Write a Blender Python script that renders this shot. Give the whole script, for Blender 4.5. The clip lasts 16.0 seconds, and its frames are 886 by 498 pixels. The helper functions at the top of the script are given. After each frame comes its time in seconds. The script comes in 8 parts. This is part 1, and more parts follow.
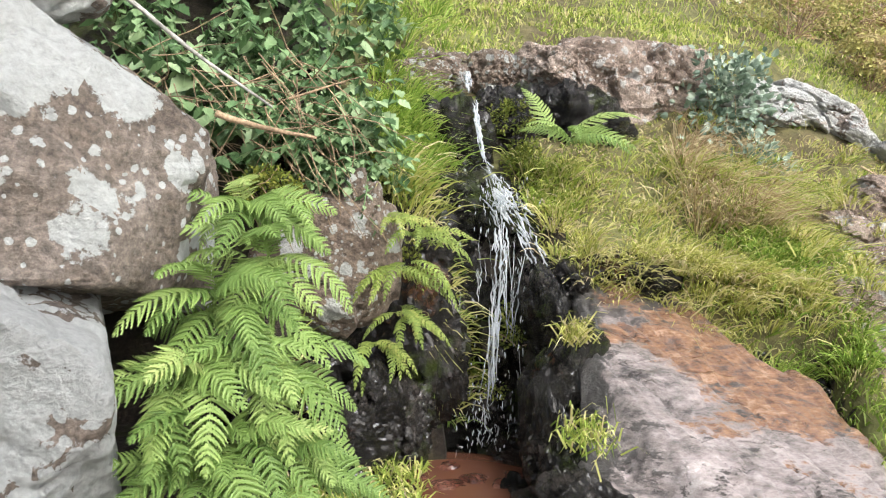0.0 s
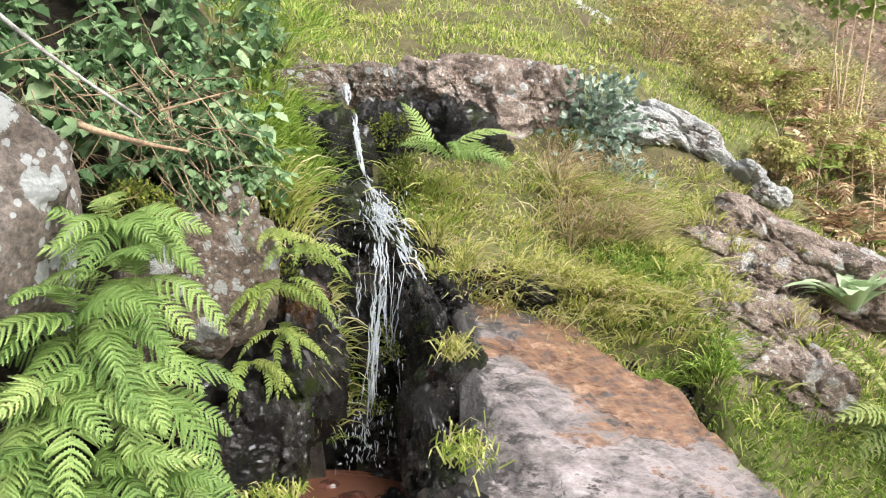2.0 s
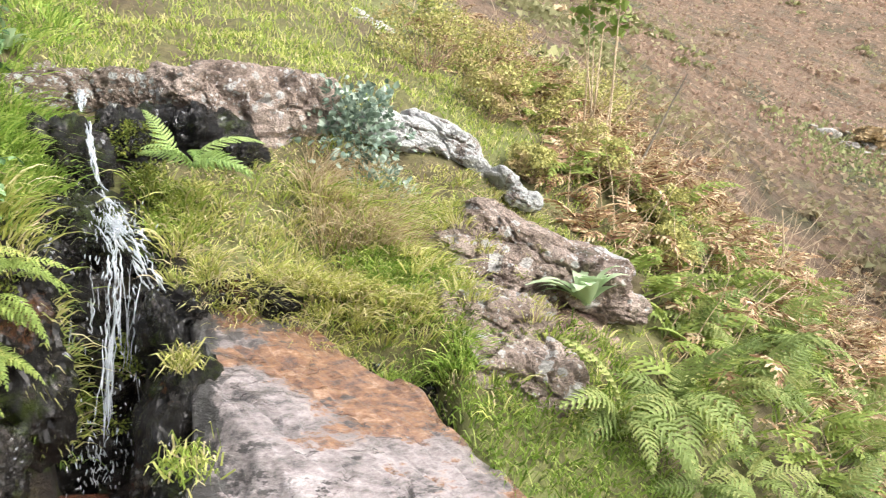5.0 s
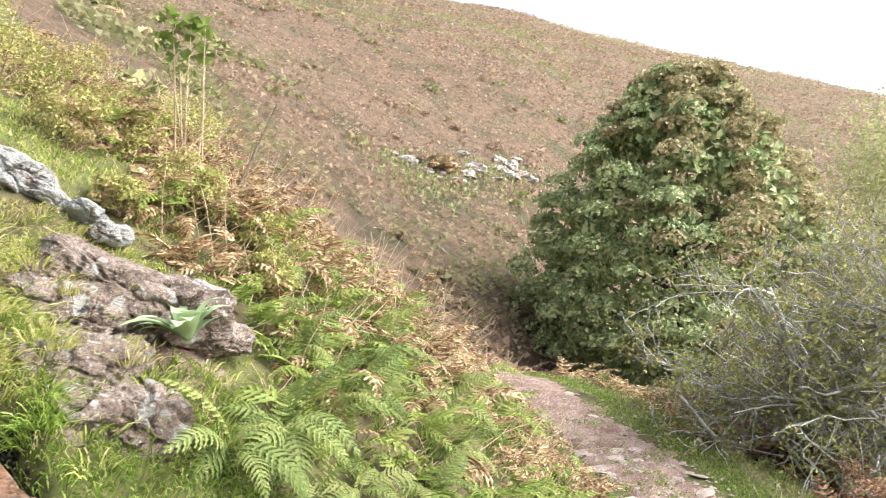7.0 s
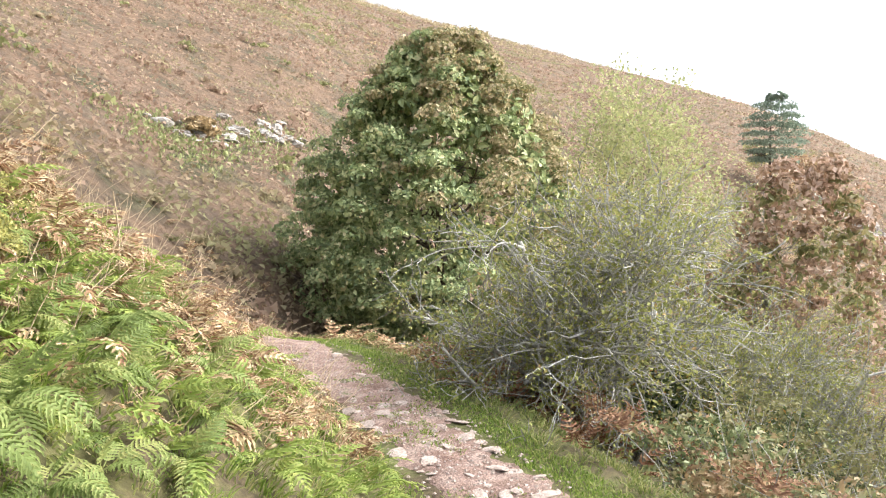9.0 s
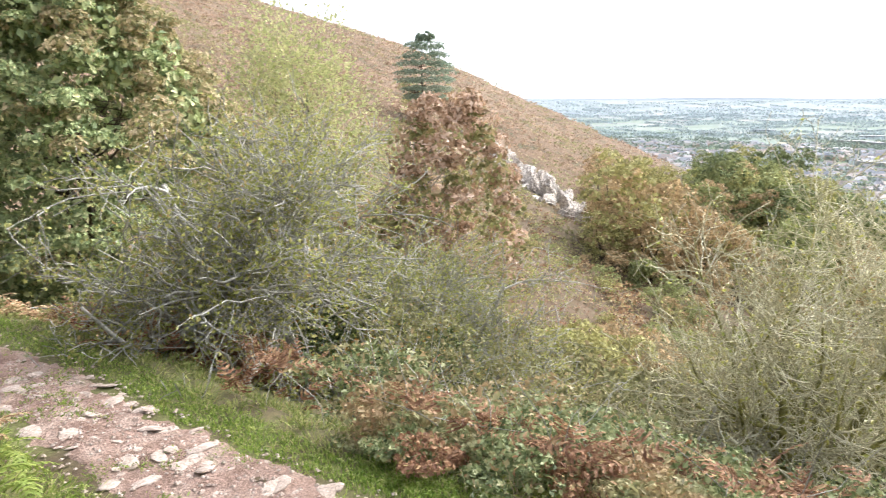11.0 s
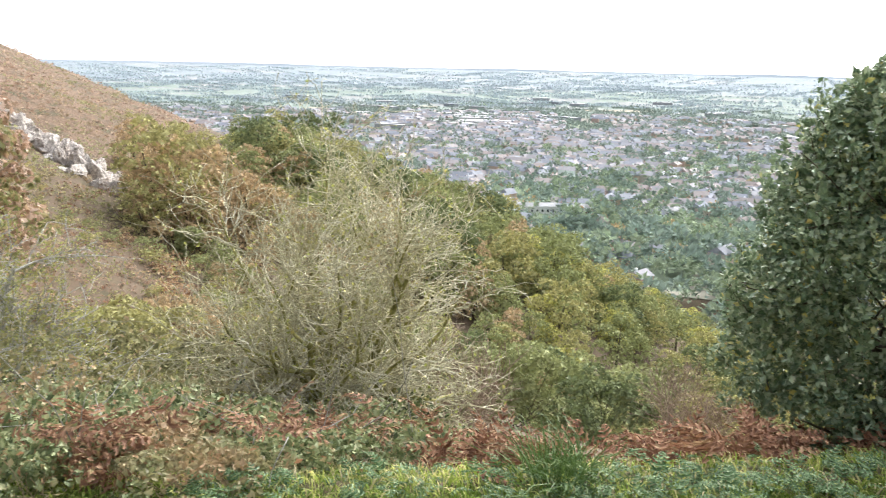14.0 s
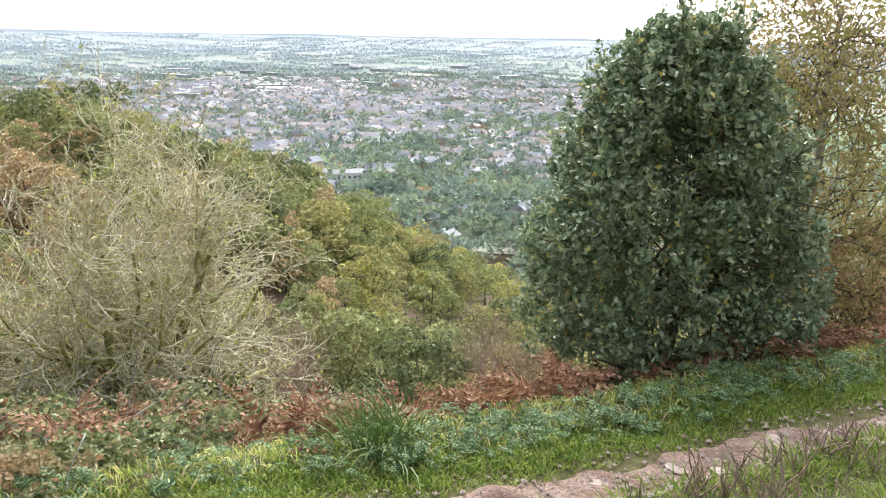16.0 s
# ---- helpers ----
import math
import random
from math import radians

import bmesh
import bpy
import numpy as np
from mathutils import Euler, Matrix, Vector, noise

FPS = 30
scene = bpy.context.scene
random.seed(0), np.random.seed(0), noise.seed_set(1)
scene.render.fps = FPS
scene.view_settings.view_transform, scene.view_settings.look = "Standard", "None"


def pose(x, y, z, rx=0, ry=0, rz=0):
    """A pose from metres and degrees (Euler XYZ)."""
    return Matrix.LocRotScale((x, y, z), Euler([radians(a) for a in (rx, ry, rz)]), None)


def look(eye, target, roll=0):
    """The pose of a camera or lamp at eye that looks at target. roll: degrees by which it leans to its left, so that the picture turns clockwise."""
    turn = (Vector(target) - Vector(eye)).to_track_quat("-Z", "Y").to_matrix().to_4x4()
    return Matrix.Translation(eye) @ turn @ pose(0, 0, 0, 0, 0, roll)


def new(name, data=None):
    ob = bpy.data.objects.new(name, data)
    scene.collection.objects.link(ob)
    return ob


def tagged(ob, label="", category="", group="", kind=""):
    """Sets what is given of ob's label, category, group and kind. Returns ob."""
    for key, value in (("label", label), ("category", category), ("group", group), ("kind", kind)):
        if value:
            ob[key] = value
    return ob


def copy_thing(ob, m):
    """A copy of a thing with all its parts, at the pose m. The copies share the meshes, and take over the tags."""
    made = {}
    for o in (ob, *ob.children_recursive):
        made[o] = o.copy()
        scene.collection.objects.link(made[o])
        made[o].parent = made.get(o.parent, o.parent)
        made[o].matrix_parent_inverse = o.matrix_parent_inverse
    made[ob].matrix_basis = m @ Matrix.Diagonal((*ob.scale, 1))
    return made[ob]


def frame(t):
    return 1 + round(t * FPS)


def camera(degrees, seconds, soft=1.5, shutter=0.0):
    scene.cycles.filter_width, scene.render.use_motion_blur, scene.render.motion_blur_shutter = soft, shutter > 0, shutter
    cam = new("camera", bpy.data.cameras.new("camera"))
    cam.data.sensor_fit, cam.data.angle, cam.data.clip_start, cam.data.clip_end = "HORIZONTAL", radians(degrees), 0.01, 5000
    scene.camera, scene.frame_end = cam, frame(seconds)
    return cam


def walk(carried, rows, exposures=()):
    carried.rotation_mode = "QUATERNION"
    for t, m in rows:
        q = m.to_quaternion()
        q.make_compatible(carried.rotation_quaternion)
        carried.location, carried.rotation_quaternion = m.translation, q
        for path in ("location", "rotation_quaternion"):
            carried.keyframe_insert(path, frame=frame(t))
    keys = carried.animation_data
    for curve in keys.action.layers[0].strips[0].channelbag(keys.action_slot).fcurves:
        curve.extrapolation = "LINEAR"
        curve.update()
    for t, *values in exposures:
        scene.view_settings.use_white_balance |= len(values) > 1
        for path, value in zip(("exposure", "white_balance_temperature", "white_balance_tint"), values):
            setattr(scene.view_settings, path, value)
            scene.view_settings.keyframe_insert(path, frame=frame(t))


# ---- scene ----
cam = camera(58.23, 16.0, soft=1.1, shutter=0.2)

PATH = [  # seconds, eye, turn
    (0, 0.000, 0.000, 1.600, 82.00, -0.40, -0.00),
    (0.5, -0.025, 0.042, 1.630, 82.22, -0.74, -3.19),
    (1, -0.011, 0.036, 1.632, 82.25, -1.28, -5.17),
    (1.5, -0.023, 0.027, 1.629, 82.32, -1.53, -6.91),
    (2, -0.000, 0.008, 1.633, 82.52, -1.52, -8.58),
    (2.5, 0.033, -0.010, 1.638, 82.66, -1.42, -10.43),
    (3, 0.069, -0.022, 1.640, 82.91, -1.52, -12.82),
    (3.2, 0.083, -0.029, 1.627, 83.27, -1.47, -13.87),
    (5.3, 0.314, -0.106, 1.648, 83.38, -1.27, -24.22),
    (5.5, 0.315, -0.094, 1.654, 83.40, -1.58, -28.76),
    (6, 0.317, -0.070, 1.651, 83.94, -1.28, -37.33),
    (6.5, 0.315, -0.092, 1.651, 84.26, -0.99, -43.43),
    (7, 0.326, -0.114, 1.653, 85.68, -0.28, -48.66),
    (7.5, 0.345, -0.124, 1.648, 86.23, -0.13, -53.14),
    (8, 0.370, -0.099, 1.639, 85.40, -0.22, -58.02),
    (8.2, 0.368, -0.090, 1.634, 84.88, -0.12, -60.63),
    (10.3, 0.548, -0.251, 1.525, 79.25, 0.02, -72.90),
    (10.5, 0.570, -0.263, 1.539, 79.13, 0.41, -77.69),
    (11, 0.614, -0.282, 1.547, 79.04, 0.30, -88.83),
    (11.5, 0.585, -0.313, 1.554, 78.92, 0.39, -93.39),
    (12, 0.593, -0.349, 1.551, 78.83, 0.34, -97.65),
    (12.5, 0.609, -0.381, 1.545, 78.46, 0.33, -101.63),
    (13, 0.593, -0.419, 1.540, 77.88, -0.21, -108.56),
    (13.5, 0.588, -0.461, 1.523, 77.34, -0.71, -114.60),
    (14, 0.579, -0.510, 1.504, 76.86, -1.27, -120.88),
    (14.5, 0.573, -0.529, 1.504, 76.44, -1.12, -126.77),
    (15, 0.582, -0.548, 1.495, 75.91, -1.24, -130.52),
    (15.5, 0.582, -0.549, 1.496, 75.35, -0.88, -132.60),
    (16, 0.591, -0.562, 1.489, 74.75, -1.01, -134.95),
]
walk(cam, [(t, pose(x, y, z, a, b, c)) for t, x, y, z, a, b, c in PATH],
     exposures=((0, 1.15), (3, 1.2), (5.5, 1.4), (8, 1.5), (12, 1.45), (14, 1.35), (16, 1.36)))


# ---- light: an overcast sky ----
world = bpy.data.worlds.new("overcast_sky")
scene.world = world
world.use_nodes = True
wn, wl = world.node_tree.nodes, world.node_tree.links
sky = wn.new("ShaderNodeTexSky")
sky.sky_type = "NISHITA"
sky.sun_disc = False
sky.sun_elevation, sky.sun_rotation = radians(50), radians(140)
sky.air_density, sky.dust_density, sky.ozone_density = 1.0, 4.0, 1.0
# cloud all round: the veil stays even down to the horizon
tc = wn.new("ShaderNodeTexCoord")
sp, cb = wn.new("ShaderNodeSeparateXYZ"), wn.new("ShaderNodeCombineXYZ")
lift = wn.new("ShaderNodeMath")
lift.operation = "MULTIPLY_ADD"
lift.inputs[1].default_value, lift.inputs[2].default_value = 0.55, 0.45
hold = wn.new("ShaderNodeMath")
hold.operation = "MAXIMUM"
hold.inputs[1].default_value = 0.0
wl.new(tc.outputs["Generated"], sp.inputs[0])
wl.new(sp.outputs[2], hold.inputs[0])
wl.new(hold.outputs[0], lift.inputs[0])
wl.new(sp.outputs[0], cb.inputs[0])
wl.new(sp.outputs[1], cb.inputs[1])
wl.new(lift.outputs[0], cb.inputs[2])
wl.new(cb.outputs[0], sky.inputs["Vector"])
pale = wn.new("ShaderNodeHueSaturation")
pale.inputs["Saturation"].default_value = 0.42
wl.new(sky.outputs[0], pale.inputs["Color"])
wl.new(pale.outputs[0], wn["Background"].inputs["Color"])
wn["Background"].inputs["Strength"].default_value = 0.15
lamp = bpy.data.lights.new("sun", "SUN")
lamp.energy, lamp.angle, lamp.color = 1.4, radians(24), (0.95, 0.98, 1.0)
sun = new("sun", lamp)
sun.matrix_world = look((0, 0, 0), (-0.415 * 10, 0.49 * 10, -0.766 * 10))


# ---- materials ----
def node_mat(name):
    m = bpy.data.materials.new(name)
    m.use_nodes = True
    n, l = m.node_tree.nodes, m.node_tree.links
    return m, n, l, n["Principled BSDF"]


def ramp(n, stops):
    r = n.new("ShaderNodeValToRGB")
    e = r.color_ramp.elements
    while len(e) < len(stops):
        e.new(0.5)
    for el, (p, c) in zip(e, stops):
        el.position, el.color = p, (*c, 1)
    return r


def noise_tex(n, l, vec, scale, detail=6.0, rough=0.6, kind="noise"):
    t = n.new("ShaderNodeTexNoise" if kind == "noise" else "ShaderNodeTexVoronoi")
    t.inputs["Scale"].default_value = scale
    if kind == "noise":
        t.inputs["Detail"].default_value, t.inputs["Roughness"].default_value = detail, rough
    l.new(vec, t.inputs["Vector"])
    return t


def mix(n, l, fac, a, b, mode="MIX"):
    x = n.new("ShaderNodeMix")
    x.data_type, x.blend_type = "RGBA", mode
    for sock, v in ((x.inputs[0], fac), (x.inputs[6], a), (x.inputs[7], b)):
        if hasattr(v, "links"):
            l.new(v, sock)
        else:
            sock.default_value = v if not isinstance(v, tuple) else (*v, 1)
    return x.outputs[2]


def surface_mat(name, stops, scale, rough=0.8, bump=0.3, fine=6.0, dist=0.02, over=None, over2=None, spec=0.3, coat=0.0, con=1.0):
    """Ramp of a noise at one scale, grain at a finer one; over: (colour, scale, threshold, softness) patches."""
    m, n, l, b = node_mat(name)
    geo = n.new("ShaderNodeNewGeometry")
    pos = geo.outputs["Position"]
    t = noise_tex(n, l, pos, scale)
    r = ramp(n, stops)
    l.new(t.outputs[0], r.inputs[0])
    g = noise_tex(n, l, pos, scale * fine, 8.0, 0.7)
    gr = ramp(n, [(0.28, (1 - 0.58 * con,) * 3), (0.5, (1 - 0.04 * con,) * 3), (0.72, (1 + 0.6 * con,) * 3)])
    l.new(g.outputs[0], gr.inputs[0])
    col = mix(n, l, 1.0, r.outputs[0], gr.outputs[0], "MULTIPLY")
    height = g.outputs[0]
    for o in (over, over2):
        if o:
            c, sc, th, soft = o
            t2 = noise_tex(n, l, pos, sc, 10.0, 0.72)
            r2 = ramp(n, [(th, (0, 0, 0)), (th + soft, (1, 1, 1))])
            l.new(t2.outputs[0], r2.inputs[0])
            col = mix(n, l, r2.outputs[0], col, c)
    l.new(col, b.inputs["Base Color"])
    b.inputs["Roughness"].default_value = rough
    b.inputs["Specular IOR Level"].default_value = spec
    b.inputs["Coat Weight"].default_value, b.inputs["Coat Roughness"].default_value = coat, 0.06
    if bump:
        bp = n.new("ShaderNodeBump")
        bp.inputs["Strength"].default_value, bp.inputs["Distance"].default_value = bump, dist
        l.new(height, bp.inputs["Height"])
        l.new(bp.outputs[0], b.inputs["Normal"])
    return m


def leaf_mat(name, stops, rough=0.55, trans=0.3, patch=None, whole=0.0):
    """Each leaf takes its own colour from the ramp; part of the light goes through. whole: how far a frond keeps one colour."""
    m, n, l, b = node_mat(name)
    geo = n.new("ShaderNodeNewGeometry")
    r = ramp(n, stops)
    if whole:
        own = n.new("ShaderNodeObjectInfo")
        f = n.new("ShaderNodeMix")
        f.inputs[0].default_value = whole
        l.new(geo.outputs["Random Per Island"], f.inputs[2])
        l.new(own.outputs["Random"], f.inputs[3])
        l.new(f.outputs[0], r.inputs[0])
    else:
        l.new(geo.outputs["Random Per Island"], r.inputs[0])
    col = r.outputs[0]
    if patch:
        t = noise_tex(n, l, geo.outputs["Position"], patch[1], 3.0)
        r2 = ramp(n, [(patch[2], (0, 0, 0)), (patch[2] + 0.12, (1, 1, 1))])
        l.new(t.outputs[0], r2.inputs[0])
        col = mix(n, l, r2.outputs[0], col, mix(n, l, 0.75, col, patch[0]))
    l.new(col, b.inputs["Base Color"])
    b.inputs["Roughness"].default_value = rough
    b.inputs["Specular IOR Level"].default_value = 0.35
    if trans:
        tr = n.new("ShaderNodeBsdfTranslucent")
        l.new(col, tr.inputs["Color"])
        ms = n.new("ShaderNodeMixShader")
        ms.inputs[0].default_value = trans
        l.new(b.outputs[0], ms.inputs[1])
        l.new(tr.outputs[0], ms.inputs[2])
        l.new(ms.outputs[0], n["Material Output"].inputs["Surface"])
    return m


def lichen_mat(name, stops, scale, cover, white, cell=8.0, moss=None):
    """Stone with crisp round crusts of lichen at two sizes; cover: 0 none, 1 nearly all."""
    m, n, l, b = node_mat(name)
    geo = n.new("ShaderNodeNewGeometry")
    pos = geo.outputs["Position"]
    t = noise_tex(n, l, pos, scale, 8.0, 0.65)
    r = ramp(n, stops)
    l.new(t.outputs[0], r.inputs[0])
    g = noise_tex(n, l, pos, scale * 11, 8.0, 0.75)
    gr = ramp(n, [(0.3, (0.32, 0.32, 0.32)), (0.5, (0.97, 0.97, 0.97)), (0.68, (1.7, 1.66, 1.62))])
    l.new(g.outputs[0], gr.inputs[0])
    col = mix(n, l, 1.0, r.outputs[0], gr.outputs[0], "MULTIPLY")
    edge = noise_tex(n, l, pos, cell * 3.2, 7.0, 0.7)
    area = noise_tex(n, l, pos, cell * 0.28, 3.0, 0.55)
    for k, (sc, gain) in enumerate(((cell * 0.55, 1.0), (cell * 1.5, 0.85), (cell * 4.0, 0.6))):
        v = noise_tex(n, l, pos, sc, kind="voronoi")
        sep = n.new("ShaderNodeSeparateColor")
        l.new(v.outputs["Color"], sep.inputs[0])
        # a crust's reach: its own chance, the patch it lies in, a ragged rim
        reach = n.new("ShaderNodeMath")
        reach.operation = "MULTIPLY_ADD"
        reach.inputs[1].default_value, reach.inputs[2].default_value = 0.55, cover * gain - 1.26
        l.new(sep.outputs[0], reach.inputs[0])
        patch = n.new("ShaderNodeMath")
        patch.operation = "MULTIPLY_ADD"
        patch.inputs[1].default_value = 1.1
        l.new(area.outputs[0], patch.inputs[0])
        l.new(reach.outputs[0], patch.inputs[2])
        rim = n.new("ShaderNodeMath")
        rim.operation = "MULTIPLY_ADD"
        rim.inputs[1].default_value = 0.75
        l.new(edge.outputs[0], rim.inputs[0])
        l.new(patch.outputs[0], rim.inputs[2])
        cutoff = n.new("ShaderNodeMath")
        cutoff.operation = "SUBTRACT"
        l.new(rim.outputs[0], cutoff.inputs[0])
        l.new(v.outputs["Distance"], cutoff.inputs[1])
        r2 = ramp(n, [(0.0, (0, 0, 0)), (0.035, (1, 1, 1))])
        l.new(cutoff.outputs[0], r2.inputs[0])
        tone = ramp(n, [(0.3, tuple(v_ * 0.72 for v_ in white)), (0.55, white), (0.75, tuple(min(0.85, v_ * 1.15) for v_ in white))])
        l.new(g.outputs[0], tone.inputs[0])
        col = mix(n, l, r2.outputs[0], col, tone.outputs[0])
    if moss:
        t3 = noise_tex(n, l, pos, 3.2, 9.0, 0.7)
        r3 = ramp(n, [(0.6, (0, 0, 0)), (0.66, (1, 1, 1))])
        l.new(t3.outputs[0], r3.inputs[0])
        col = mix(n, l, r3.outputs[0], col, moss)
    l.new(col, b.inputs["Base Color"])
    b.inputs["Roughness"].default_value, b.inputs["Specular IOR Level"].default_value = 0.85, 0.3
    bp = n.new("ShaderNodeBump")
    bp.inputs["Strength"].default_value, bp.inputs["Distance"].default_value = 1.0, 0.03
    l.new(g.outputs[0], bp.inputs["Height"])
    l.new(bp.outputs[0], b.inputs["Normal"])
    return m


M = {}
M["soil"] = surface_mat("soil_and_turf", [(0.3, (0.085, 0.0578, 0.0382)), (0.5, (0.102, 0.0952, 0.0382)), (0.7, (0.128, 0.14, 0.0467))], 1.6, 0.95, 0.6, 14)
M["dirt"] = surface_mat("path_earth", [(0.3, (0.2, 0.124, 0.096)), (0.5, (0.312, 0.212, 0.172)), (0.7, (0.424, 0.32, 0.268))], 4.0, 0.95, 1.0, 12, 0.03, over=((0.136, 0.16, 0.056), 2.0, 0.6, 0.06))
M["moor"] = surface_mat("bracken_moor", [(0.3, (0.097, 0.107, 0.051)), (0.42, (0.145, 0.107, 0.0694)), (0.52, (0.223, 0.148, 0.0969)), (0.62, (0.165, 0.12, 0.0816)), (0.75, (0.136, 0.138, 0.0663))], 0.3, 0.95, 1.0, 9, 0.4, con=0.9)
M["woodland"] = surface_mat("woodland_floor", [(0.3, (0.065, 0.062, 0.03)), (0.5, (0.115, 0.078, 0.05)), (0.7, (0.09, 0.085, 0.04))], 0.3, 0.95, 0.5, 12, con=0.6)
M["rock"] = lichen_mat("brown_pink_rock", [(0.3, (0.09, 0.066, 0.0495)), (0.5, (0.188, 0.143, 0.109)), (0.7, (0.285, 0.229, 0.188))], 6.0, 0.3, (0.42, 0.427, 0.398), 17.0, (0.075, 0.0825, 0.0225))
M["ledge"] = lichen_mat("pink_ledge_rock", [(0.28, (0.11, 0.083, 0.066)), (0.48, (0.3, 0.232, 0.19)), (0.68, (0.46, 0.375, 0.32))], 6.0, 0.24, (0.52, 0.5, 0.47), 13.0, (0.075, 0.07, 0.035))
M["boulder"] = lichen_mat("lichened_boulder", [(0.3, (0.127, 0.1, 0.0815)), (0.5, (0.229, 0.189, 0.157)), (0.7, (0.323, 0.276, 0.242))], 5.0, 0.44, (0.543, 0.56, 0.543), 9.0)
M["white_boulder"] = lichen_mat("white_lichened_boulder", [(0.3, (0.072, 0.0576, 0.0475)), (0.5, (0.158, 0.13, 0.108)), (0.7, (0.23, 0.187, 0.158))], 5.5, 0.85, (0.432, 0.446, 0.439), 9.0)
M["wet"] = surface_mat("wet_dark_rock", [(0.34, (0.005, 0.005, 0.004)), (0.54, (0.022, 0.019, 0.016)), (0.72, (0.085, 0.072, 0.063))], 9.0, 0.2, 1.0, 9, 0.05, over=((0.04, 0.055, 0.01), 3.0, 0.55, 0.08), over2=((0.1, 0.042, 0.016), 2.5, 0.6, 0.06), spec=0.45, coat=0.35)
M["rust_rock"] = surface_mat("rust_red_wet_rock", [(0.3, (0.05, 0.016, 0.01)), (0.5, (0.13, 0.045, 0.028)), (0.7, (0.26, 0.12, 0.08))], 14.0, 0.25, 1.0, 7, 0.02, coat=0.5)
# wet mossy ground, its base darkened to paint the shade of the spring's recess
M["wet_ground"] = surface_mat("wet_mossy_ground", [(0.3, (0.012, 0.01, 0.008)), (0.55, (0.04, 0.03, 0.022)), (0.75, (0.07, 0.06, 0.03))], 7.0, 0.6, 1.0, 8, 0.03, over=((0.04, 0.055, 0.01), 5.0, 0.52, 0.1))
M["quartz"] = lichen_mat("pale_quartz_rock", [(0.3, (0.12, 0.095, 0.08)), (0.5, (0.27, 0.225, 0.195)), (0.7, (0.42, 0.37, 0.335))], 8.0, 0.66, (0.58, 0.58, 0.56), 12.0)
M["white_rock"] = surface_mat("weathered_white_rock", [(0.3, (0.24, 0.21, 0.18)), (0.5, (0.4, 0.37, 0.33)), (0.7, (0.5, 0.48, 0.45))], 2.0, 0.85, 0.6, 8, 0.05)
M["crag"] = surface_mat("grey_crag", [(0.3, (0.296, 0.256, 0.217)), (0.5, (0.552, 0.502, 0.454)), (0.7, (0.71, 0.66, 0.601))], 0.5, 0.85, 0.8, 8, 0.3)
M["stone"] = surface_mat("path_stone", [(0.3, (0.27, 0.21, 0.175)), (0.6, (0.45, 0.37, 0.32))], 9.0, 0.85, 0.5, 6, 0.01)
M["bark"] = surface_mat("brown_bark", [(0.3, (0.06, 0.05, 0.035)), (0.7, (0.15, 0.125, 0.09))], 8.0, 0.9, 0.6, 6, 0.01)
M["lichen_bark"] = surface_mat("lichened_bark", [(0.3, (0.158, 0.151, 0.127)), (0.5, (0.349, 0.341, 0.309)), (0.7, (0.507, 0.499, 0.475))], 5.0, 0.9, 0.5, 8, 0.01)
M["white_bark"] = surface_mat("white_lichened_bark", [(0.3, (0.245, 0.235, 0.204)), (0.5, (0.469, 0.46, 0.428)), (0.7, (0.714, 0.703, 0.673))], 4.0, 0.9, 0.5, 8, 0.01)
M["ivy"] = leaf_mat("ivy_leaf", [(0, (0.035, 0.055, 0.025)), (0.6, (0.09, 0.13, 0.05)), (0.92, (0.18, 0.22, 0.09)), (1, (0.5, 0.3, 0.06))], 0.4, 0.15)
M["yellow_bark"] = surface_mat("yellow_lichened_bark", [(0.3, (0.103, 0.092, 0.046)), (0.5, (0.299, 0.287, 0.103)), (0.68, (0.529, 0.494, 0.23))], 3.0, 0.9, 0.5, 8, 0.01)
M["pale_twig"] = surface_mat("lichen_furred_twig", [(0.3, (0.349, 0.321, 0.201)), (0.5, (0.55, 0.522, 0.366)), (0.7, (0.734, 0.705, 0.596))], 3.0, 0.9, 0.4, 8, 0.01)
M["dead"] = surface_mat("dead_stem", [(0.3, (0.156, 0.104, 0.065)), (0.7, (0.429, 0.312, 0.195))], 14.0, 0.9, 0.3, 6, 0.01)
M["heather"] = surface_mat("dead_heather", [(0.3, (0.2, 0.145, 0.11)), (0.7, (0.42, 0.33, 0.25))], 12.0, 0.9, 0.3, 5, 0.01)
M["grass"] = leaf_mat("green_grass_blade", [(0, (0.127, 0.181, 0.0272)), (0.3, (0.299, 0.4, 0.0726)), (0.65, (0.526, 0.563, 0.154)), (0.86, (0.689, 0.635, 0.291)), (1, (0.617, 0.508, 0.345))], 0.6, 0.4)
M["fresh"] = leaf_mat("fresh_grass_blade", [(0, (0.12, 0.21, 0.03)), (0.5, (0.29, 0.43, 0.075)), (0.9, (0.5, 0.58, 0.16)), (1, (0.66, 0.62, 0.28))], 0.55, 0.4)
M["slope_green"] = leaf_mat("rough_slope_blade", [(0, (0.1, 0.14, 0.028)), (0.4, (0.22, 0.28, 0.07)), (0.75, (0.36, 0.37, 0.13)), (1, (0.46, 0.38, 0.22))], 0.6, 0.35)
M["lawn"] = leaf_mat("bright_grass_blade", [(0, (0.0871, 0.148, 0.0202)), (0.5, (0.202, 0.302, 0.0471)), (0.9, (0.336, 0.403, 0.1)), (1, (0.443, 0.417, 0.188))], 0.55, 0.4)
M["dry_grass"] = leaf_mat("yellowing_grass_blade", [(0, (0.211, 0.229, 0.0484)), (0.35, (0.44, 0.458, 0.114)), (0.7, (0.651, 0.607, 0.246)), (0.9, (0.722, 0.634, 0.405)), (1, (0.37, 0.264, 0.158))], 0.65, 0.4)
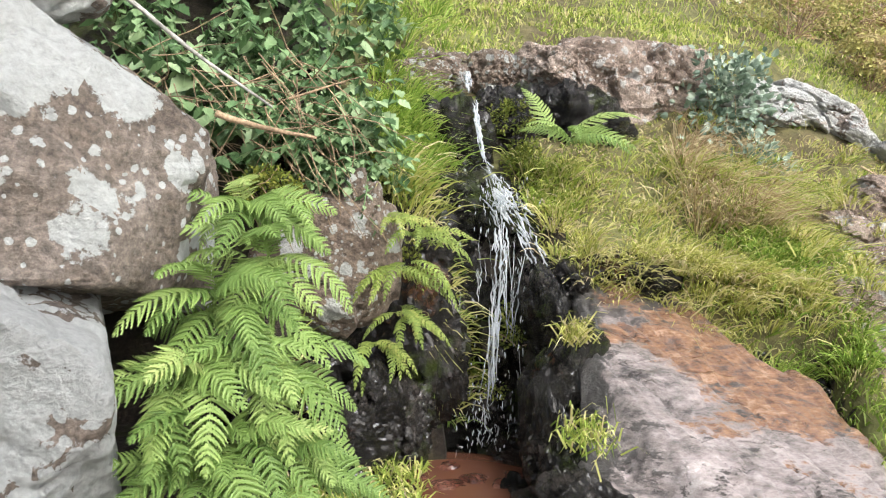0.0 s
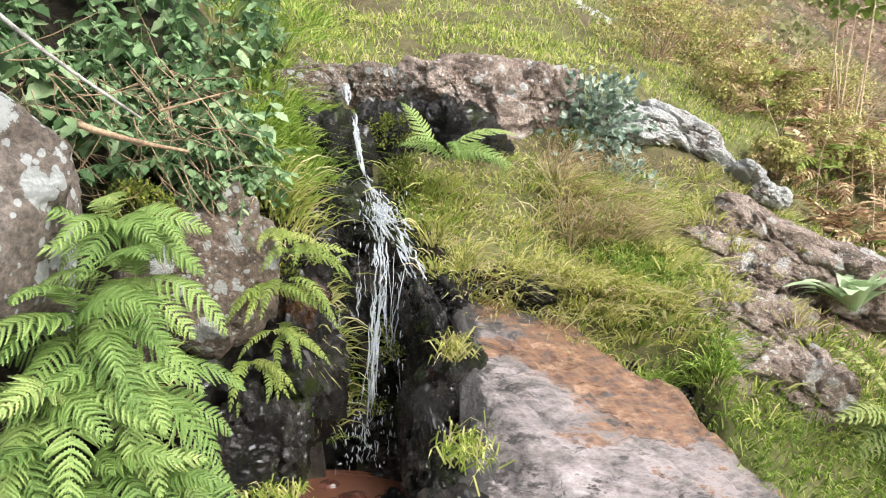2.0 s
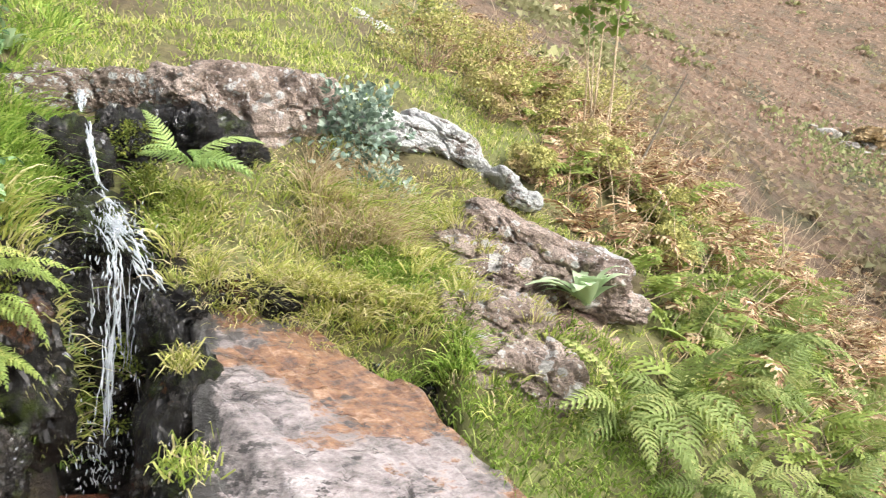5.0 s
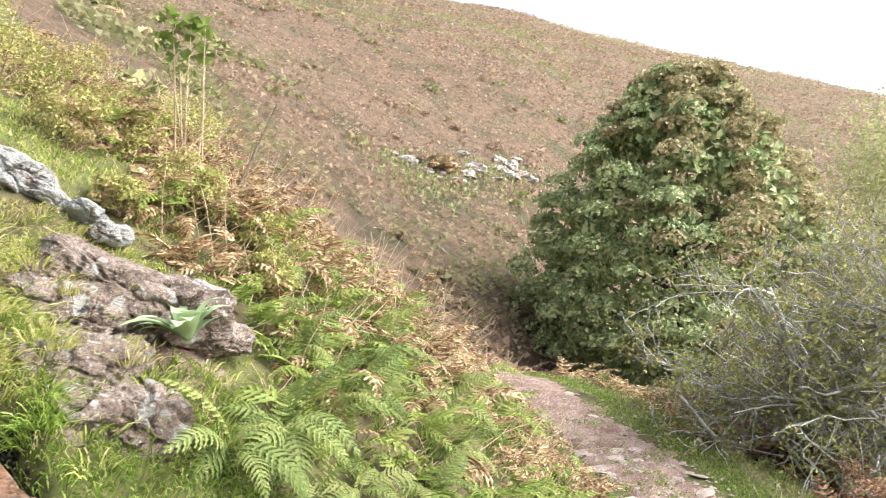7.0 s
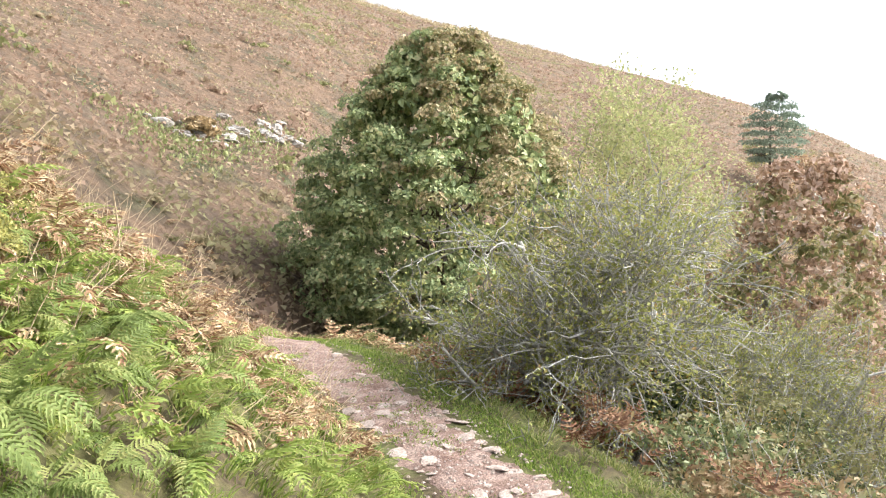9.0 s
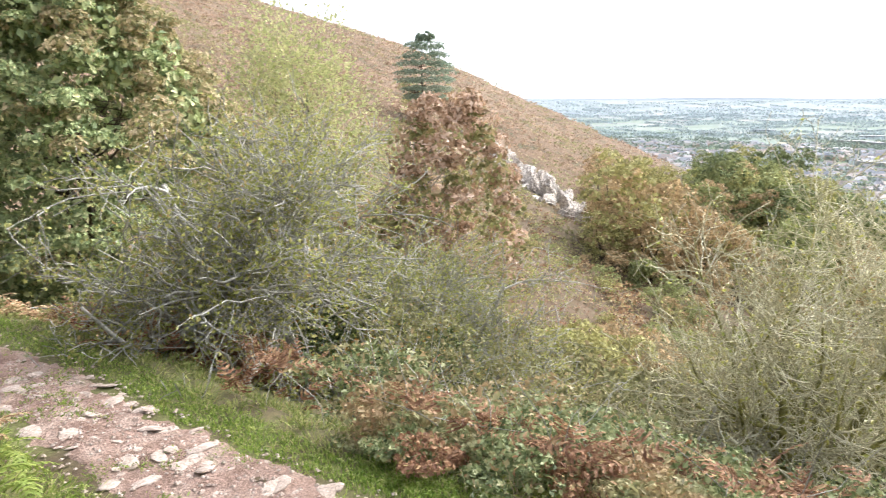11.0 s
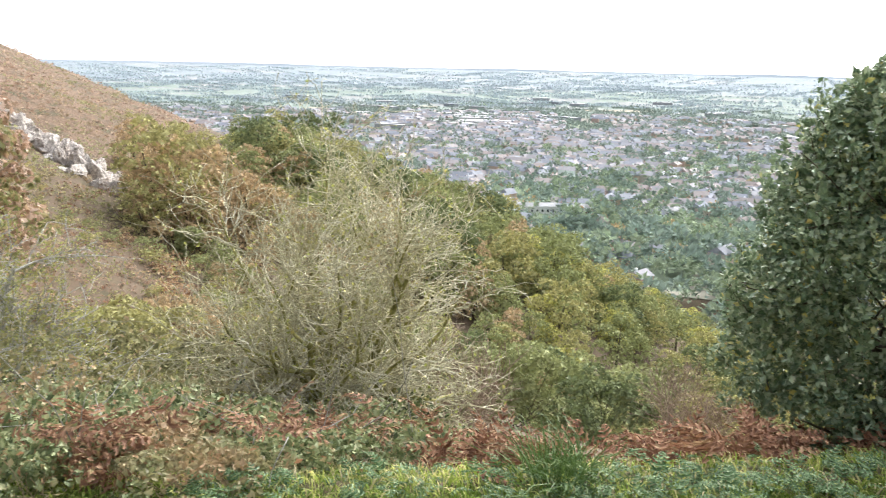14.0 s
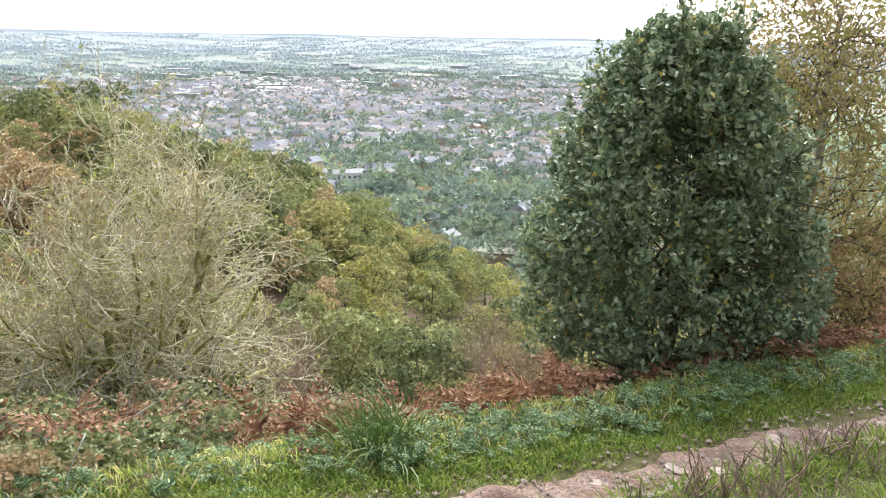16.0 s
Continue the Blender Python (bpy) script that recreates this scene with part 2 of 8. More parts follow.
M["straw"] = leaf_mat("straw_blade", [(0, (0.267, 0.181, 0.0952)), (0.5, (0.514, 0.4, 0.237)), (1, (0.704, 0.609, 0.419))], 0.7, 0.35)
M["rush"] = leaf_mat("rush_blade", [(0, (0.06, 0.12, 0.03)), (1, (0.16, 0.24, 0.07))], 0.5, 0.2)
M["fern"] = leaf_mat("bright_fern", [(0, (0.135, 0.228, 0.0592)), (0.45, (0.246, 0.364, 0.101)), (0.8, (0.355, 0.466, 0.153)), (1, (0.474, 0.524, 0.203))], 0.5, 0.4, whole=0.75)
M["bank_fern"] = leaf_mat("pale_bank_fern", [(0, (0.14, 0.199, 0.0504)), (0.6, (0.281, 0.347, 0.108)), (1, (0.421, 0.413, 0.158))], 0.6, 0.4, whole=0.7)
M["polypody"] = leaf_mat("yellowish_fern", [(0, (0.14, 0.21, 0.045)), (0.6, (0.3, 0.38, 0.09)), (1, (0.5, 0.48, 0.16))], 0.6, 0.4, whole=0.6)
M["bracken"] = leaf_mat("russet_bracken", [(0, (0.167, 0.0922, 0.0529)), (0.35, (0.335, 0.196, 0.106)), (0.7, (0.513, 0.369, 0.212)), (0.9, (0.692, 0.576, 0.376)), (1, (0.446, 0.438, 0.176))], 0.8, 0.3)
M["red_bracken"] = leaf_mat("red_brown_bracken", [(0, (0.12, 0.055, 0.032)), (0.4, (0.25, 0.12, 0.068)), (0.8, (0.38, 0.21, 0.125)), (1, (0.46, 0.32, 0.19))], 0.8, 0.3)
M["moor_bracken"] = leaf_mat("moor_bracken", [(0, (0.228, 0.155, 0.108)), (0.5, (0.374, 0.261, 0.19)), (0.85, (0.476, 0.356, 0.26)), (1, (0.347, 0.343, 0.174))], 0.9, 0.45, patch=((0.292, 0.31, 0.141), 0.05, 0.5))
M["nettle"] = leaf_mat("dull_green_leaf", [(0, (0.042, 0.09, 0.0312)), (0.5, (0.12, 0.216, 0.084)), (0.85, (0.228, 0.336, 0.156)), (1, (0.336, 0.432, 0.24))], 0.5, 0.25)
M["foxglove"] = leaf_mat("grey_green_leaf", [(0, (0.33, 0.45, 0.23)), (0.5, (0.46, 0.58, 0.34)), (1, (0.6, 0.68, 0.46))], 0.55, 0.3)
M["gorse"] = leaf_mat("olive_shrub_leaf", [(0, (0.173, 0.173, 0.0561)), (0.5, (0.388, 0.377, 0.122)), (1, (0.612, 0.571, 0.224))], 0.75, 0.35, patch=((0.469, 0.347, 0.204), 3.0, 0.52))
M["straw_stem"] = surface_mat("straw_coloured_stem", [(0.3, (0.33, 0.231, 0.143)), (0.7, (0.682, 0.55, 0.374))], 14.0, 0.8, 0.3, 6, 0.01)
M["thistle"] = leaf_mat("blue_green_leaf", [(0, (0.1, 0.15, 0.11)), (0.6, (0.24, 0.32, 0.24)), (1, (0.5, 0.58, 0.48))], 0.45, 0.25)
M["moss"] = leaf_mat("moss", [(0, (0.06, 0.09, 0.012)), (0.7, (0.17, 0.2, 0.03)), (1, (0.26, 0.27, 0.05))], 0.9, 0.2)
M["sycamore"] = leaf_mat("sycamore_leaf", [(0, (0.14, 0.194, 0.0828)), (0.45, (0.323, 0.396, 0.179)), (0.85, (0.519, 0.575, 0.297)), (1, (0.701, 0.632, 0.373))], 0.6, 0.25)
M["sycamore_brown"] = leaf_mat("browning_sycamore_leaf", [(0, (0.162, 0.166, 0.0733)), (0.35, (0.312, 0.296, 0.138)), (0.7, (0.474, 0.388, 0.216)), (1, (0.589, 0.48, 0.319))], 0.6, 0.3)
M["holly"] = leaf_mat("holly_leaf", [(0, (0.0876, 0.143, 0.0767)), (0.5, (0.219, 0.296, 0.171)), (0.96, (0.438, 0.503, 0.342)), (0.98, (0.603, 0.548, 0.177)), (1, (0.603, 0.503, 0.165))], 0.33, 0.2)
M["hawthorn"] = leaf_mat("hawthorn_leaf", [(0, (0.189, 0.208, 0.0615)), (0.6, (0.359, 0.373, 0.123)), (0.92, (0.431, 0.415, 0.15)), (1, (0.413, 0.274, 0.132))], 0.6, 0.4)
M["yellow_leaf"] = leaf_mat("yellow_green_leaf", [(0, (0.33, 0.38, 0.1)), (0.7, (0.48, 0.49, 0.15)), (1, (0.56, 0.5, 0.16))], 0.6, 0.4)
M["willow_leaf"] = leaf_mat("pale_willow_leaf", [(0, (0.287, 0.319, 0.139)), (0.6, (0.442, 0.462, 0.215)), (1, (0.552, 0.528, 0.278))], 0.6, 0.4)
M["red_leaf"] = leaf_mat("rust_leaf", [(0, (0.2, 0.14, 0.08)), (0.4, (0.38, 0.25, 0.16)), (0.75, (0.56, 0.4, 0.3)), (1, (0.72, 0.58, 0.48))], 0.6, 0.35)
M["rust_green"] = leaf_mat("dull_green_leaf", [(0, (0.14, 0.15, 0.055)), (0.5, (0.28, 0.28, 0.12)), (0.85, (0.4, 0.33, 0.17)), (1, (0.5, 0.34, 0.24))], 0.6, 0.35)
M["bramble_russet"] = leaf_mat("withered_red_brown_frond", [(0, (0.155, 0.0784, 0.0486)), (0.5, (0.321, 0.179, 0.108)), (0.9, (0.476, 0.302, 0.184)), (1, (0.38, 0.336, 0.151))], 0.8, 0.3)
M["moor_green"] = leaf_mat("moor_green_leaf", [(0, (0.14, 0.15, 0.055)), (0.6, (0.26, 0.27, 0.11)), (1, (0.36, 0.35, 0.16))], 0.8, 0.3)
M["moor_straw"] = leaf_mat("moor_straw_blade", [(0, (0.34, 0.27, 0.15)), (1, (0.55, 0.47, 0.29))], 0.8, 0.3)
M["scrub_olive"] = leaf_mat("olive_scrub_leaf", [(0, (0.12, 0.12, 0.055)), (0.5, (0.22, 0.215, 0.1)), (0.85, (0.32, 0.3, 0.15)), (1, (0.36, 0.27, 0.17))], 0.75, 0.3)
M["thicket"] = leaf_mat("thicket_leaf", [(0, (0.04, 0.06, 0.025)), (0.5, (0.1, 0.135, 0.05)), (0.88, (0.19, 0.22, 0.08)), (0.92, (0.42, 0.22, 0.05)), (1, (0.48, 0.3, 0.07))], 0.6, 0.25)
M["bramble"] = leaf_mat("bramble_leaf", [(0, (0.076, 0.103, 0.0439)), (0.4, (0.198, 0.242, 0.103)), (0.85, (0.381, 0.41, 0.22)), (0.95, (0.426, 0.321, 0.176)), (1, (0.486, 0.248, 0.147))], 0.55, 0.3, patch=((0.455, 0.293, 0.176), 0.9, 0.58))
M["birch"] = leaf_mat("birch_leaf", [(0, (0.238, 0.24, 0.081)), (0.6, (0.391, 0.352, 0.135)), (1, (0.442, 0.32, 0.198))], 0.6, 0.4)
M["pine"] = leaf_mat("pine_needle", [(0, (0.16, 0.224, 0.16)), (1, (0.336, 0.4, 0.304))], 0.7, 0.3)
for k, c in {"wood_green": (0.165, 0.18, 0.08), "wood_olive": (0.21, 0.2, 0.085), "wood_yellow": (0.27, 0.265, 0.085), "wood_dark": (0.1, 0.12, 0.055), "wood_rust": (0.25, 0.185, 0.105), "wood_brown": (0.25, 0.19, 0.11), "wood_grey": (0.2, 0.18, 0.14)}.items():
    M[k] = leaf_mat(k + "_leaf", [(0, tuple(v * 1.1 for v in c)), (0.5, tuple(v * 1.85 for v in c)), (1, tuple(v * 2.4 for v in c))], 0.8, 0.2)


def slab_mat():
    """Pink-grey wet rock in thin beds; an iron-stained film runs over its upper and outer side."""
    m, n, l, b = node_mat("iron_stained_wet_slab")
    geo = n.new("ShaderNodeNewGeometry")
    pos = geo.outputs["Position"]
    mp = n.new("ShaderNodeMapping")
    mp.inputs["Rotation"].default_value = (0, 0, radians(26))
    mp.inputs["Scale"].default_value = (0.35, 1.0, 1.0)
    l.new(pos, mp.inputs["Vector"])
    t = noise_tex(n, l, mp.outputs[0], 14.0, 10.0, 0.75)
    r = ramp(n, [(0.37, (0.045, 0.038, 0.035)), (0.46, (0.19, 0.158, 0.15)), (0.56, (0.34, 0.29, 0.28)), (0.67, (0.52, 0.47, 0.455))])
    l.new(t.outputs[0], r.inputs[0])
    dot = n.new("ShaderNodeVectorMath")
    dot.operation = "DOT_PRODUCT"
    dot.inputs[1].default_value = (0.44, 0.9, 0.0)
    l.new(pos, dot.inputs[0])
    up = n.new("ShaderNodeMath")
    up.operation = "MULTIPLY_ADD"
    up.inputs[1].default_value, up.inputs[2].default_value = 1.1, -2.89
    l.new(dot.outputs["Value"], up.inputs[0])
    t2 = noise_tex(n, l, mp.outputs[0], 7.0, 9.0, 0.7)
    ad = n.new("ShaderNodeMath")
    ad.operation = "MULTIPLY_ADD"
    ad.inputs[1].default_value = 1.5
    l.new(t2.outputs[0], ad.inputs[0])
    l.new(up.outputs[0], ad.inputs[2])
    r2 = ramp(n, [(0.55, (0, 0, 0)), (0.62, (0.92, 0.92, 0.92))])
    l.new(ad.outputs[0], r2.inputs[0])
    g = noise_tex(n, l, mp.outputs[0], 40.0, 6.0, 0.7)
    rust = ramp(n, [(0.36, (0.045, 0.018, 0.008)), (0.46, (0.15, 0.06, 0.02)), (0.56, (0.23, 0.105, 0.038)), (0.66, (0.36, 0.22, 0.14))])
    l.new(g.outputs[0], rust.inputs[0])
    col = mix(n, l, r2.outputs[0], r.outputs[0], rust.outputs[0])
    t3 = noise_tex(n, l, mp.outputs[0], 11.0, 10.0, 0.75)
    r3 = ramp(n, [(0.56, (0, 0, 0)), (0.6, (1, 1, 1))])
    l.new(t3.outputs[0], r3.inputs[0])
    col = mix(n, l, r3.outputs[0], col, (0.04, 0.032, 0.028))
    t4 = noise_tex(n, l, pos, 6.0, 10.0, 0.7)
    r4 = ramp(n, [(0.7, (0, 0, 0)), (0.73, (1, 1, 1))])
    l.new(t4.outputs[0], r4.inputs[0])
    col = mix(n, l, r4.outputs[0], col, (0.5, 0.5, 0.42))
    warp = noise_tex(n, l, mp.outputs[0], 5.0, 4.0, 0.6)
    wv = n.new("ShaderNodeVectorMath")
    wv.operation = "MULTIPLY_ADD"
    wv.inputs[1].default_value = (0.6, 0.6, 0.6)
    l.new(warp.outputs["Color"], wv.inputs[0])
    l.new(mp.outputs[0], wv.inputs[2])
    vo = n.new("ShaderNodeTexVoronoi")
    vo.feature = "DISTANCE_TO_EDGE"
    vo.inputs["Scale"].default_value = 8.0
    l.new(wv.outputs[0], vo.inputs["Vector"])
    gap = ramp(n, [(0.0, (1, 1, 1)), (0.035, (0, 0, 0))])
    l.new(vo.outputs["Distance"], gap.inputs[0])
    brk = n.new("ShaderNodeMath")
    brk.operation = "MULTIPLY"
    l.new(gap.outputs[0], brk.inputs[0])
    t5 = noise_tex(n, l, pos, 4.0, 5.0, 0.65)
    r5 = ramp(n, [(0.5, (0, 0, 0)), (0.6, (0.35, 0.35, 0.35))])
    l.new(t5.outputs[0], r5.inputs[0])
    l.new(r5.outputs[0], brk.inputs[1])
    col = mix(n, l, brk.outputs[0], col, (0.03, 0.024, 0.02))
    # black ragged band along the edge beside the fall
    side = n.new("ShaderNodeVectorMath")
    side.operation = "DOT_PRODUCT"
    side.inputs[1].default_value = (1.0, -0.1, 0.0)
    l.new(pos, side.inputs[0])
    t6 = noise_tex(n, l, pos, 8.0, 8.0, 0.7)
    wet = n.new("ShaderNodeMath")
    wet.operation = "MULTIPLY_ADD"
    wet.inputs[1].default_value = 0.35
    l.new(t6.outputs[0], wet.inputs[0])
    l.new(side.outputs["Value"], wet.inputs[2])
    r6 = ramp(n, [(0.425, (0.95, 0.95, 0.95)), (0.45, (0, 0, 0))])
    l.new(wet.outputs[0], r6.inputs[0])
    col = mix(n, l, r6.outputs[0], col, (0.016, 0.014, 0.011))
    l.new(col, b.inputs["Base Color"])
    b.inputs["Roughness"].default_value = 0.35
    b.inputs["Coat Weight"].default_value, b.inputs["Coat Roughness"].default_value = 1.0, 0.1
    b.inputs["Coat IOR"].default_value = 1.55
    bp = n.new("ShaderNodeBump")
    rip = noise_tex(n, l, mp.outputs[0], 22.0, 10.0, 0.72)
    bp.inputs["Strength"].default_value, bp.inputs["Distance"].default_value = 0.9, 0.03
    hs = n.new("ShaderNodeMath")
    hs.operation = "SUBTRACT"
    l.new(rip.outputs[0], hs.inputs[0])
    l.new(brk.outputs[0], hs.inputs[1])
    l.new(hs.outputs[0], bp.inputs["Height"])
    l.new(bp.outputs[0], b.inputs["Normal"])
    l.new(bp.outputs[0], b.inputs["Coat Normal"])
    return m


M["slab"] = slab_mat()


# ---- mesh helpers ----
rng = np.random.default_rng(7)


def raw(name, V, F, mat, parent=None, label="", smooth=False):
    """Vertices (n,3) and faces (m,3) or (m,4), or a list of such face arrays, as one mesh object."""
    Fs = F if isinstance(F, list) else [F]
    Fs = [np.asarray(f, np.int32) for f in Fs if len(f)]
    me = bpy.data.meshes.new(name)
    V = np.asarray(V, np.float32)
    me.vertices.add(len(V))
    me.vertices.foreach_set("co", V.ravel())
    loops = np.concatenate([f.ravel() for f in Fs])
    sizes = np.concatenate([np.full(len(f), f.shape[1], np.int32) for f in Fs])
    me.loops.add(len(loops))
    me.loops.foreach_set("vertex_index", loops)
    me.polygons.add(len(sizes))
    me.polygons.foreach_set("loop_start", np.concatenate([[0], np.cumsum(sizes)[:-1]]).astype(np.int32))
    me.polygons.foreach_set("use_smooth", np.full(len(sizes), smooth))
    me.update(calc_edges=True)
    for m in mat if isinstance(mat, list) else [mat]:
        me.materials.append(m)
    ob = new(name, me)
    if parent:
        ob.parent = parent
    if label:
        ob["label"] = label
    return ob


def empty(name, loc, label, category, group="", kind=""):
    ob = new(name)
    ob.location = loc
    ob.empty_display_size = 0.1
    return tagged(ob, label, category, group, kind)


def join(parts):
    """One (V, F list) from several (V, F) with equal face sizes kept apart."""
    Vs, byk, o = [], {}, 0
    for V, F in parts:
        for f in F if isinstance(F, list) else [F]:
            byk.setdefault(f.shape[1], []).append(f + o)
        Vs.append(V)
        o += len(V)
    return np.concatenate(Vs), [np.concatenate(v) for v in byk.values()]


def scatter(tv, tf, pos, axes, size):
    """Copies of a template: pos (n,3), axes (n,3,3) whose columns are its x, y, z, size (n,) or (n,3)."""
    size = np.asarray(size, float)
    if size.ndim == 1:
        size = np.repeat(size[:, None], 3, 1)
    V = np.einsum("nij,nvj->nvi", axes, tv[None] * size[:, None, :]) + pos[:, None, :]
    F = tf[None] + (np.arange(len(pos)) * len(tv))[:, None, None]
    return V.reshape(-1, 3), F.reshape(-1, tf.shape[1])


def frames_from(d, spin=None):
    """Axes whose y is the direction d, turned about it at random."""
    d = d / np.maximum(np.linalg.norm(d, axis=1, keepdims=True), 1e-9)
    a = np.where(np.abs(d[:, 2:3]) > 0.95, [[1.0, 0, 0]], [[0, 0, 1.0]])
    x = np.cross(d, a)
    x /= np.linalg.norm(x, axis=1, keepdims=True)
    z = np.cross(x, d)
    s = np.zeros(len(d)) if spin is None else spin
    c, s = np.cos(s)[:, None], np.sin(s)[:, None]
    return np.stack([x * c + z * s, d, z * c - x * s], axis=2)


def unit(n):
    v = rng.normal(size=(n, 3))
    return v / np.linalg.norm(v, axis=1, keepdims=True)


LEAF_V = np.array([(0, 0, 0), (0.5, 0.45, 0.12), (0, 1, -0.05), (-0.5, 0.45, 0.12), (0, 0.5, 0)], float)
LEAF_F = np.array([(0, 1, 4), (1, 2, 4), (2, 3, 4), (3, 0, 4)])
FLAKE_V = np.array([(0, 0, 0), (0.31, 0.46, 0.1), (0, 1, -0.06), (-0.31, 0.46, 0.1)], float)
FLAKE_F = np.array([(0, 1, 2), (0, 2, 3)])
# a toothed leaf of eleven corners
TOOTH_V = np.array([(0, 0, 0), (0.3, 0.12, 0.06), (0.26, 0.24, 0.05), (0.42, 0.36, 0.08), (0.32, 0.5, 0.05), (0.36, 0.6, 0.06), (0, 1.0, -0.1),
                    (-0.36, 0.6, 0.06), (-0.32, 0.5, 0.05), (-0.42, 0.36, 0.08), (-0.26, 0.24, 0.05), (-0.3, 0.12, 0.06), (0, 0.5, -0.13)], float)
TOOTH_F = np.array([(i, (i + 1) % 12, 12) for i in range(12)])


CHIP_V = np.array([(-0.45, 0.1, 0), (0.5, 0.3, 0.08), (-0.05, 1, -0.05)], float)
CHIP_F = np.array([(0, 1, 2)])


def leaves_at(pos, d, size, template="leaf", flat=None):
    tv, tf = {"leaf": (LEAF_V, LEAF_F), "flake": (FLAKE_V, FLAKE_F), "tooth": (TOOTH_V, TOOTH_F), "chip": (CHIP_V, CHIP_F)}[template]
    n = len(pos)
    spin = rng.uniform(0, 2 * math.pi, n) if flat is None else rng.normal(0, flat, n)
    return scatter(tv, tf, pos, frames_from(d, spin), size)


def tubes(P, R, sides):
    """P (n,k,3), R (n,k): n tapered tubes."""
    n, k, _ = P.shape
    T = np.gradient(P, axis=1)
    T /= np.maximum(np.linalg.norm(T, axis=2, keepdims=True), 1e-9)
    A = np.where(np.abs(T[:, :1, 2:3]) > 0.9, [[[1.0, 0, 0]]], [[[0, 0, 1.0]]])
    X = np.cross(T, np.broadcast_to(A, T.shape))
    X /= np.maximum(np.linalg.norm(X, axis=2, keepdims=True), 1e-9)
    Y = np.cross(T, X)
    a = np.arange(sides) * 2 * math.pi / sides
    V = P[:, :, None] + R[:, :, None, None] * (X[:, :, None] * np.cos(a)[:, None] + Y[:, :, None] * np.sin(a)[:, None])
    i = np.arange(k - 1)[:, None] * sides
    j = np.arange(sides)[None]
    q = np.stack([i + j, i + (j + 1) % sides, i + sides + (j + 1) % sides, i + sides + j], -1).reshape(-1, 4)
    F = q[None] + (np.arange(n) * k * sides)[:, None, None]
    return V.reshape(-1, 3), F.reshape(-1, 4)


def path_walk(start, d, length, k, wobble, up):
    """n wandering lines of k points: start (n,3), d (n,3), length (n,)."""
    n = len(start)
    P = np.zeros((n, k, 3))
    P[:, 0] = start
    d = d / np.linalg.norm(d, axis=1, keepdims=True)
    for i in range(1, k):
        d = d + rng.normal(0, wobble, (n, 3)) + np.array([0, 0, up])
        d /= np.linalg.norm(d, axis=1, keepdims=True)
        P[:, i] = P[:, i - 1] + d * (length / (k - 1))[:, None]
    return P


def sprout(P, R, count, lo, hi, angle, length, k, wobble, up, ratio=0.6, taper=0.0):
    """count side shoots on each of n tubes, between lo and hi of their length."""
    n, kk, _ = P.shape
    t = rng.uniform(lo, hi, (n, count)) * (kk - 1)
    i = np.minimum(t.astype(int), kk - 2)
    f = (t - i)[..., None]
    r = np.arange(n)[:, None]
    pos = P[r, i] * (1 - f) + P[r, i + 1] * f
    tan = P[r, i + 1] - P[r, i]
    tan /= np.maximum(np.linalg.norm(tan, axis=2, keepdims=True), 1e-9)
    rad = R[r, i] * ratio
    side = rng.normal(size=tan.shape)
    side -= (side * tan).sum(2, keepdims=True) * tan
    side /= np.linalg.norm(side, axis=2, keepdims=True)
    a = np.radians(rng.uniform(angle[0], angle[1], t.shape))[..., None]
    d = tan * np.cos(a) + side * np.sin(a)
    L = (rng.uniform(length[0], length[1], t.shape) * (1 - taper * t / (kk - 1))).ravel()
    Q = path_walk(pos.reshape(-1, 3), d.reshape(-1, 3), L, k, wobble, up)
    RR = rad.reshape(-1, 1) * np.linspace(1, 0.25, k)[None]
    return Q, RR


def fbm(x, y, scale, seed=0.0, octaves=4):
    """Cheap smooth noise on arrays, about -1 to 1."""
    out, amp, fr = 0, 1.0, 1.0 / scale
    for o in range(octaves):
        s = seed + o * 17.3
        out = out + amp * (np.sin(x * fr * 1.9 + s + 1.7 * np.sin(y * fr * 1.3 + s * 0.7)) * np.cos(y * fr * 2.1 - s * 1.3 + 1.5 * np.sin(x * fr * 1.1 + s)))
        amp, fr = amp * 0.5, fr * 2.03
    return out / 1.6


def sphere_dirs(sub):
    bm = bmesh.new()
    bmesh.ops.create_icosphere(bm, subdivisions=sub, radius=1)
    V = np.array([v.co for v in bm.verts])
    F = np.array([[v.index for v in f.verts] for f in bm.faces])
    bm.free()
    return V / np.linalg.norm(V, axis=1, keepdims=True), F


SPH = {s: sphere_dirs(s) for s in (1, 2, 3, 4, 5, 6)}


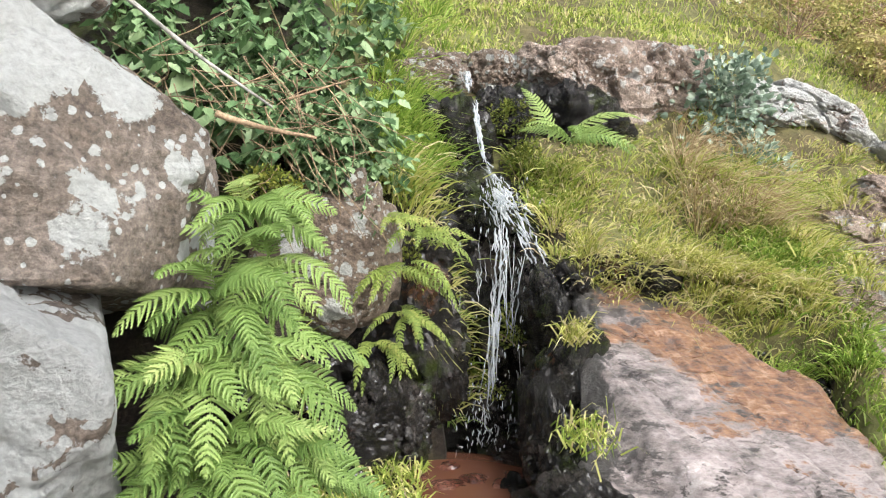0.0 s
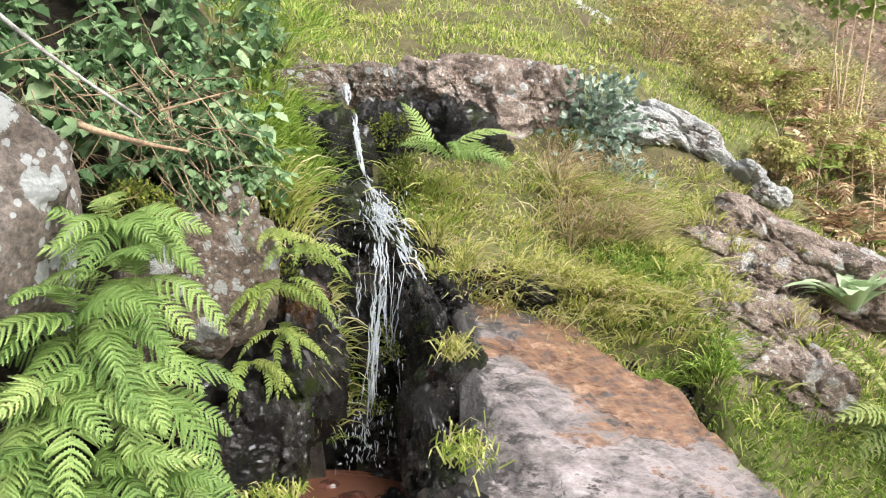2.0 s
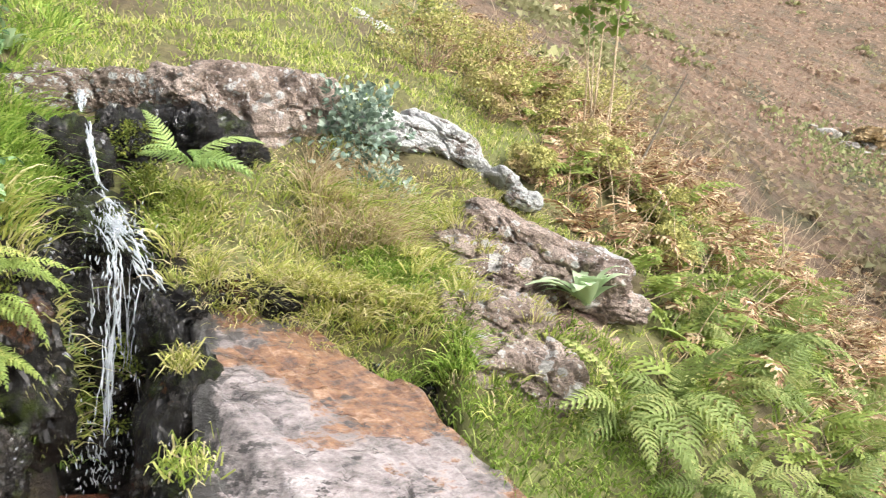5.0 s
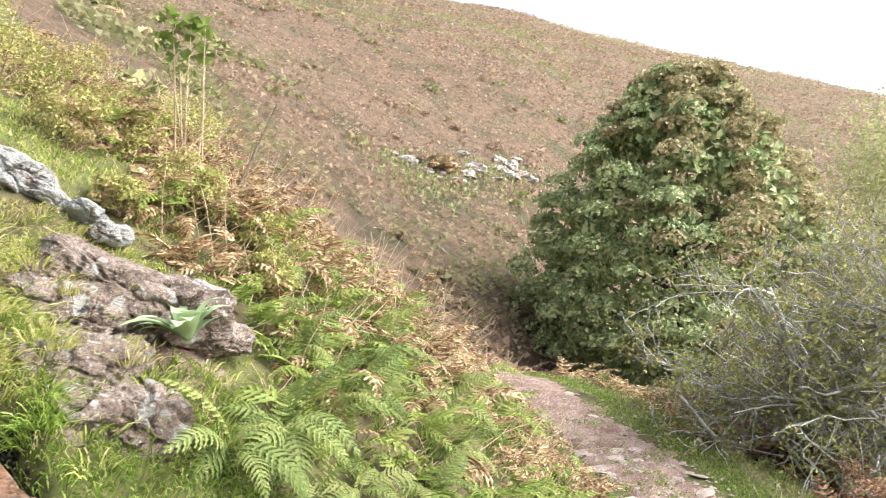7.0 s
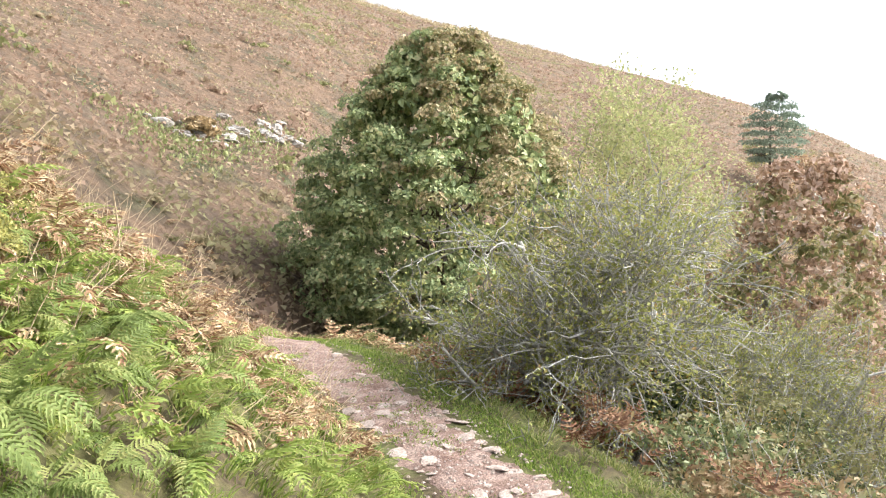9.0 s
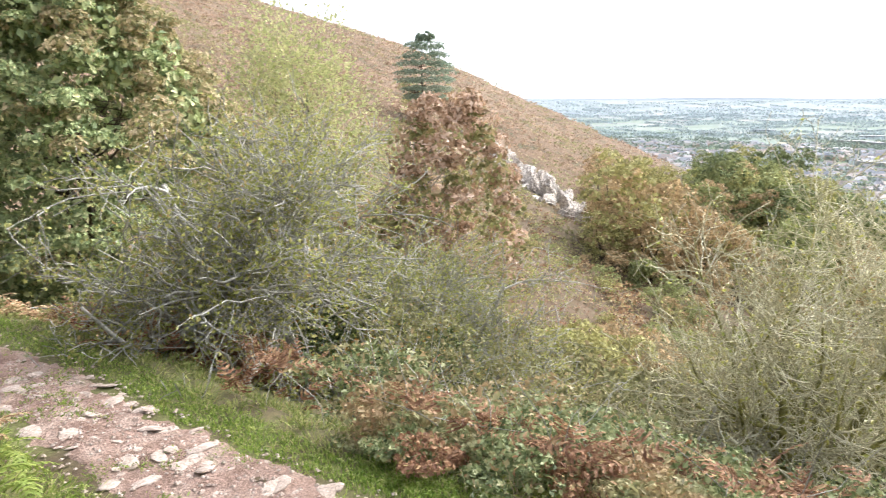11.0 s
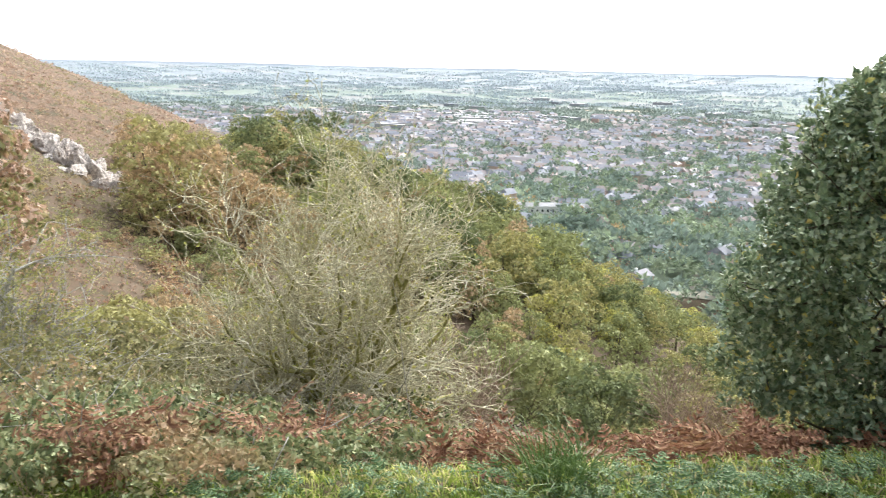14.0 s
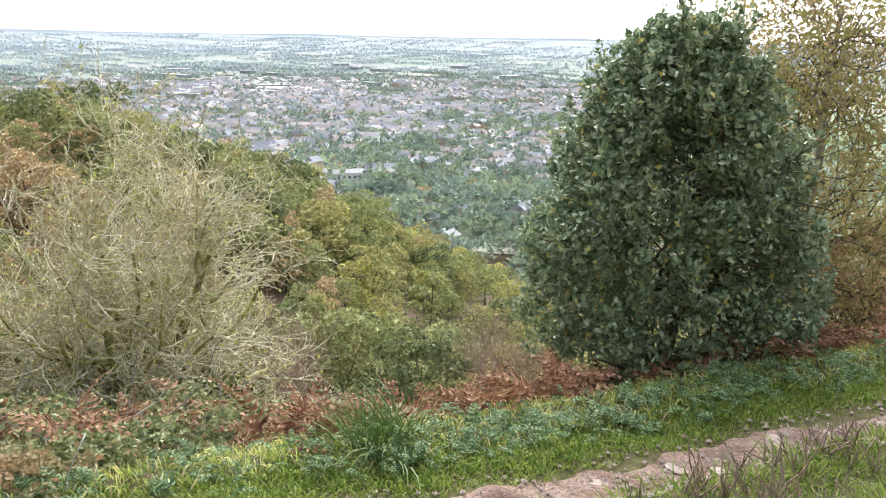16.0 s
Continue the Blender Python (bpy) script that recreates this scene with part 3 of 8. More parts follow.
def rock_shape(seed, size, sub=4, planes=16, rough=0.03, sharp=14.0, boxy=0.0, faces=None, crack=0.0, cells=40, grain=(1, 1, 1)):
    """A faceted stone: the inside of random planes, softened, roughened at two scales."""
    g = np.random.default_rng(seed)
    D, F = SPH[sub]
    N = g.normal(size=(planes, 3))
    N /= np.linalg.norm(N, axis=1, keepdims=True)
    if boxy:
        B = np.array([(1, 0, 0), (-1, 0, 0), (0, 1, 0), (0, -1, 0), (0, 0, 1), (0, 0, -1)], float) + g.normal(0, 0.12, (6, 3))
        N = np.concatenate([N, B / np.linalg.norm(B, axis=1, keepdims=True)])
    h = g.uniform(0.72, 1.0, len(N))
    if boxy:
        h[:planes] = g.uniform(1.0, 1.25, planes)
        h[planes:] = g.uniform(0.85, 0.95, 6)
    if faces:
        N = np.array([f[:3] for f in faces], float)
        N /= np.linalg.norm(N, axis=1, keepdims=True)
        h = np.array([f[3] for f in faces], float)
    q = np.maximum(D @ N.T, 1e-3) / h
    r = 1 / (np.sum(q ** sharp, axis=1) ** (1 / sharp))
    if not faces:
        r = np.minimum(r, 1.12 + 0.1 * np.tanh(r - 1.12))
    V = D * r[:, None]
    s = seed * 3.1
    fs = 0.4 if faces else 1.0
    x, y, z = V.T
    nz = (fbm(x + 0.5 * z, y - 0.3 * z, 0.5 * fs, s, 5) + fbm(y + 0.4 * x, z, 0.5 * fs, s + 3, 5) + fbm(z - 0.4 * y, x, 0.5 * fs, s + 6, 5)) * rough * 0.6
    nz = nz - np.abs(fbm(x + 0.7 * y, z + 0.4 * y, 0.2 * fs, s + 5, 4) + fbm(y - 0.6 * x, z + 0.5 * x, 0.2 * fs, s + 8, 4)) * rough * 0.5
    V = V * (1 + nz)[:, None] * np.asarray(size, float)
    if crack:
        V = fracture(V, seed, cells, crack * min(size) if not faces else crack * 0.3, grain)
    return V, F


def fracture(V, seed, cells, depth, grain):
    """Break a stone's skin into pieces, proud or sunk, with open joints between them."""
    g = np.random.default_rng(seed + 900)
    lo, hi = V.min(0), V.max(0)
    own = V / np.maximum(np.linalg.norm(V, axis=1, keepdims=True), 1e-6)
    cell = (np.prod((hi - lo)) / cells) ** (1 / 3)
    x, y, z = (V / cell).T
    W = V + cell * 0.22 * np.stack([fbm(y + z * 0.7, z, 0.9, seed, 4), fbm(z + x * 0.7, x, 0.9, seed + 4, 4), fbm(x + y * 0.7, y, 0.9, seed + 9, 4)], 1)
    q = g.uniform(lo, hi, (cells, 3))
    k = np.asarray(grain, float)
    d = np.linalg.norm((W[:, None] - q[None]) * k, axis=2)
    i = d.argmin(1)
    d1 = d[np.arange(len(V)), i]
    d[np.arange(len(V)), i] = 9e9
    gap = d.min(1) - d1
    tilt = g.normal(0, 0.35, (cells, 3))
    off = g.uniform(-0.6, 0.6, cells)[i] + np.einsum("ij,ij->i", (W - q[i]) / cell, tilt[i]) - 1.1 * np.exp(-(gap / (0.07 * cell)) ** 2)
    off = off + 0.22 * fbm(x * 3 + z * 2, y * 3 - z, 0.8, seed + 2, 4)
    return V + own * (off * depth)[:, None]


def rock(name, loc, size, turn=(0, 0, 0), seed=1, mat="rock", sub=4, label="", category="rock", parent=None, group="", **kw):
    V, F = rock_shape(seed, size, sub, **kw)
    ob = raw(name, V, F, M[mat], parent)
    ob.matrix_basis = pose(*loc, *turn)
    if not parent:
        tagged(ob, label, category, group)
    return ob


# ---- the lie of the land ----
TRACK = np.array([(14.5, 15.0), (11.8, 10.6), (9.75, 7.1), (8.0, 4.9), (6.6, 3.05), (5.45, 1.7), (4.5, 0.4), (3.6, -1.3), (2.85, -2.9), (2.2, -4.5), (1.55, -6.0), (0.5, -8.5), (-1.5, -13.0), (-6.0, -22.0)])
# bearing, valley floor's distance and height, crest's distance and height
LAND = np.array([
    (-180, 30, -2, 300, -10), (-165, 60, -22, 200, -60), (-152, 95, -50, 170, -68), (-140, 90, -44, 162, -53), (-131, 82, -37.5, 166, -43.5),
    (-123, 75, -31, 175, -36), (-110, 66, -25, 190, -22), (-100, 58, -21, 210, -8), (-94, 52, -19, 230, 1.5), (-87, 45, -16, 250, 15.5),
    (-75, 36, -10, 290, 35), (-64, 27, -5.5, 320, 54), (-54, 20, -2.8, 340, 73), (-45, 18, -0.8, 350, 82), (-30, 18, 4, 350, 86),
    (0, 18, 9, 220, 95), (60, 20, 9, 200, 80), (120, 20, 6, 200, 60), (180, 30, -2, 300, -10)], float)
PLAIN = -118.0


def sstep(a, b, x):
    t = np.clip((x - a) / (b - a), 0.0, 1.0)
    return t * t * (3 - 2 * t)


def smax(a, b, k):
    h = np.clip(0.5 + 0.5 * (a - b) / k, 0, 1)
    return b * (1 - h) + a * h + k * h * (1 - h)


def track_side(x, y):
    """Signed distance to the path's centre line, positive downhill."""
    best = np.full(np.shape(x), 1e9)
    sign = np.ones(np.shape(x))
    for (ax, ay), (bx, by) in zip(TRACK[:-1], TRACK[1:]):
        dx, dy = bx - ax, by - ay
        t = np.clip(((x - ax) * dx + (y - ay) * dy) / (dx * dx + dy * dy), 0, 1)
        d = np.hypot(x - ax - t * dx, y - ay - t * dy)
        side = -(dx * (y - ay) - dy * (x - ax))
        near = d < best
        best = np.where(near, d, best)
        sign = np.where(near, np.where(side < 0, 1.0, -1.0), sign)
    return best * sign


def box_out(x, y, x0, x1, y0, y1):
    return np.hypot(np.maximum(np.maximum(x0 - x, x - x1), 0), np.maximum(np.maximum(y0 - y, y - y1), 0))


def land(x, y):
    """Height of the ground; 0 where the walker stands."""
    x, y = np.asarray(x, float), np.asarray(y, float)
    r = np.hypot(x, y)
    s = track_side(x, y)
    bench = -0.8 + 0.24 * np.maximum(-s - 0.6, 0) - 0.55 * np.maximum(s - 1.0, 0)
    hill = -1.0 + 0.78 * np.clip(y, 0, 4) + 0.45 * np.maximum(y - 4, 0) - 0.07 * np.maximum(x, 0) ** 2 - 0.35 * np.minimum(x, 0)
    hill = hill + 0.3 * np.exp(-((x + 0.5) / 0.55) ** 2 - ((y - 2.85) / 0.42) ** 2) + 0.7 * np.exp(-((x + 1.1) / 0.7) ** 2 - ((y - 3.5) / 0.6) ** 2)
    up = smax(bench, hill, 0.25)
    near = np.where(s < 0, up, smax(bench, np.minimum(hill, -0.8 - 0.2 * s), 0.25))
    # the hollow of the spring
    floor_z = 0.42 + 0.35 * sstep(-0.45, -0.85, x)
    hollow = np.minimum(floor_z + 4.0 * box_out(x, y, -1.7, 0.3, 0.9, 2.15), np.minimum(0.42 + 7.0 * box_out(x, y, 0.03, 0.28, 2.0, 2.85), 0.42 + 7.0 * box_out(x, y, -0.32, 0.28, 2.0, 2.58)))
    slabbed = 0.15 + 0.4 * np.maximum(y - 1.4, 0) + 2.2 * box_out(x, y, 0.2, 1.25, 1.4, 2.55)
    near = np.minimum(near, np.minimum(hollow, slabbed))
    near = near + 0.03 * fbm(x, y, 0.5, 3) + 0.06 * fbm(x, y, 2.3, 9) * (np.abs(s) > 1.2) + 0.05 * fbm(x, y, 0.26, 13, 3) * sstep(2.3, 2.7, y) * sstep(4.5, 3.0, x)
    near = near + 0.2 * sstep(0.0, -0.35, s) * sstep(-1.9, -2.8, y) * sstep(-2.6, -1.2, s)
    # far land
    b = np.degrees(np.arctan2(-x, y))
    rv, zv, rr, zr = (np.interp(b, LAND[:, 0], LAND[:, i]) for i in (1, 2, 3, 4))
    u = (r - rv) / (rr - rv)
    g = np.clip(u, 0, 1)
    slope = zv + (zr - zv) * g * (1.2 - 0.2 * g) + fbm(x, y, 40, 5) * np.clip(u * 8, 0, 1) * np.clip((1 - u) * 6, 0, 1) * 1.6
    inner = near_edge(r, rv, zv)
    beyond = np.maximum(zr - 0.45 * (r - rr) - 0.0006 * (r - rr) ** 2, PLAIN)
    far = np.where(u < 0, inner, np.where(u < 1, slope, beyond))
    w = sstep(9.0, 20.0, r)
    z = near * (1 - w) + far * w
    z = np.where(r > 700, plain_z(r), np.maximum(z, PLAIN))
    return z


def plain_z(r):
    """The plain lies flat under the hill and rises slowly towards the horizon."""
    return PLAIN + 84.0 * np.clip((r - 1700) / 3250, 0, 1) ** 1.5


def near_edge(r, rv, zv):
    t = np.clip((r - 8) / np.maximum(rv - 8, 1), 0, 1)
    return -2.2 * (1 - t) * (zv < 0) + zv * t + 3.0 * (1 - t) * (zv > 2)


def ring_sheet(radii, angles):
    """Points of a sheet of rings round the walker."""
    a = np.radians(angles)
    X, Y = -np.sin(a)[None] * radii[:, None], np.cos(a)[None] * radii[:, None]
    Z = land(X, Y)
    n, k = X.shape
    V = np.stack([X, Y, Z], -1).reshape(-1, 3)
    i, j = np.arange(n - 1)[:, None] * k, np.arange(k)[None]
    F = np.stack([i + j, i + (j + 1) % k, i + k + (j + 1) % k, i + k + j], -1).reshape(-1, 4)
    return V, F


ANG = np.concatenate([np.arange(-180, -172, 2.0), np.arange(-172, 40, 0.7), np.arange(40, 180, 2.5)])[::-1]
RAD = np.concatenate([np.linspace(0.02, 1.2, 12), np.arange(1.24, 5.0, 0.045), 5.0 * 1.036 ** np.arange(0, 200)])
RAD = RAD[RAD < 4950]
V, F = ring_sheet(RAD, ANG)
ground = raw("ground", V, F[:, ::-1], [M["soil"], M["moor"], M["woodland"], M["wet_ground"], M["dirt"]], smooth=True)
tagged(ground, "grassy hillside falling to a wide plain", "ground", kind="structure")
cx, cy = V[F].mean(1)[:, 0], V[F].mean(1)[:, 1]
fr, fb = np.hypot(cx, cy), np.degrees(np.arctan2(-cx, cy))
idx = np.where(fr > 14, 1, 0)
idx = np.where((fr > 60) & (fb < -104), 2, idx)
idx = np.where((fr > 16) & (fb < -91) & (fb > -165) & (fr < 120), 2, idx)
cz = V[F].mean(1)[:, 2]
idx = np.where((cx > -1.7) & (cx < 0.45) & (cy > 0.9) & (cy < 3.3) & (cz < 1.5), 3, idx)
# same dark ground behind the nettles, painting the hollow's shade
idx = np.where((cx > -2.6) & (cx < -0.3 - 0.25 * (cy - 2.6)) & (cy > 2.1) & (cy < 3.9) & (cz < 3.2), 3, idx)
idx = np.where((cx >= 0.45) & (cx < 1.3) & (cy > 1.3) & (cy < 2.6) & (cz < 1.0), 3, idx)
idx = np.where((np.hypot((cx - 1.8) / 0.5, (cy - 2.9) / 0.3) + 0.5 * fbm(cx, cy, 0.15, 3, 3) < 0.9) & (fr < 5), 4, idx)
ground.data.polygons.foreach_set("material_index", idx.astype(np.int32))


# ---- the plain: fields, far fields ----
def field_mat(name, cols, cell):
    m, n, l, b = node_mat(name)
    geo = n.new("ShaderNodeNewGeometry")
    v = n.new("ShaderNodeTexVoronoi")
    v.distance = "CHEBYCHEV"
    v.inputs["Scale"].default_value = 1.0 / cell
    warp = noise_tex(n, l, geo.outputs["Position"], 0.004, 2.0)
    add = n.new("ShaderNodeVectorMath")
    add.operation = "MULTIPLY_ADD"
    l.new(warp.outputs["Color"], add.inputs[0])
    add.inputs[1].default_value = (120, 120, 0)
    l.new(geo.outputs["Position"], add.inputs[2])
    l.new(add.outputs[0], v.inputs["Vector"])
    sep = n.new("ShaderNodeSeparateColor")
    l.new(v.outputs["Color"], sep.inputs[0])
    r = ramp(n, cols)
    r.color_ramp.interpolation = "CONSTANT"
    l.new(sep.outputs[0], r.inputs[0])
    g = noise_tex(n, l, geo.outputs["Position"], 0.05, 4.0)
    gr = ramp(n, [(0.3, (0.8, 0.8, 0.8)), (0.7, (1.15, 1.15, 1.15))])
    l.new(g.outputs[0], gr.inputs[0])
    col = mix(n, l, 1.0, r.outputs[0], gr.outputs[0], "MULTIPLY")
    l.new(col, b.inputs["Base Color"])
    b.inputs["Roughness"].default_value = 0.95
    b.inputs["Specular IOR Level"].default_value = 0.1
    return m


# field colours with haze painted in, paler and bluer farther out
FIELDS = [(0.0, (0.16, 0.21, 0.125)), (0.18, (0.19, 0.24, 0.155)), (0.4, (0.18, 0.225, 0.16)), (0.55, (0.27, 0.26, 0.215)), (0.66, (0.21, 0.25, 0.175)), (0.84, (0.32, 0.31, 0.27)), (0.92, (0.22, 0.21, 0.185))]
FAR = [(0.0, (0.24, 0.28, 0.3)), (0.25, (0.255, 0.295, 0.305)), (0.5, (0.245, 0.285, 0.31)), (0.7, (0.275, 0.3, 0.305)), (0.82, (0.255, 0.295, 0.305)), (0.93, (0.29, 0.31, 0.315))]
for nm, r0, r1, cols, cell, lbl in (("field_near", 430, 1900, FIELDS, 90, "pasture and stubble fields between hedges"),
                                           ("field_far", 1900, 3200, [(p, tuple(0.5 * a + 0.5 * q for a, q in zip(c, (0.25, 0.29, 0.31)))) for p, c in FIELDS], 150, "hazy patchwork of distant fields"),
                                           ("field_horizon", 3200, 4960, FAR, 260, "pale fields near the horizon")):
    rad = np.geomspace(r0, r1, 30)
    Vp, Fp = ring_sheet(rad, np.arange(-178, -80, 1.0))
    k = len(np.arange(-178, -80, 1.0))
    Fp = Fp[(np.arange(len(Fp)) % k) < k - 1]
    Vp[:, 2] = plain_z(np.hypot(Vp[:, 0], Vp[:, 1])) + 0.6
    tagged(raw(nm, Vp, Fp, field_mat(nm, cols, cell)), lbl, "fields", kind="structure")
# low hills on the horizon, one ridge behind the other; haze painted in as pale blue
b = np.radians(np.arange(-178, -80, 0.5))
k = len(b)
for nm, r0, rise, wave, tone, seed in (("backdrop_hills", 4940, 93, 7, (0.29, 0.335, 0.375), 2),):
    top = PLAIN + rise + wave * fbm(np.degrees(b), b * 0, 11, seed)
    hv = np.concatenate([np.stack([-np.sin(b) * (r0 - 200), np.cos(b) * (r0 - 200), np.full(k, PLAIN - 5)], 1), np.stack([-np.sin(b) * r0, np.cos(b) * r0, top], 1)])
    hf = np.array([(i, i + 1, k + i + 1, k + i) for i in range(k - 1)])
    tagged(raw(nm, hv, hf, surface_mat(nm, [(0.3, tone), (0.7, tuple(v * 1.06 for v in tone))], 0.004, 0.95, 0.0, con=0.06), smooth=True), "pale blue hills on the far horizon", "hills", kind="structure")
hgt = lambda x, y: float(land(np.array([x]), np.array([y]))[0])


# ---- the path ----
def smooth_line(P, per):
    """Points along a smooth curve through P."""
    out = []
    for i in range(1, len(P) - 2):
        for t in np.linspace(0, 1, per, endpoint=False):
            a, b_, c, d = P[i - 1], P[i], P[i + 1], P[i + 2]
            out.append(0.5 * ((2 * b_) + (c - a) * t + (2 * a - 5 * b_ + 4 * c - d) * t * t + (3 * b_ - a - 3 * c + d) * t ** 3))
    return np.array(out)


LINE = smooth_line(TRACK, 40)
tan = np.gradient(LINE, axis=0)
tan /= np.linalg.norm(tan, axis=1, keepdims=True)
nrm = np.stack([-tan[:, 1], tan[:, 0]], 1)
w = np.linspace(-1, 1, 23)
NARROW = 1 - 0.38 * sstep(-1.5, -4.0, LINE[:, 1])
wl_ = NARROW * (0.47 + 0.15 * fbm(LINE[:, 0], LINE[:, 1], 0.55, 4, 5))
wr_ = NARROW * (1 - 0.75 * sstep(-2.0, -3.2, LINE[:, 1])) * (0.46 + 0.14 * fbm(LINE[:, 0], LINE[:, 1], 0.45, 8, 5))
off = np.where(w[None] < 0, w[None] * wr_[:, None], w[None] * wl_[:, None])
X = LINE[:, 0:1] + nrm[:, 0:1] * off
Y = LINE[:, 1:2] + nrm[:, 1:2] * off
Z = land(X, Y) + 0.06 * (1 - w[None] ** 8) - 0.045 + 0.014 * fbm(X, Y, 0.16, 2, 4)
V = np.stack([X, Y, Z], -1).reshape(-1, 3)
n_, k = X.shape
i, j = np.arange(n_ - 1)[:, None] * k, np.arange(k - 1)[None]
F = np.stack([i + j, i + j + 1, i + k + j + 1, i + k + j], -1).reshape(-1, 4)
path_ob = raw("path", V, F[:, ::-1], M["dirt"], smooth=True)
tagged(path_ob, "worn stony earth footpath along the hillside", "path", kind="structure")


# ---- trees and shrubs ----
def crown_clumps(n, c, size, taper=0.0, seed=0.0, lump=0.25):
    """Points and outward directions over a lumpy crown; taper narrows it towards the top."""
    d = unit(n)
    d[:, 2] = np.where(d[:, 2] < -0.75, -d[:, 2], d[:, 2])
    r = 1 + lump * fbm(d[:, 0] * 2 + d[:, 2], d[:, 1] * 2 - d[:, 2], 0.5, seed, 3)
    depth = 1 - 0.45 * rng.random(n) ** 2.2
    k = 1 - taper * (d[:, 2] + 0.2) * 0.5
    p = d * (r * depth)[:, None] * np.asarray(size)
    p[:, 0] *= k
    p[:, 1] *= k
    return p + np.asarray(c), d


def leafy_crown(n, per, c, size, leaf, spread, taper=0.0, seed=0.0, lump=0.25, droop=0.2, template="flake", flat=0.7):
    p, d = crown_clumps(n, c, size, taper, seed, lump)
    o = unit(n * per) * rng.random((n * per, 1)) ** 0.4 * spread * 1.7
    P = np.repeat(p, per, 0) + o
    D = np.repeat(d, per, 0) * 0.5 + o / (spread * 1.7) * 0.7 + unit(n * per) * 0.6 + np.array([0, 0, -droop])
    return leaves_at(P, D, leaf * rng.uniform(0.6, 1.25, n * per), template, flat)


def billow(c, r, per, leaf, jitter=0.55, under=-0.35, chip=False):
    """Rounded clumps: leaves that lie along the skin of ellipsoids at c (k,3) with radii r (k,3)."""
    c, r = np.asarray(c, float), np.asarray(r, float)
    n = len(c) * per
    d = unit(n)
    d[:, 2] = np.where(d[:, 2] < under, -d[:, 2], d[:, 2])
    d /= np.linalg.norm(d, axis=1, keepdims=True)
    P = np.repeat(c, per, 0) + d * np.repeat(r, per, 0) * rng.uniform(0.75, 1.08, (n, 1))
    z = d + rng.normal(0, jitter, (n, 3))
    z /= np.linalg.norm(z, axis=1, keepdims=True)
    y = np.cross(z, unit(n))
    y /= np.maximum(np.linalg.norm(y, axis=1, keepdims=True), 1e-6)
    tv, tf = (CHIP_V, CHIP_F) if chip else (FLAKE_V, FLAKE_F)
    return scatter(tv - np.array([0, 0.5, 0]), tf, P, np.stack([np.cross(y, z), y, z], 2), leaf * rng.uniform(0.6, 1.25, n))


def lobes_of(k, H, R, profile, lobe, base=0.1, span=0.85, squash=0.7):
    """Centres and radii of k clumps spiralling up a crown of height H and radius R."""
    t = (np.arange(k) + 0.5) / k
    rr = R * np.interp(t, np.linspace(0, 1, len(profile)), profile) * rng.uniform(0.72, 1.05, k)
    a = np.arange(k) * 2.4 + rng.normal(0, 0.3, k)
    s = lobe * rng.uniform(0.7, 1.25, k) * (1.15 - 0.35 * t)
    return np.stack([np.cos(a) * rr, np.sin(a) * rr, H * (base + span * t)], 1), np.stack([s, s, s * squash], 1)


def limbs(base, height, radius, lean=(0, 0), n1=9, n2=6, spread=(35, 75), l1=(0.3, 0.5), l2=(0.12, 0.25), up=0.03, n3=0, l3=(0.1, 0.2), k=7, lo=0.2, stems=1, wob=0.1, taper=0.6, thin=0.004):
    """Trunk, limbs and twigs as tubes: a list of (P, R) by level."""
    d = np.tile([[lean[0], lean[1], 1.0]], (stems, 1)) + (rng.normal(0, 0.35, (stems, 3)) * [1, 1, 0] if stems > 1 else 0)
    P0 = path_walk(np.tile(base, (stems, 1)).astype(float) + (rng.normal(0, radius, (stems, 3)) * [1, 1, 0] if stems > 1 else 0), d, np.full(stems, height * 0.85) * (rng.uniform(0.8, 1.1, stems) if stems > 1 else 1), 9, 0.07, 0.02)
    R0 = np.tile(radius * np.linspace(1, 0.2, 9), (stems, 1))
    R0[:, 0] *= 1.35
    out = [(P0, R0)]
    P1, R1 = sprout(P0, R0, n1, lo, 0.98, spread, (l1[0] * height, l1[1] * height), k, wob, up, taper=taper)
    out.append((P1, R1))
    P2, R2 = sprout(P1, R1, n2, 0.2, 1.0, (25, 70), (l2[0] * height, l2[1] * height), 6, wob, up)
    out.append((P2, np.maximum(R2, thin)))
    if n3:
        P3, R3 = sprout(P2, R2, n3, 0.15, 1.0, (20, 75), (l3[0] * height, l3[1] * height), 5, wob * 1.3, up * 0.5)
        out.append((P3, np.maximum(R3, thin * 0.7)))
    return out


def wood_parts(levels, tree, mat, thin=None, small=False):
    if small:
        Vt, Ft = join([tubes(*levels[0], 5), tubes(*levels[1], 3)])
        raw("trunk", Vt, Ft, M[mat], tree, smooth=True)
    else:
        for nm_, (P, R), sides in (("trunk", levels[0], 10), ("limb", levels[1], 6)):
            for i in range(len(P)):
                Vt, Ft = tubes(P[i:i + 1], R[i:i + 1], sides)
                raw(nm_, Vt, Ft, M[mat], tree, smooth=True)
    if len(levels) > 2:
        Vt, Ft = join([tubes(P, R, 3 if i else 4) for i, (P, R) in enumerate(levels[2:])])
        tagged(raw("twigwork", Vt, Ft, M[thin or mat], tree), kind="stuff")


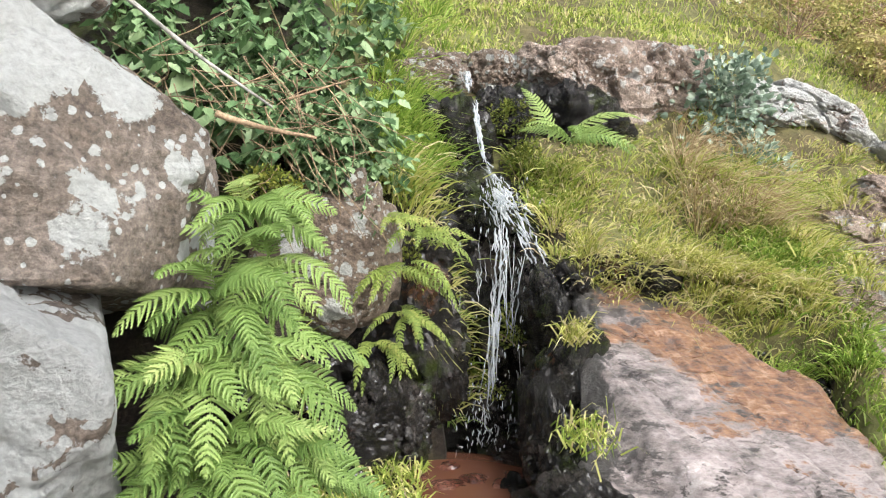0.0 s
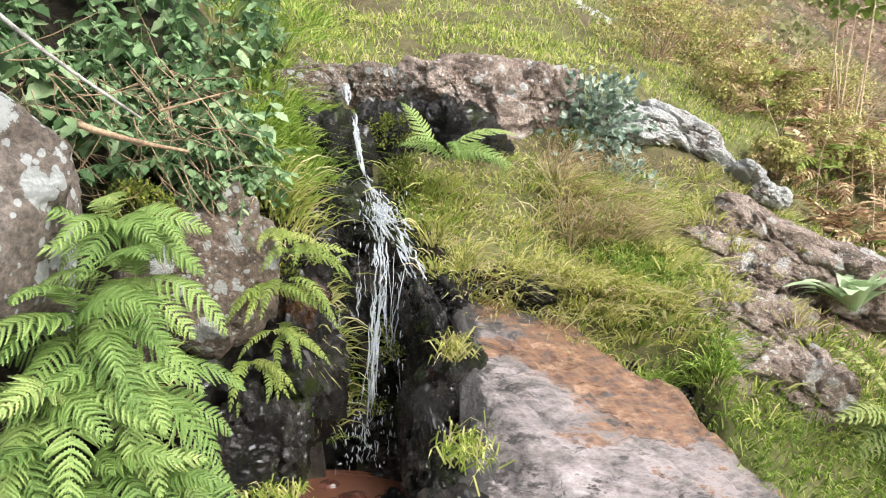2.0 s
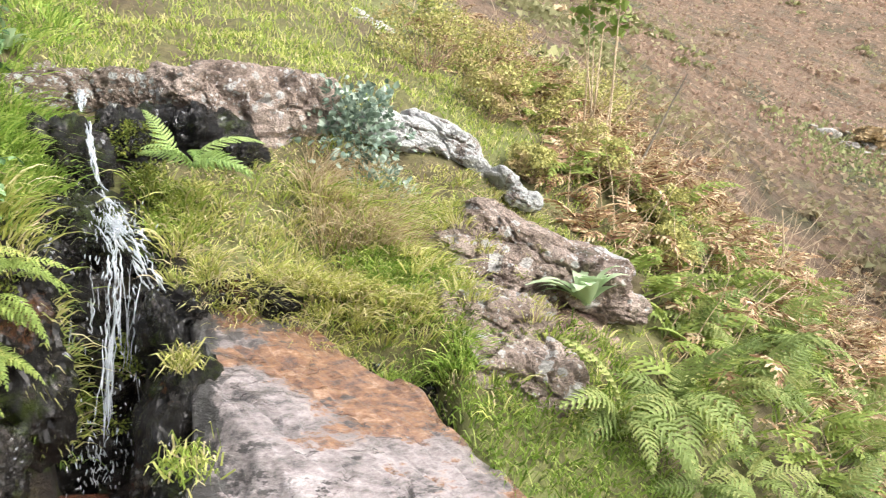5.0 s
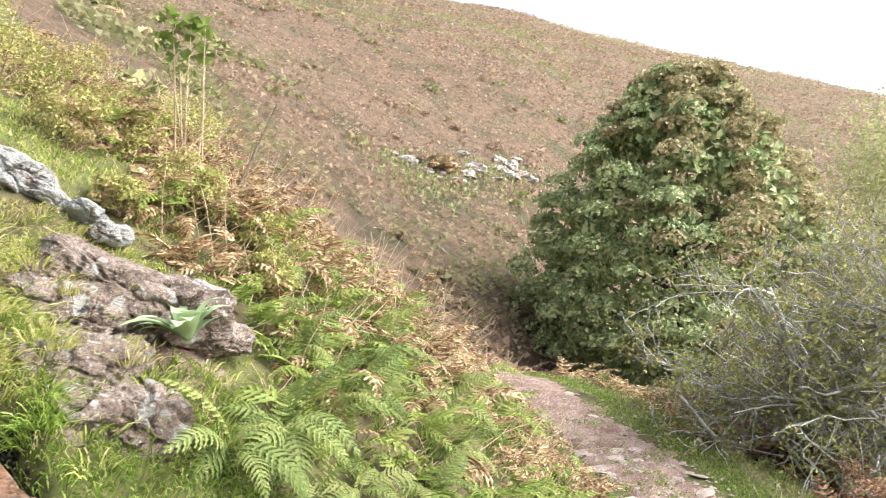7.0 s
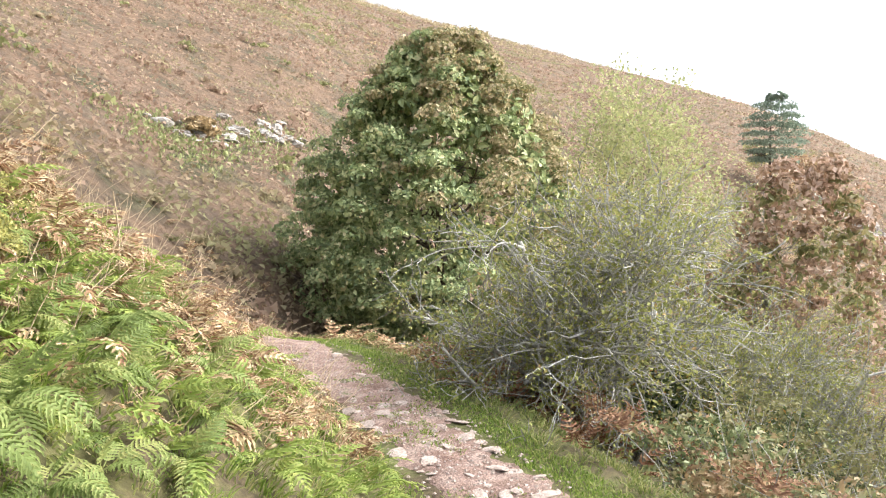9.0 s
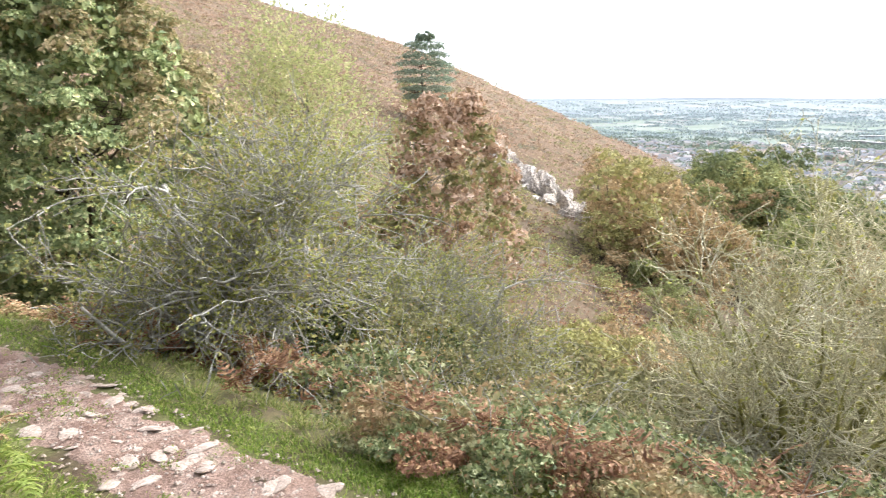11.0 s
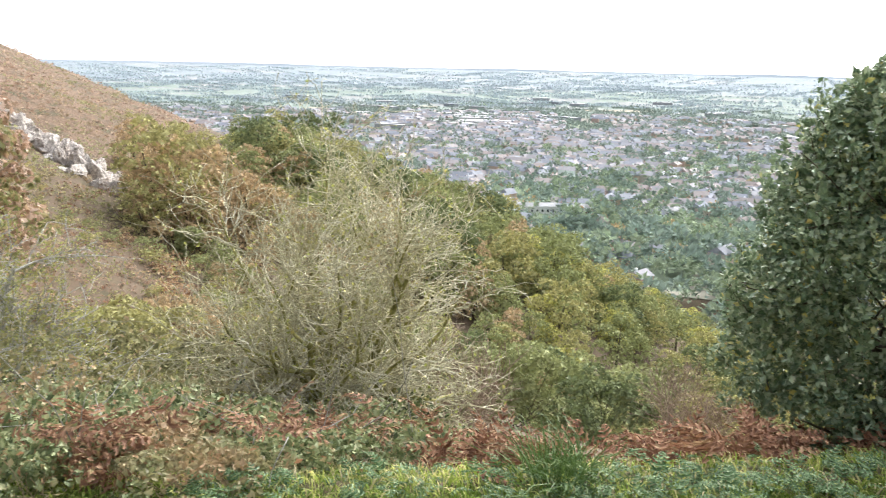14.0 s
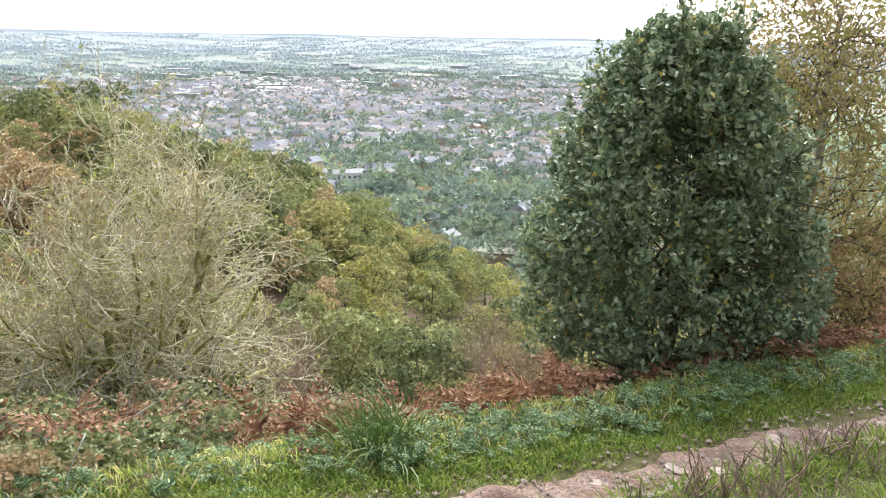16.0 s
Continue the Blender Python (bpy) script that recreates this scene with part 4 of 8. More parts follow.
# ---- the spring: rocks ----
rock("boulder", (-0.95, 1.95, 1.5), (1, 1, 1), (0, 0, 0), 21, "boulder", 6, "big brown boulder blotched with white lichen", "boulder", rough=0.05, sharp=40, crack=0.06, cells=16,
     faces=((0.58, 0.175, 0.795, 0.31), (0.35, -0.9, 0.1, 0.41), (0.957, 0.29, 0.0, 0.37), (0.9, -0.35, -0.25, 0.4), (0, -0.3, -0.95, 0.3), (-1, 0, 0, 0.6), (0, 1, 0.1, 0.4), (-0.2, 0.2, 1, 0.42), (-0.45, -0.85, 0.3, 0.5), (0.7, -0.6, 0.4, 0.37)))
rock("boulder", (-1.0, 1.6, 1.08), (1, 1, 1), (0, 0, 0), 34, "white_boulder", 6, "lower boulder almost covered in white lichen", "boulder", rough=0.05, sharp=40, crack=0.06, cells=12,
     faces=((0.917, 0.4, 0.0, 0.285), (0.45, 0.1, 0.89, 0.27), (0.3, -0.93, 0.05, 0.33), (0, 0, -1, 0.34), (-1, 0, 0, 0.5), (0, 1, 0, 0.3), (-0.4, -0.85, 0.3, 0.4), (0.75, -0.3, -0.6, 0.36)))
rock("boulder", (-1.0, 1.9, 1.97), (0.2, 0.16, 0.13), (0, 14, 10), 5, "boulder", 5, "small brown stone lying on the boulder", "boulder", rough=0.04, crack=0.12, cells=8)
rock("rock", (-0.36, 2.5, 1.22), (0.24, 0.2, 0.23), (6, 16, 12), 41, "rock", 5, "brown rock speckled with lichen under the fern", "rock", rough=0.04, sharp=26, boxy=1, planes=8, crack=0.1, cells=14)
for i, (x, y, z, a, b, c, r) in enumerate(((-0.29, 2.46, 1.39, 0.05, 0.06, 0.12, 12), (-0.23, 2.47, 1.34, 0.045, 0.06, 0.13, 4), (-0.36, 2.47, 1.38, 0.05, 0.06, 0.08, 20), (-0.21, 2.44, 1.2, 0.075, 0.08, 0.11, 8), (-0.17, 2.5, 1.32, 0.04, 0.05, 0.09, -4))):
    rock("split_rock", (x, y, z), (a, b, c), (0, r, 20), 50 + i, "rock", 4, "upright split piece of brown rock", "rock", boxy=1, planes=5, rough=0.05, crack=0.15, cells=10)
FALL_ROCKS = ((-0.38, 2.6, 0.82, 0.3, 0.25, 0.32), (-0.12, 2.66, 0.95, 0.16, 0.2, 0.36), (0.05, 3.14, 1.55, 0.15, 0.16, 0.24), (0.0, 3.0, 1.05, 0.22, 0.2, 0.36),
              (0.22, 3.06, 1.25, 0.17, 0.17, 0.19), (0.0, 3.0, 1.36, 0.15, 0.14, 0.14), (0.3, 2.94, 0.82, 0.2, 0.16, 0.38), (0.1, 2.92, 0.55, 0.26, 0.22, 0.2),
              (0.4, 2.72, 0.9, 0.12, 0.14, 0.28), (0.38, 2.5, 0.74, 0.11, 0.16, 0.32), (0.36, 2.3, 0.62, 0.1, 0.14, 0.26), (-0.32, 2.24, 0.58, 0.2, 0.17, 0.15))
BASIN_ROCKS = ((0.24, 3.3, 1.6, 0.14, 0.14, 0.2), (0.5, 3.36, 1.66, 0.16, 0.14, 0.16), (0.7, 3.36, 1.62, 0.18, 0.12, 0.09), (0.38, 2.06, 0.5, 0.12, 0.2, 0.2),
               (-0.3, 2.72, 0.7, 0.22, 0.16, 0.4), (-0.1, 2.76, 1.2, 0.16, 0.14, 0.2), (-0.52, 2.36, 0.75, 0.2, 0.2, 0.3), (-0.14, 2.3, 0.48, 0.12, 0.1, 0.07),
               (0.34, 2.84, 1.08, 0.12, 0.12, 0.14), (0.3, 2.62, 0.5, 0.12, 0.12, 0.1), (0.24, 2.4, 0.46, 0.1, 0.1, 0.08))
RIM_ROCKS = ((0.46, 2.7, 1.1, 0.12, 0.08, 0.08), (0.6, 2.76, 1.14, 0.14, 0.08, 0.07), (0.76, 2.72, 1.1, 0.12, 0.08, 0.06), (0.36, 2.62, 1.02, 0.07, 0.09, 0.16),
             (-0.42, 2.28, 0.86, 0.15, 0.1, 0.16), (-0.22, 2.34, 0.78, 0.14, 0.09, 0.17), (-0.32, 2.26, 0.7, 0.16, 0.09, 0.12), (-0.1, 2.4, 0.7, 0.12, 0.08, 0.16))
for i, (x, y, z, a, b, c) in enumerate(FALL_ROCKS + BASIN_ROCKS + RIM_ROCKS):
    rock("wet_rock", (x, y, z), (a, b, c), (rng.uniform(-15, 15), rng.uniform(-15, 15), rng.uniform(0, 90)), 60 + i, "wet", 5, "black wet rock beside the falling water", "rock", group="wet rocks of the fall", rough=0.14, sharp=18, crack=0.2, cells=45)
# the ledge over the fall: broad blocks that butt on one another under the turf
for x, y, z, a, b, c, rx, ry, rz, seed, mt, lb in (
        (0.73, 3.6, 1.8, 0.28, 0.2, 0.25, 8, -4, 6, 81, "ledge", "pinkish brown rock ledge above the fall"), (0.5, 3.5, 1.9, 0.17, 0.17, 0.11, 4, 4, 30, 85, "ledge", "pinkish rock beside the fall's head"),
        (1.0, 3.6, 1.84, 0.17, 0.16, 0.17, 0, 4, 20, 83, "ledge", "brown rock at the ledge's end"), (0.62, 3.42, 1.66, 0.16, 0.12, 0.14, -8, 20, 10, 86, "wet", "dark wet face under the ledge"),
        (0.0, 3.56, 1.88, 0.15, 0.16, 0.1, 6, 4, -14, 82, "rock", "low grey-brown rock lip over the fall"), (0.22, 3.58, 1.87, 0.14, 0.16, 0.11, 8, -6, 22, 87, "rock", "broken grey stone in the fall's lip"), (0.39, 3.52, 1.85, 0.12, 0.14, 0.11, 4, 8, 48, 90, "rock", "broken grey stone in the fall's lip"), (-0.12, 3.36, 1.84, 0.16, 0.14, 0.09, 0, -6, 24, 88, "rock", "mossy stone at the lip's end"),
        (0.36, 3.36, 1.7, 0.11, 0.09, 0.13, 0, 0, 30, 89, "wet", "dark wet rock under the lip")):
    rock("ledge_rock", (x, y, z), (a, b, c), (rx, ry, rz), seed, mt, 5, lb, "rock", rough=0.1, planes=9, boxy=1, sharp=30, crack=0.16, cells=22)
QZ, BR_ = "quartz", "ledge"
for i, (x, y, z, a, b, c, ry, rz, mt, lb) in enumerate((
        (1.48, 3.66, 1.8, 0.2, 0.15, 0.09, 12, 10, QZ, "white quartz-veined rock in the turf"), (1.7, 3.66, 1.78, 0.2, 0.13, 0.09, 26, -10, QZ, "white quartz-veined rock in the turf"), (1.84, 3.56, 1.66, 0.12, 0.08, 0.045, 34, 8, QZ, "small white stone in the turf"),
        (1.97, 3.46, 1.58, 0.1, 0.07, 0.035, 38, 20, QZ, "small white stone in the turf"), (2.04, 3.4, 1.5, 0.09, 0.06, 0.05, 20, 20, QZ, "pale stone edge in the turf"),
        (1.7, 3.1, 1.36, 0.085, 0.08, 0.07, 10, 30, BR_, "pale stone in the grass bank"), (1.56, 3.0, 1.2, 0.12, 0.12, 0.11, 6, 10, BR_, "brown rock under a cap of turf"),
        (1.84, 3.04, 1.24, 0.26, 0.14, 0.12, 22, -14, BR_, "long pinkish rock edge in the turf"), (2.06, 2.92, 1.12, 0.2, 0.14, 0.13, 14, -20, BR_, "pale pinkish rock above the foxglove"), (2.26, 2.86, 0.98, 0.12, 0.1, 0.07, 10, 10, BR_, "small pinkish rock in the bank"),
        (1.74, 2.94, 1.1, 0.1, 0.1, 0.08, 4, 40, BR_, "small brown rock in bare earth"), (1.42, 2.86, 1.02, 0.17, 0.14, 0.1, 10, 6, BR_, "layered brown rock jutting from the bank"), (1.66, 2.82, 0.96, 0.2, 0.15, 0.13, 12, -8, BR_, "layered grey-pink rock jutting from the bank"),
        (1.58, 2.64, 0.8, 0.2, 0.16, 0.14, 16, 12, BR_, "knobbly brown rock undercut above the slab"), (1.74, 2.58, 0.76, 0.15, 0.14, 0.15, 20, -12, BR_, "knobbly brown rock with a white edge"), (1.83, 2.52, 0.72, 0.06, 0.07, 0.11, 24, 10, QZ, "white-faced end of the rock"),
        (1.34, 2.68, 0.74, 0.16, 0.12, 0.12, 8, 20, "wet", "dark damp rock above the wet slab"), (1.12, 2.74, 0.86, 0.13, 0.1, 0.1, 6, 40, "wet", "dark damp rock above the wet slab"), (1.7, 5.8, 2.52, 0.36, 0.24, 0.2, 4, 10, QZ, "white rock on the slope above"))):
    rock("bank_rock", (x, y, z + (0.02 if mt == "ledge" else -0.06)), (a * 1.2, b * 1.15, c * 1.1), (rng.uniform(-8, 8), ry, rz), 190 + i, mt, 5, lb, "rock", group="rocks in the bank", rough=0.09, sharp=26, planes=10, boxy=1, crack=0.2, cells=20, grain=(1, 1, 1.4))


# the iron-stained slab
def slab():
    nu, nv = 190, 190
    u, v = np.linspace(0, 1, nu)[None], np.linspace(0, 1, nv)[:, None]
    y0 = 2.74 - 1.25 * v + 0 * u
    xl = 0.43 + 0.03 * np.clip(2.74 - y0, 0, 0.3) - 0.14 * np.clip(2.34 - y0, 0, 0.8) + 0.03 * fbm(y0, 0 * y0, 0.12, 1, 4)
    xr = 0.8 + 1.3 * np.clip(2.74 - y0, 0, 0.28) + 0.8 * np.clip(2.46 - y0, 0, 0.4) + 0.03 * fbm(y0, 0 * y0, 0.2, 6, 3)
    x0 = xl + (xr - xl) * u
    y1 = y0 + 0.05 * fbm(x0, y0 * 0, 0.2, 3, 3) * (1 - v)
    z = -0.432 - 0.187 * x0 + 0.613 * y1
    along, across = 0.9 * x0 - 0.44 * y1, 0.44 * x0 + 0.9 * y1
    # thin beds that step down across the slope, broken by joints
    bed = (across + 0.02 * fbm(along, across, 0.3, 2, 4) + 0.05 * fbm(along, across * 0.3, 0.7, 4, 3)) / 0.075
    saw = bed - np.floor(bed)
    z = z + 0.017 * (np.minimum(saw / 0.75, (1 - saw) / 0.25) - 0.5) * sstep(-0.2, 0.5, fbm(along, across, 0.3, 8, 3))
    z = z + 0.01 * fbm(along * 0.5, across, 0.12, 9, 5) + 0.014 * fbm(along * 0.6, across, 0.33, 31, 3)
    z = z - 0.014 * np.abs(fbm(along * 0.7 + across * 0.3, across, 0.05, 41, 3)) - 0.022 * np.exp(-(fbm(along * 0.4, across * 1.3, 0.2, 14, 4) / 0.05) ** 2)
    # plates: split pieces a little proud or sunk, with open joints
    g = np.random.default_rng(77)
    qa, qc, ko = g.uniform(-1.0, 1.0, 90), g.uniform(1.2, 3.2, 90), g.uniform(-0.014, 0.014, 90)
    wa, wc = along + 0.05 * fbm(along, across, 0.12, 51, 3), across + 0.035 * fbm(along, across, 0.1, 57, 3)
    dd = np.stack([np.hypot((wa - a_) * 0.55, wc - c_) for a_, c_ in zip(qa, qc)])
    near_i = dd.argmin(0)
    two = np.partition(dd, 1, axis=0)[:2]
    z = z + ko[near_i] * sstep(0.0, 0.016, two[1] - two[0]) - 0.009 * np.exp(-((two[1] - two[0]) / 0.02) ** 2)
    low = sstep(0.0, 0.085, (0.49 + 0.62 * (2.36 - y1)) - x0 + 0.04 * fbm(x0, y1, 0.22, 4, 3)) * sstep(2.42, 2.32, y1)
    z = z - 0.12 * low + 0.025 * low * fbm(x0, y1, 0.12, 21, 4)
    edge = np.minimum(np.minimum(u, 1 - u) * 9, np.minimum(v, 1 - v) * 9)
    z = z - 0.03 * (1 - np.clip(edge * 2, 0, 1)) ** 2
    top = np.stack([x0, y1, z], -1)
    V_ = top.reshape(-1, 3)
    i_, j_ = np.arange(nv - 1)[:, None] * nu, np.arange(nu - 1)[None]
    F_ = np.stack([i_ + j_ + nu, i_ + j_ + nu + 1, i_ + j_ + 1, i_ + j_], -1).reshape(-1, 4)
    rim = np.concatenate([np.arange(nu), np.arange(1, nv) * nu + nu - 1, (nv - 1) * nu + np.arange(nu - 2, -1, -1), np.arange(nv - 2, 0, -1) * nu])
    Vs, Fs, prev = [V_], [F_], rim
    c = V_.mean(0)
    for s_ in range(1, 25):
        q = V_[rim].copy()
        q[:, 2] -= s_ * 0.028
        out = q[:, :2] - c[:2]
        q[:, :2] -= out * (0.005 * s_ + (0.05 * fbm((q[:, 0] + q[:, 1]) * 0.7, q[:, 2] * 1.3, 0.14, 3, 5) + 0.02 * fbm(q[:, 0] - q[:, 1], q[:, 2] * 2.5, 0.07, 9, 4))[:, None])
        base = sum(len(a) for a in Vs)
        cur = base + np.arange(len(rim))
        Vs.append(q)
        Fs.append(np.stack([prev, np.roll(prev, -1), np.roll(cur, -1), cur], -1))
        prev = cur
    ob = raw("slab", np.concatenate(Vs), np.concatenate(Fs), M["slab"], smooth=True)
    return tagged(ob, "wet tilted rock slab stained orange by iron", "rock")


slab()


# ---- water ----
wm, n, l, b = node_mat("running_water")
b.inputs["Base Color"].default_value = (0.9, 0.94, 0.97, 1)
b.inputs["Roughness"].default_value = 0.15
b.inputs["Transmission Weight"].default_value = 0.72
b.inputs["IOR"].default_value = 1.33
M["water"] = wm
wm2, n, l, b = node_mat("pool_water")
b.inputs["Base Color"].default_value = (0.12, 0.05, 0.03, 1)
b.inputs["Roughness"].default_value = 0.06
M["pool"] = wm2


def streaks(n_, a, b_, spread0, spread1, rad, k=7, sag=0.0):
    """Thin threads of falling water between two places."""
    a, b_ = np.array(a), np.array(b_)
    t = np.linspace(0, 1, k)[None, :, None]
    o0, o1 = rng.normal(0, 1, (n_, 1, 3)) * spread0, rng.normal(0, 1, (n_, 1, 3)) * spread1
    lo = rng.uniform(0, 0.65, (n_, 1, 1))
    tt = lo + (np.minimum(1, lo + rng.uniform(0.2, 0.5, (n_, 1, 1))) - lo) * t
    P_ = a + (b_ - a) * tt + o0 * (1 - tt) + o1 * tt
    P_[..., 1] -= sag * np.sin(tt[..., 0] * math.pi)
    P_ += rng.normal(0, 0.0025, P_.shape)
    R_ = rad * rng.uniform(0.4, 1.2, (n_, 1)) * np.sin(np.linspace(0.25, math.pi - 0.15, k))[None] * rng.uniform(0.7, 1.3, (n_, k))
    return tubes(P_, R_, 5)


fall = empty("waterfall", (0, 0, 0), "thin stream of water falling over the rocks", "waterfall")
A_, B_, C_, D0 = (0.085, 3.2, 1.86), (0.11, 3.06, 1.74), (0.15, 2.96, 1.5), (0.21, 2.86, 1.41)
Vw, Fw = join([streaks(12, A_, B_, (0.012, 0.006, 0.004), (0.012, 0.006, 0.01), 0.005), streaks(18, B_, C_, (0.012, 0.008, 0.01), (0.014, 0.01, 0.01), 0.0038), streaks(12, (0.14, 2.98, 1.52), D0, (0.012, 0.01, 0.01), (0.03, 0.02, 0.01), 0.0036)])
tagged(raw("upper_fall", Vw, Fw, M["water"], fall, smooth=True), kind="stuff")
wide = join([streaks(46, (0.19, 2.88, 1.42), (0.26, 2.78, 1.3), (0.03, 0.03, 0.015), (0.045, 0.03, 0.03), 0.004, sag=0.02), streaks(16, (0.2, 2.82, 1.34), (0.205, 2.74, 1.06), (0.014, 0.012, 0.02), (0.012, 0.012, 0.02), 0.004, sag=0.04), streaks(22, (0.2, 2.76, 1.16), (0.165, 2.68, 0.62), (0.012, 0.012, 0.02), (0.013, 0.02, 0.02), 0.0038, sag=0.03)])
side = join([streaks(14, (0.25, 2.82, 1.33), (0.35, 2.72, 1.14), (0.02, 0.02, 0.02), (0.02, 0.02, 0.02), 0.004, sag=0.02), streaks(16, (0.24, 2.8, 1.3), (0.24, 2.7, 0.75), (0.03, 0.02, 0.02), (0.045, 0.03, 0.04), 0.0022, sag=0.05), streaks(6, (0.14, 2.84, 1.3), (0.14, 2.78, 1.0), (0.02, 0.02, 0.02), (0.02, 0.02, 0.02), 0.002), streaks(7, (0.06, 2.78, 1.1), (0.06, 2.74, 0.6), (0.012, 0.02, 0.02), (0.012, 0.02, 0.02), 0.0014)])
Vw, Fw = join([wide, side])
tagged(raw("lower_fall", Vw, Fw, M["water"], fall, smooth=True), kind="stuff")
D_, F_ = SPH[1]
nd = 380
q = np.concatenate([rng.normal((0.22, 2.82, 1.38), (0.045, 0.03, 0.035), (110, 3)), rng.normal((0.16, 2.63, 0.62), (0.05, 0.06, 0.05), (110, 3)), rng.uniform((0.1, 2.62, 0.6), (0.36, 2.8, 1.3), (110, 3)), rng.normal((0.36, 2.72, 0.72), (0.03, 0.05, 0.05), (50, 3))])
Vw, Fw = scatter(D_, F_, q, frames_from(rng.normal((0, 0, -1), 0.25, (nd, 3))), np.stack([rng.uniform(0.001, 0.0028, nd), rng.uniform(0.004, 0.018, nd), rng.uniform(0.001, 0.0028, nd)], 1))
tagged(raw("spray", Vw, Fw, M["water"], fall, smooth=True), kind="stuff")
Vw, Fw = SPH[4]
Vp = Vw * np.array([0.36, 0.3, 0.012]) + np.array([0.02, 2.38, 0.5])
tagged(raw("pool", Vp, Fw, M["pool"], smooth=True), "shallow rust-red pool under the fall", "water", kind="structure")


for i in range(22):
    a, q = rng.uniform(0, 6.28), rng.uniform(0.1, 0.95)
    x, y, z = 0.02 + 0.3 * q * math.cos(a), 2.36 + 0.24 * q * math.sin(a), 0.49
    k = rng.uniform(0.03, 0.08)
    rock("pool_stone", (x, y, z), (k, k * 0.8, k * 0.55), (0, 0, rng.uniform(0, 90)), 700 + i, "rust_rock", 3, "rust-red wet stone in the pool", "stone", group="stones in the pool", rough=0.08, crack=0.1, cells=8)


# ---- plants: kinds ----
def frond_mesh(pairs, teeth, width, e0, e1, seed, shape="lance", k=3):
    """A fern frond of length 1 along y that arches from e0 to e1 degrees; toothed pinnae stand apart along the stalk."""
    g = np.random.default_rng(seed)
    N = 60
    ang = np.radians(np.linspace(e0, e1, N))
    yy, zz = np.cumsum(np.cos(ang)) / N, np.cumsum(np.sin(ang)) / N
    Vs, Fs, o = [], [], 0

    def put(v, f):
        nonlocal o
        Vs.append(np.asarray(v))
        Fs.append(np.asarray(f) + o)
        o += len(v)

    ns = 6 if pairs < 12 else 14
    tv = np.linspace(0, 1, ns)
    iv = (tv * (N - 1)).astype(int)
    wst = 0.006 * (1 - tv * 0.8)
    put(np.concatenate([np.stack([-wst, yy[iv], zz[iv]], 1), np.stack([wst, yy[iv], zz[iv]], 1)]),
        [(i, i + 1, ns + i + 1) for i in range(ns - 1)] + [(i, ns + i + 1, ns + i) for i in range(ns - 1)])
    gap = 0.86 / (pairs - 1)
    for p_ in range(pairs):
        t = 0.12 + 0.86 * p_ / (pairs - 1)
        i = int(t * (N - 1))
        if shape == "lance":
            full = width * min(1.0, 0.3 + 2.2 * (t - 0.06)) * (1 - t) ** 0.62 * 1.25
        else:
            full = width * ((1 - t) ** 0.85 + 0.04)
        full = max(full, 0.012)
        al = np.array([0, math.cos(ang[i]), math.sin(ang[i])])
        nm = np.array([0, -math.sin(ang[i]), math.cos(ang[i])])
        b0 = np.array([0, yy[i], zz[i]])
        for sx in (-1, 1):
            L = full * g.uniform(0.86, 1.1)
            sw = radians(g.uniform(8, 22)) + t * 0.45
            m_ = max(2, int(teeth * L / width + 0.5))
            # the pinna's midrib bends towards the tip and droops
            q = np.linspace(0, 1, m_ + 1)
            bend = 0.18 * q ** 2
            cl = b0 + (np.outer(np.cos(sw + bend) * q, [sx, 0, 0]) + np.outer(np.sin(sw + bend) * q, al)) * L + np.outer(0.05 * np.sin(q * 3) - g.uniform(0.12, 0.3) * q ** 1.6, nm) * L
            half = gap * 0.5 * (1 - q[:-1]) ** 0.45 * (1.04 if teeth > 2 else 0.78)
            v = [cl[0], cl[m_ // 2] + al * half[m_ // 2] * 0.6, cl[m_], cl[m_ // 2] - al * half[m_ // 2] * 0.6]
            f = [(0, 2, 1), (0, 3, 2)]
            for a in range(m_):
                d = cl[a + 1] - cl[a]
                fold = nm * half[a] * 0.35
                base = len(v)
                v += [cl[a] - d * 0.45, cl[a] + d * 0.75 + al * half[a] + fold, cl[a + 1] + d * 0.1, cl[a] + d * 0.75 - al * half[a] + fold]
                f += [(base, base + 2, base + 1), (base, base + 3, base + 2)]
            put(v, f)
    return np.concatenate(Vs), np.concatenate(Fs)


def mesh_only(name, V_, F_, mat):
    ob = raw(name, V_, F_, mat)
    me = ob.data
    bpy.data.objects.remove(ob)
    return me


ARCS = ((65, -25), (45, -55), (25, -80), (80, 20), (10, -75))
LUSH = [mesh_only("frond", *frond_mesh(20, 10, 0.25, a, b_, i, "lance"), M["fern"]) for i, (a, b_) in enumerate(ARCS)]
SIMPLE = [mesh_only("frond", *frond_mesh(15, 4, 0.14, a, b_, 20 + i, "lance"), M["polypody"]) for i, (a, b_) in enumerate(ARCS)]
BANK = [mesh_only("frond", *frond_mesh(15, 5, 0.22, a, b_, 50 + i, "lance"), M["bank_fern"]) for i, (a, b_) in enumerate(ARCS)]
MALE = [mesh_only("frond", *frond_mesh(18, 6, 0.19, a, b_, 30 + i, "lance"), M["fern"]) for i, (a, b_) in enumerate(ARCS)]


def fern(name, loc, meshes, fronds, label, group="ferns"):
    """fronds: (azimuth, length, arc) rows; azimuth 180 points towards the path's start."""
    t = empty(name, loc, label, "fern", group)
    for az, L, arc in fronds:
        f_ = new("frond", meshes[arc])
        f_.parent = t
        f_.matrix_basis = Matrix.Translation((rng.normal(0, 0.02), rng.normal(0, 0.02), rng.normal(0, 0.01))) @ Matrix.Rotation(radians(az), 4, "Z") @ Matrix.Rotation(radians(rng.normal(0, 14) - 34 * math.sin(radians(az))), 4, "Y") @ Matrix.Scale(L, 4)
    return t


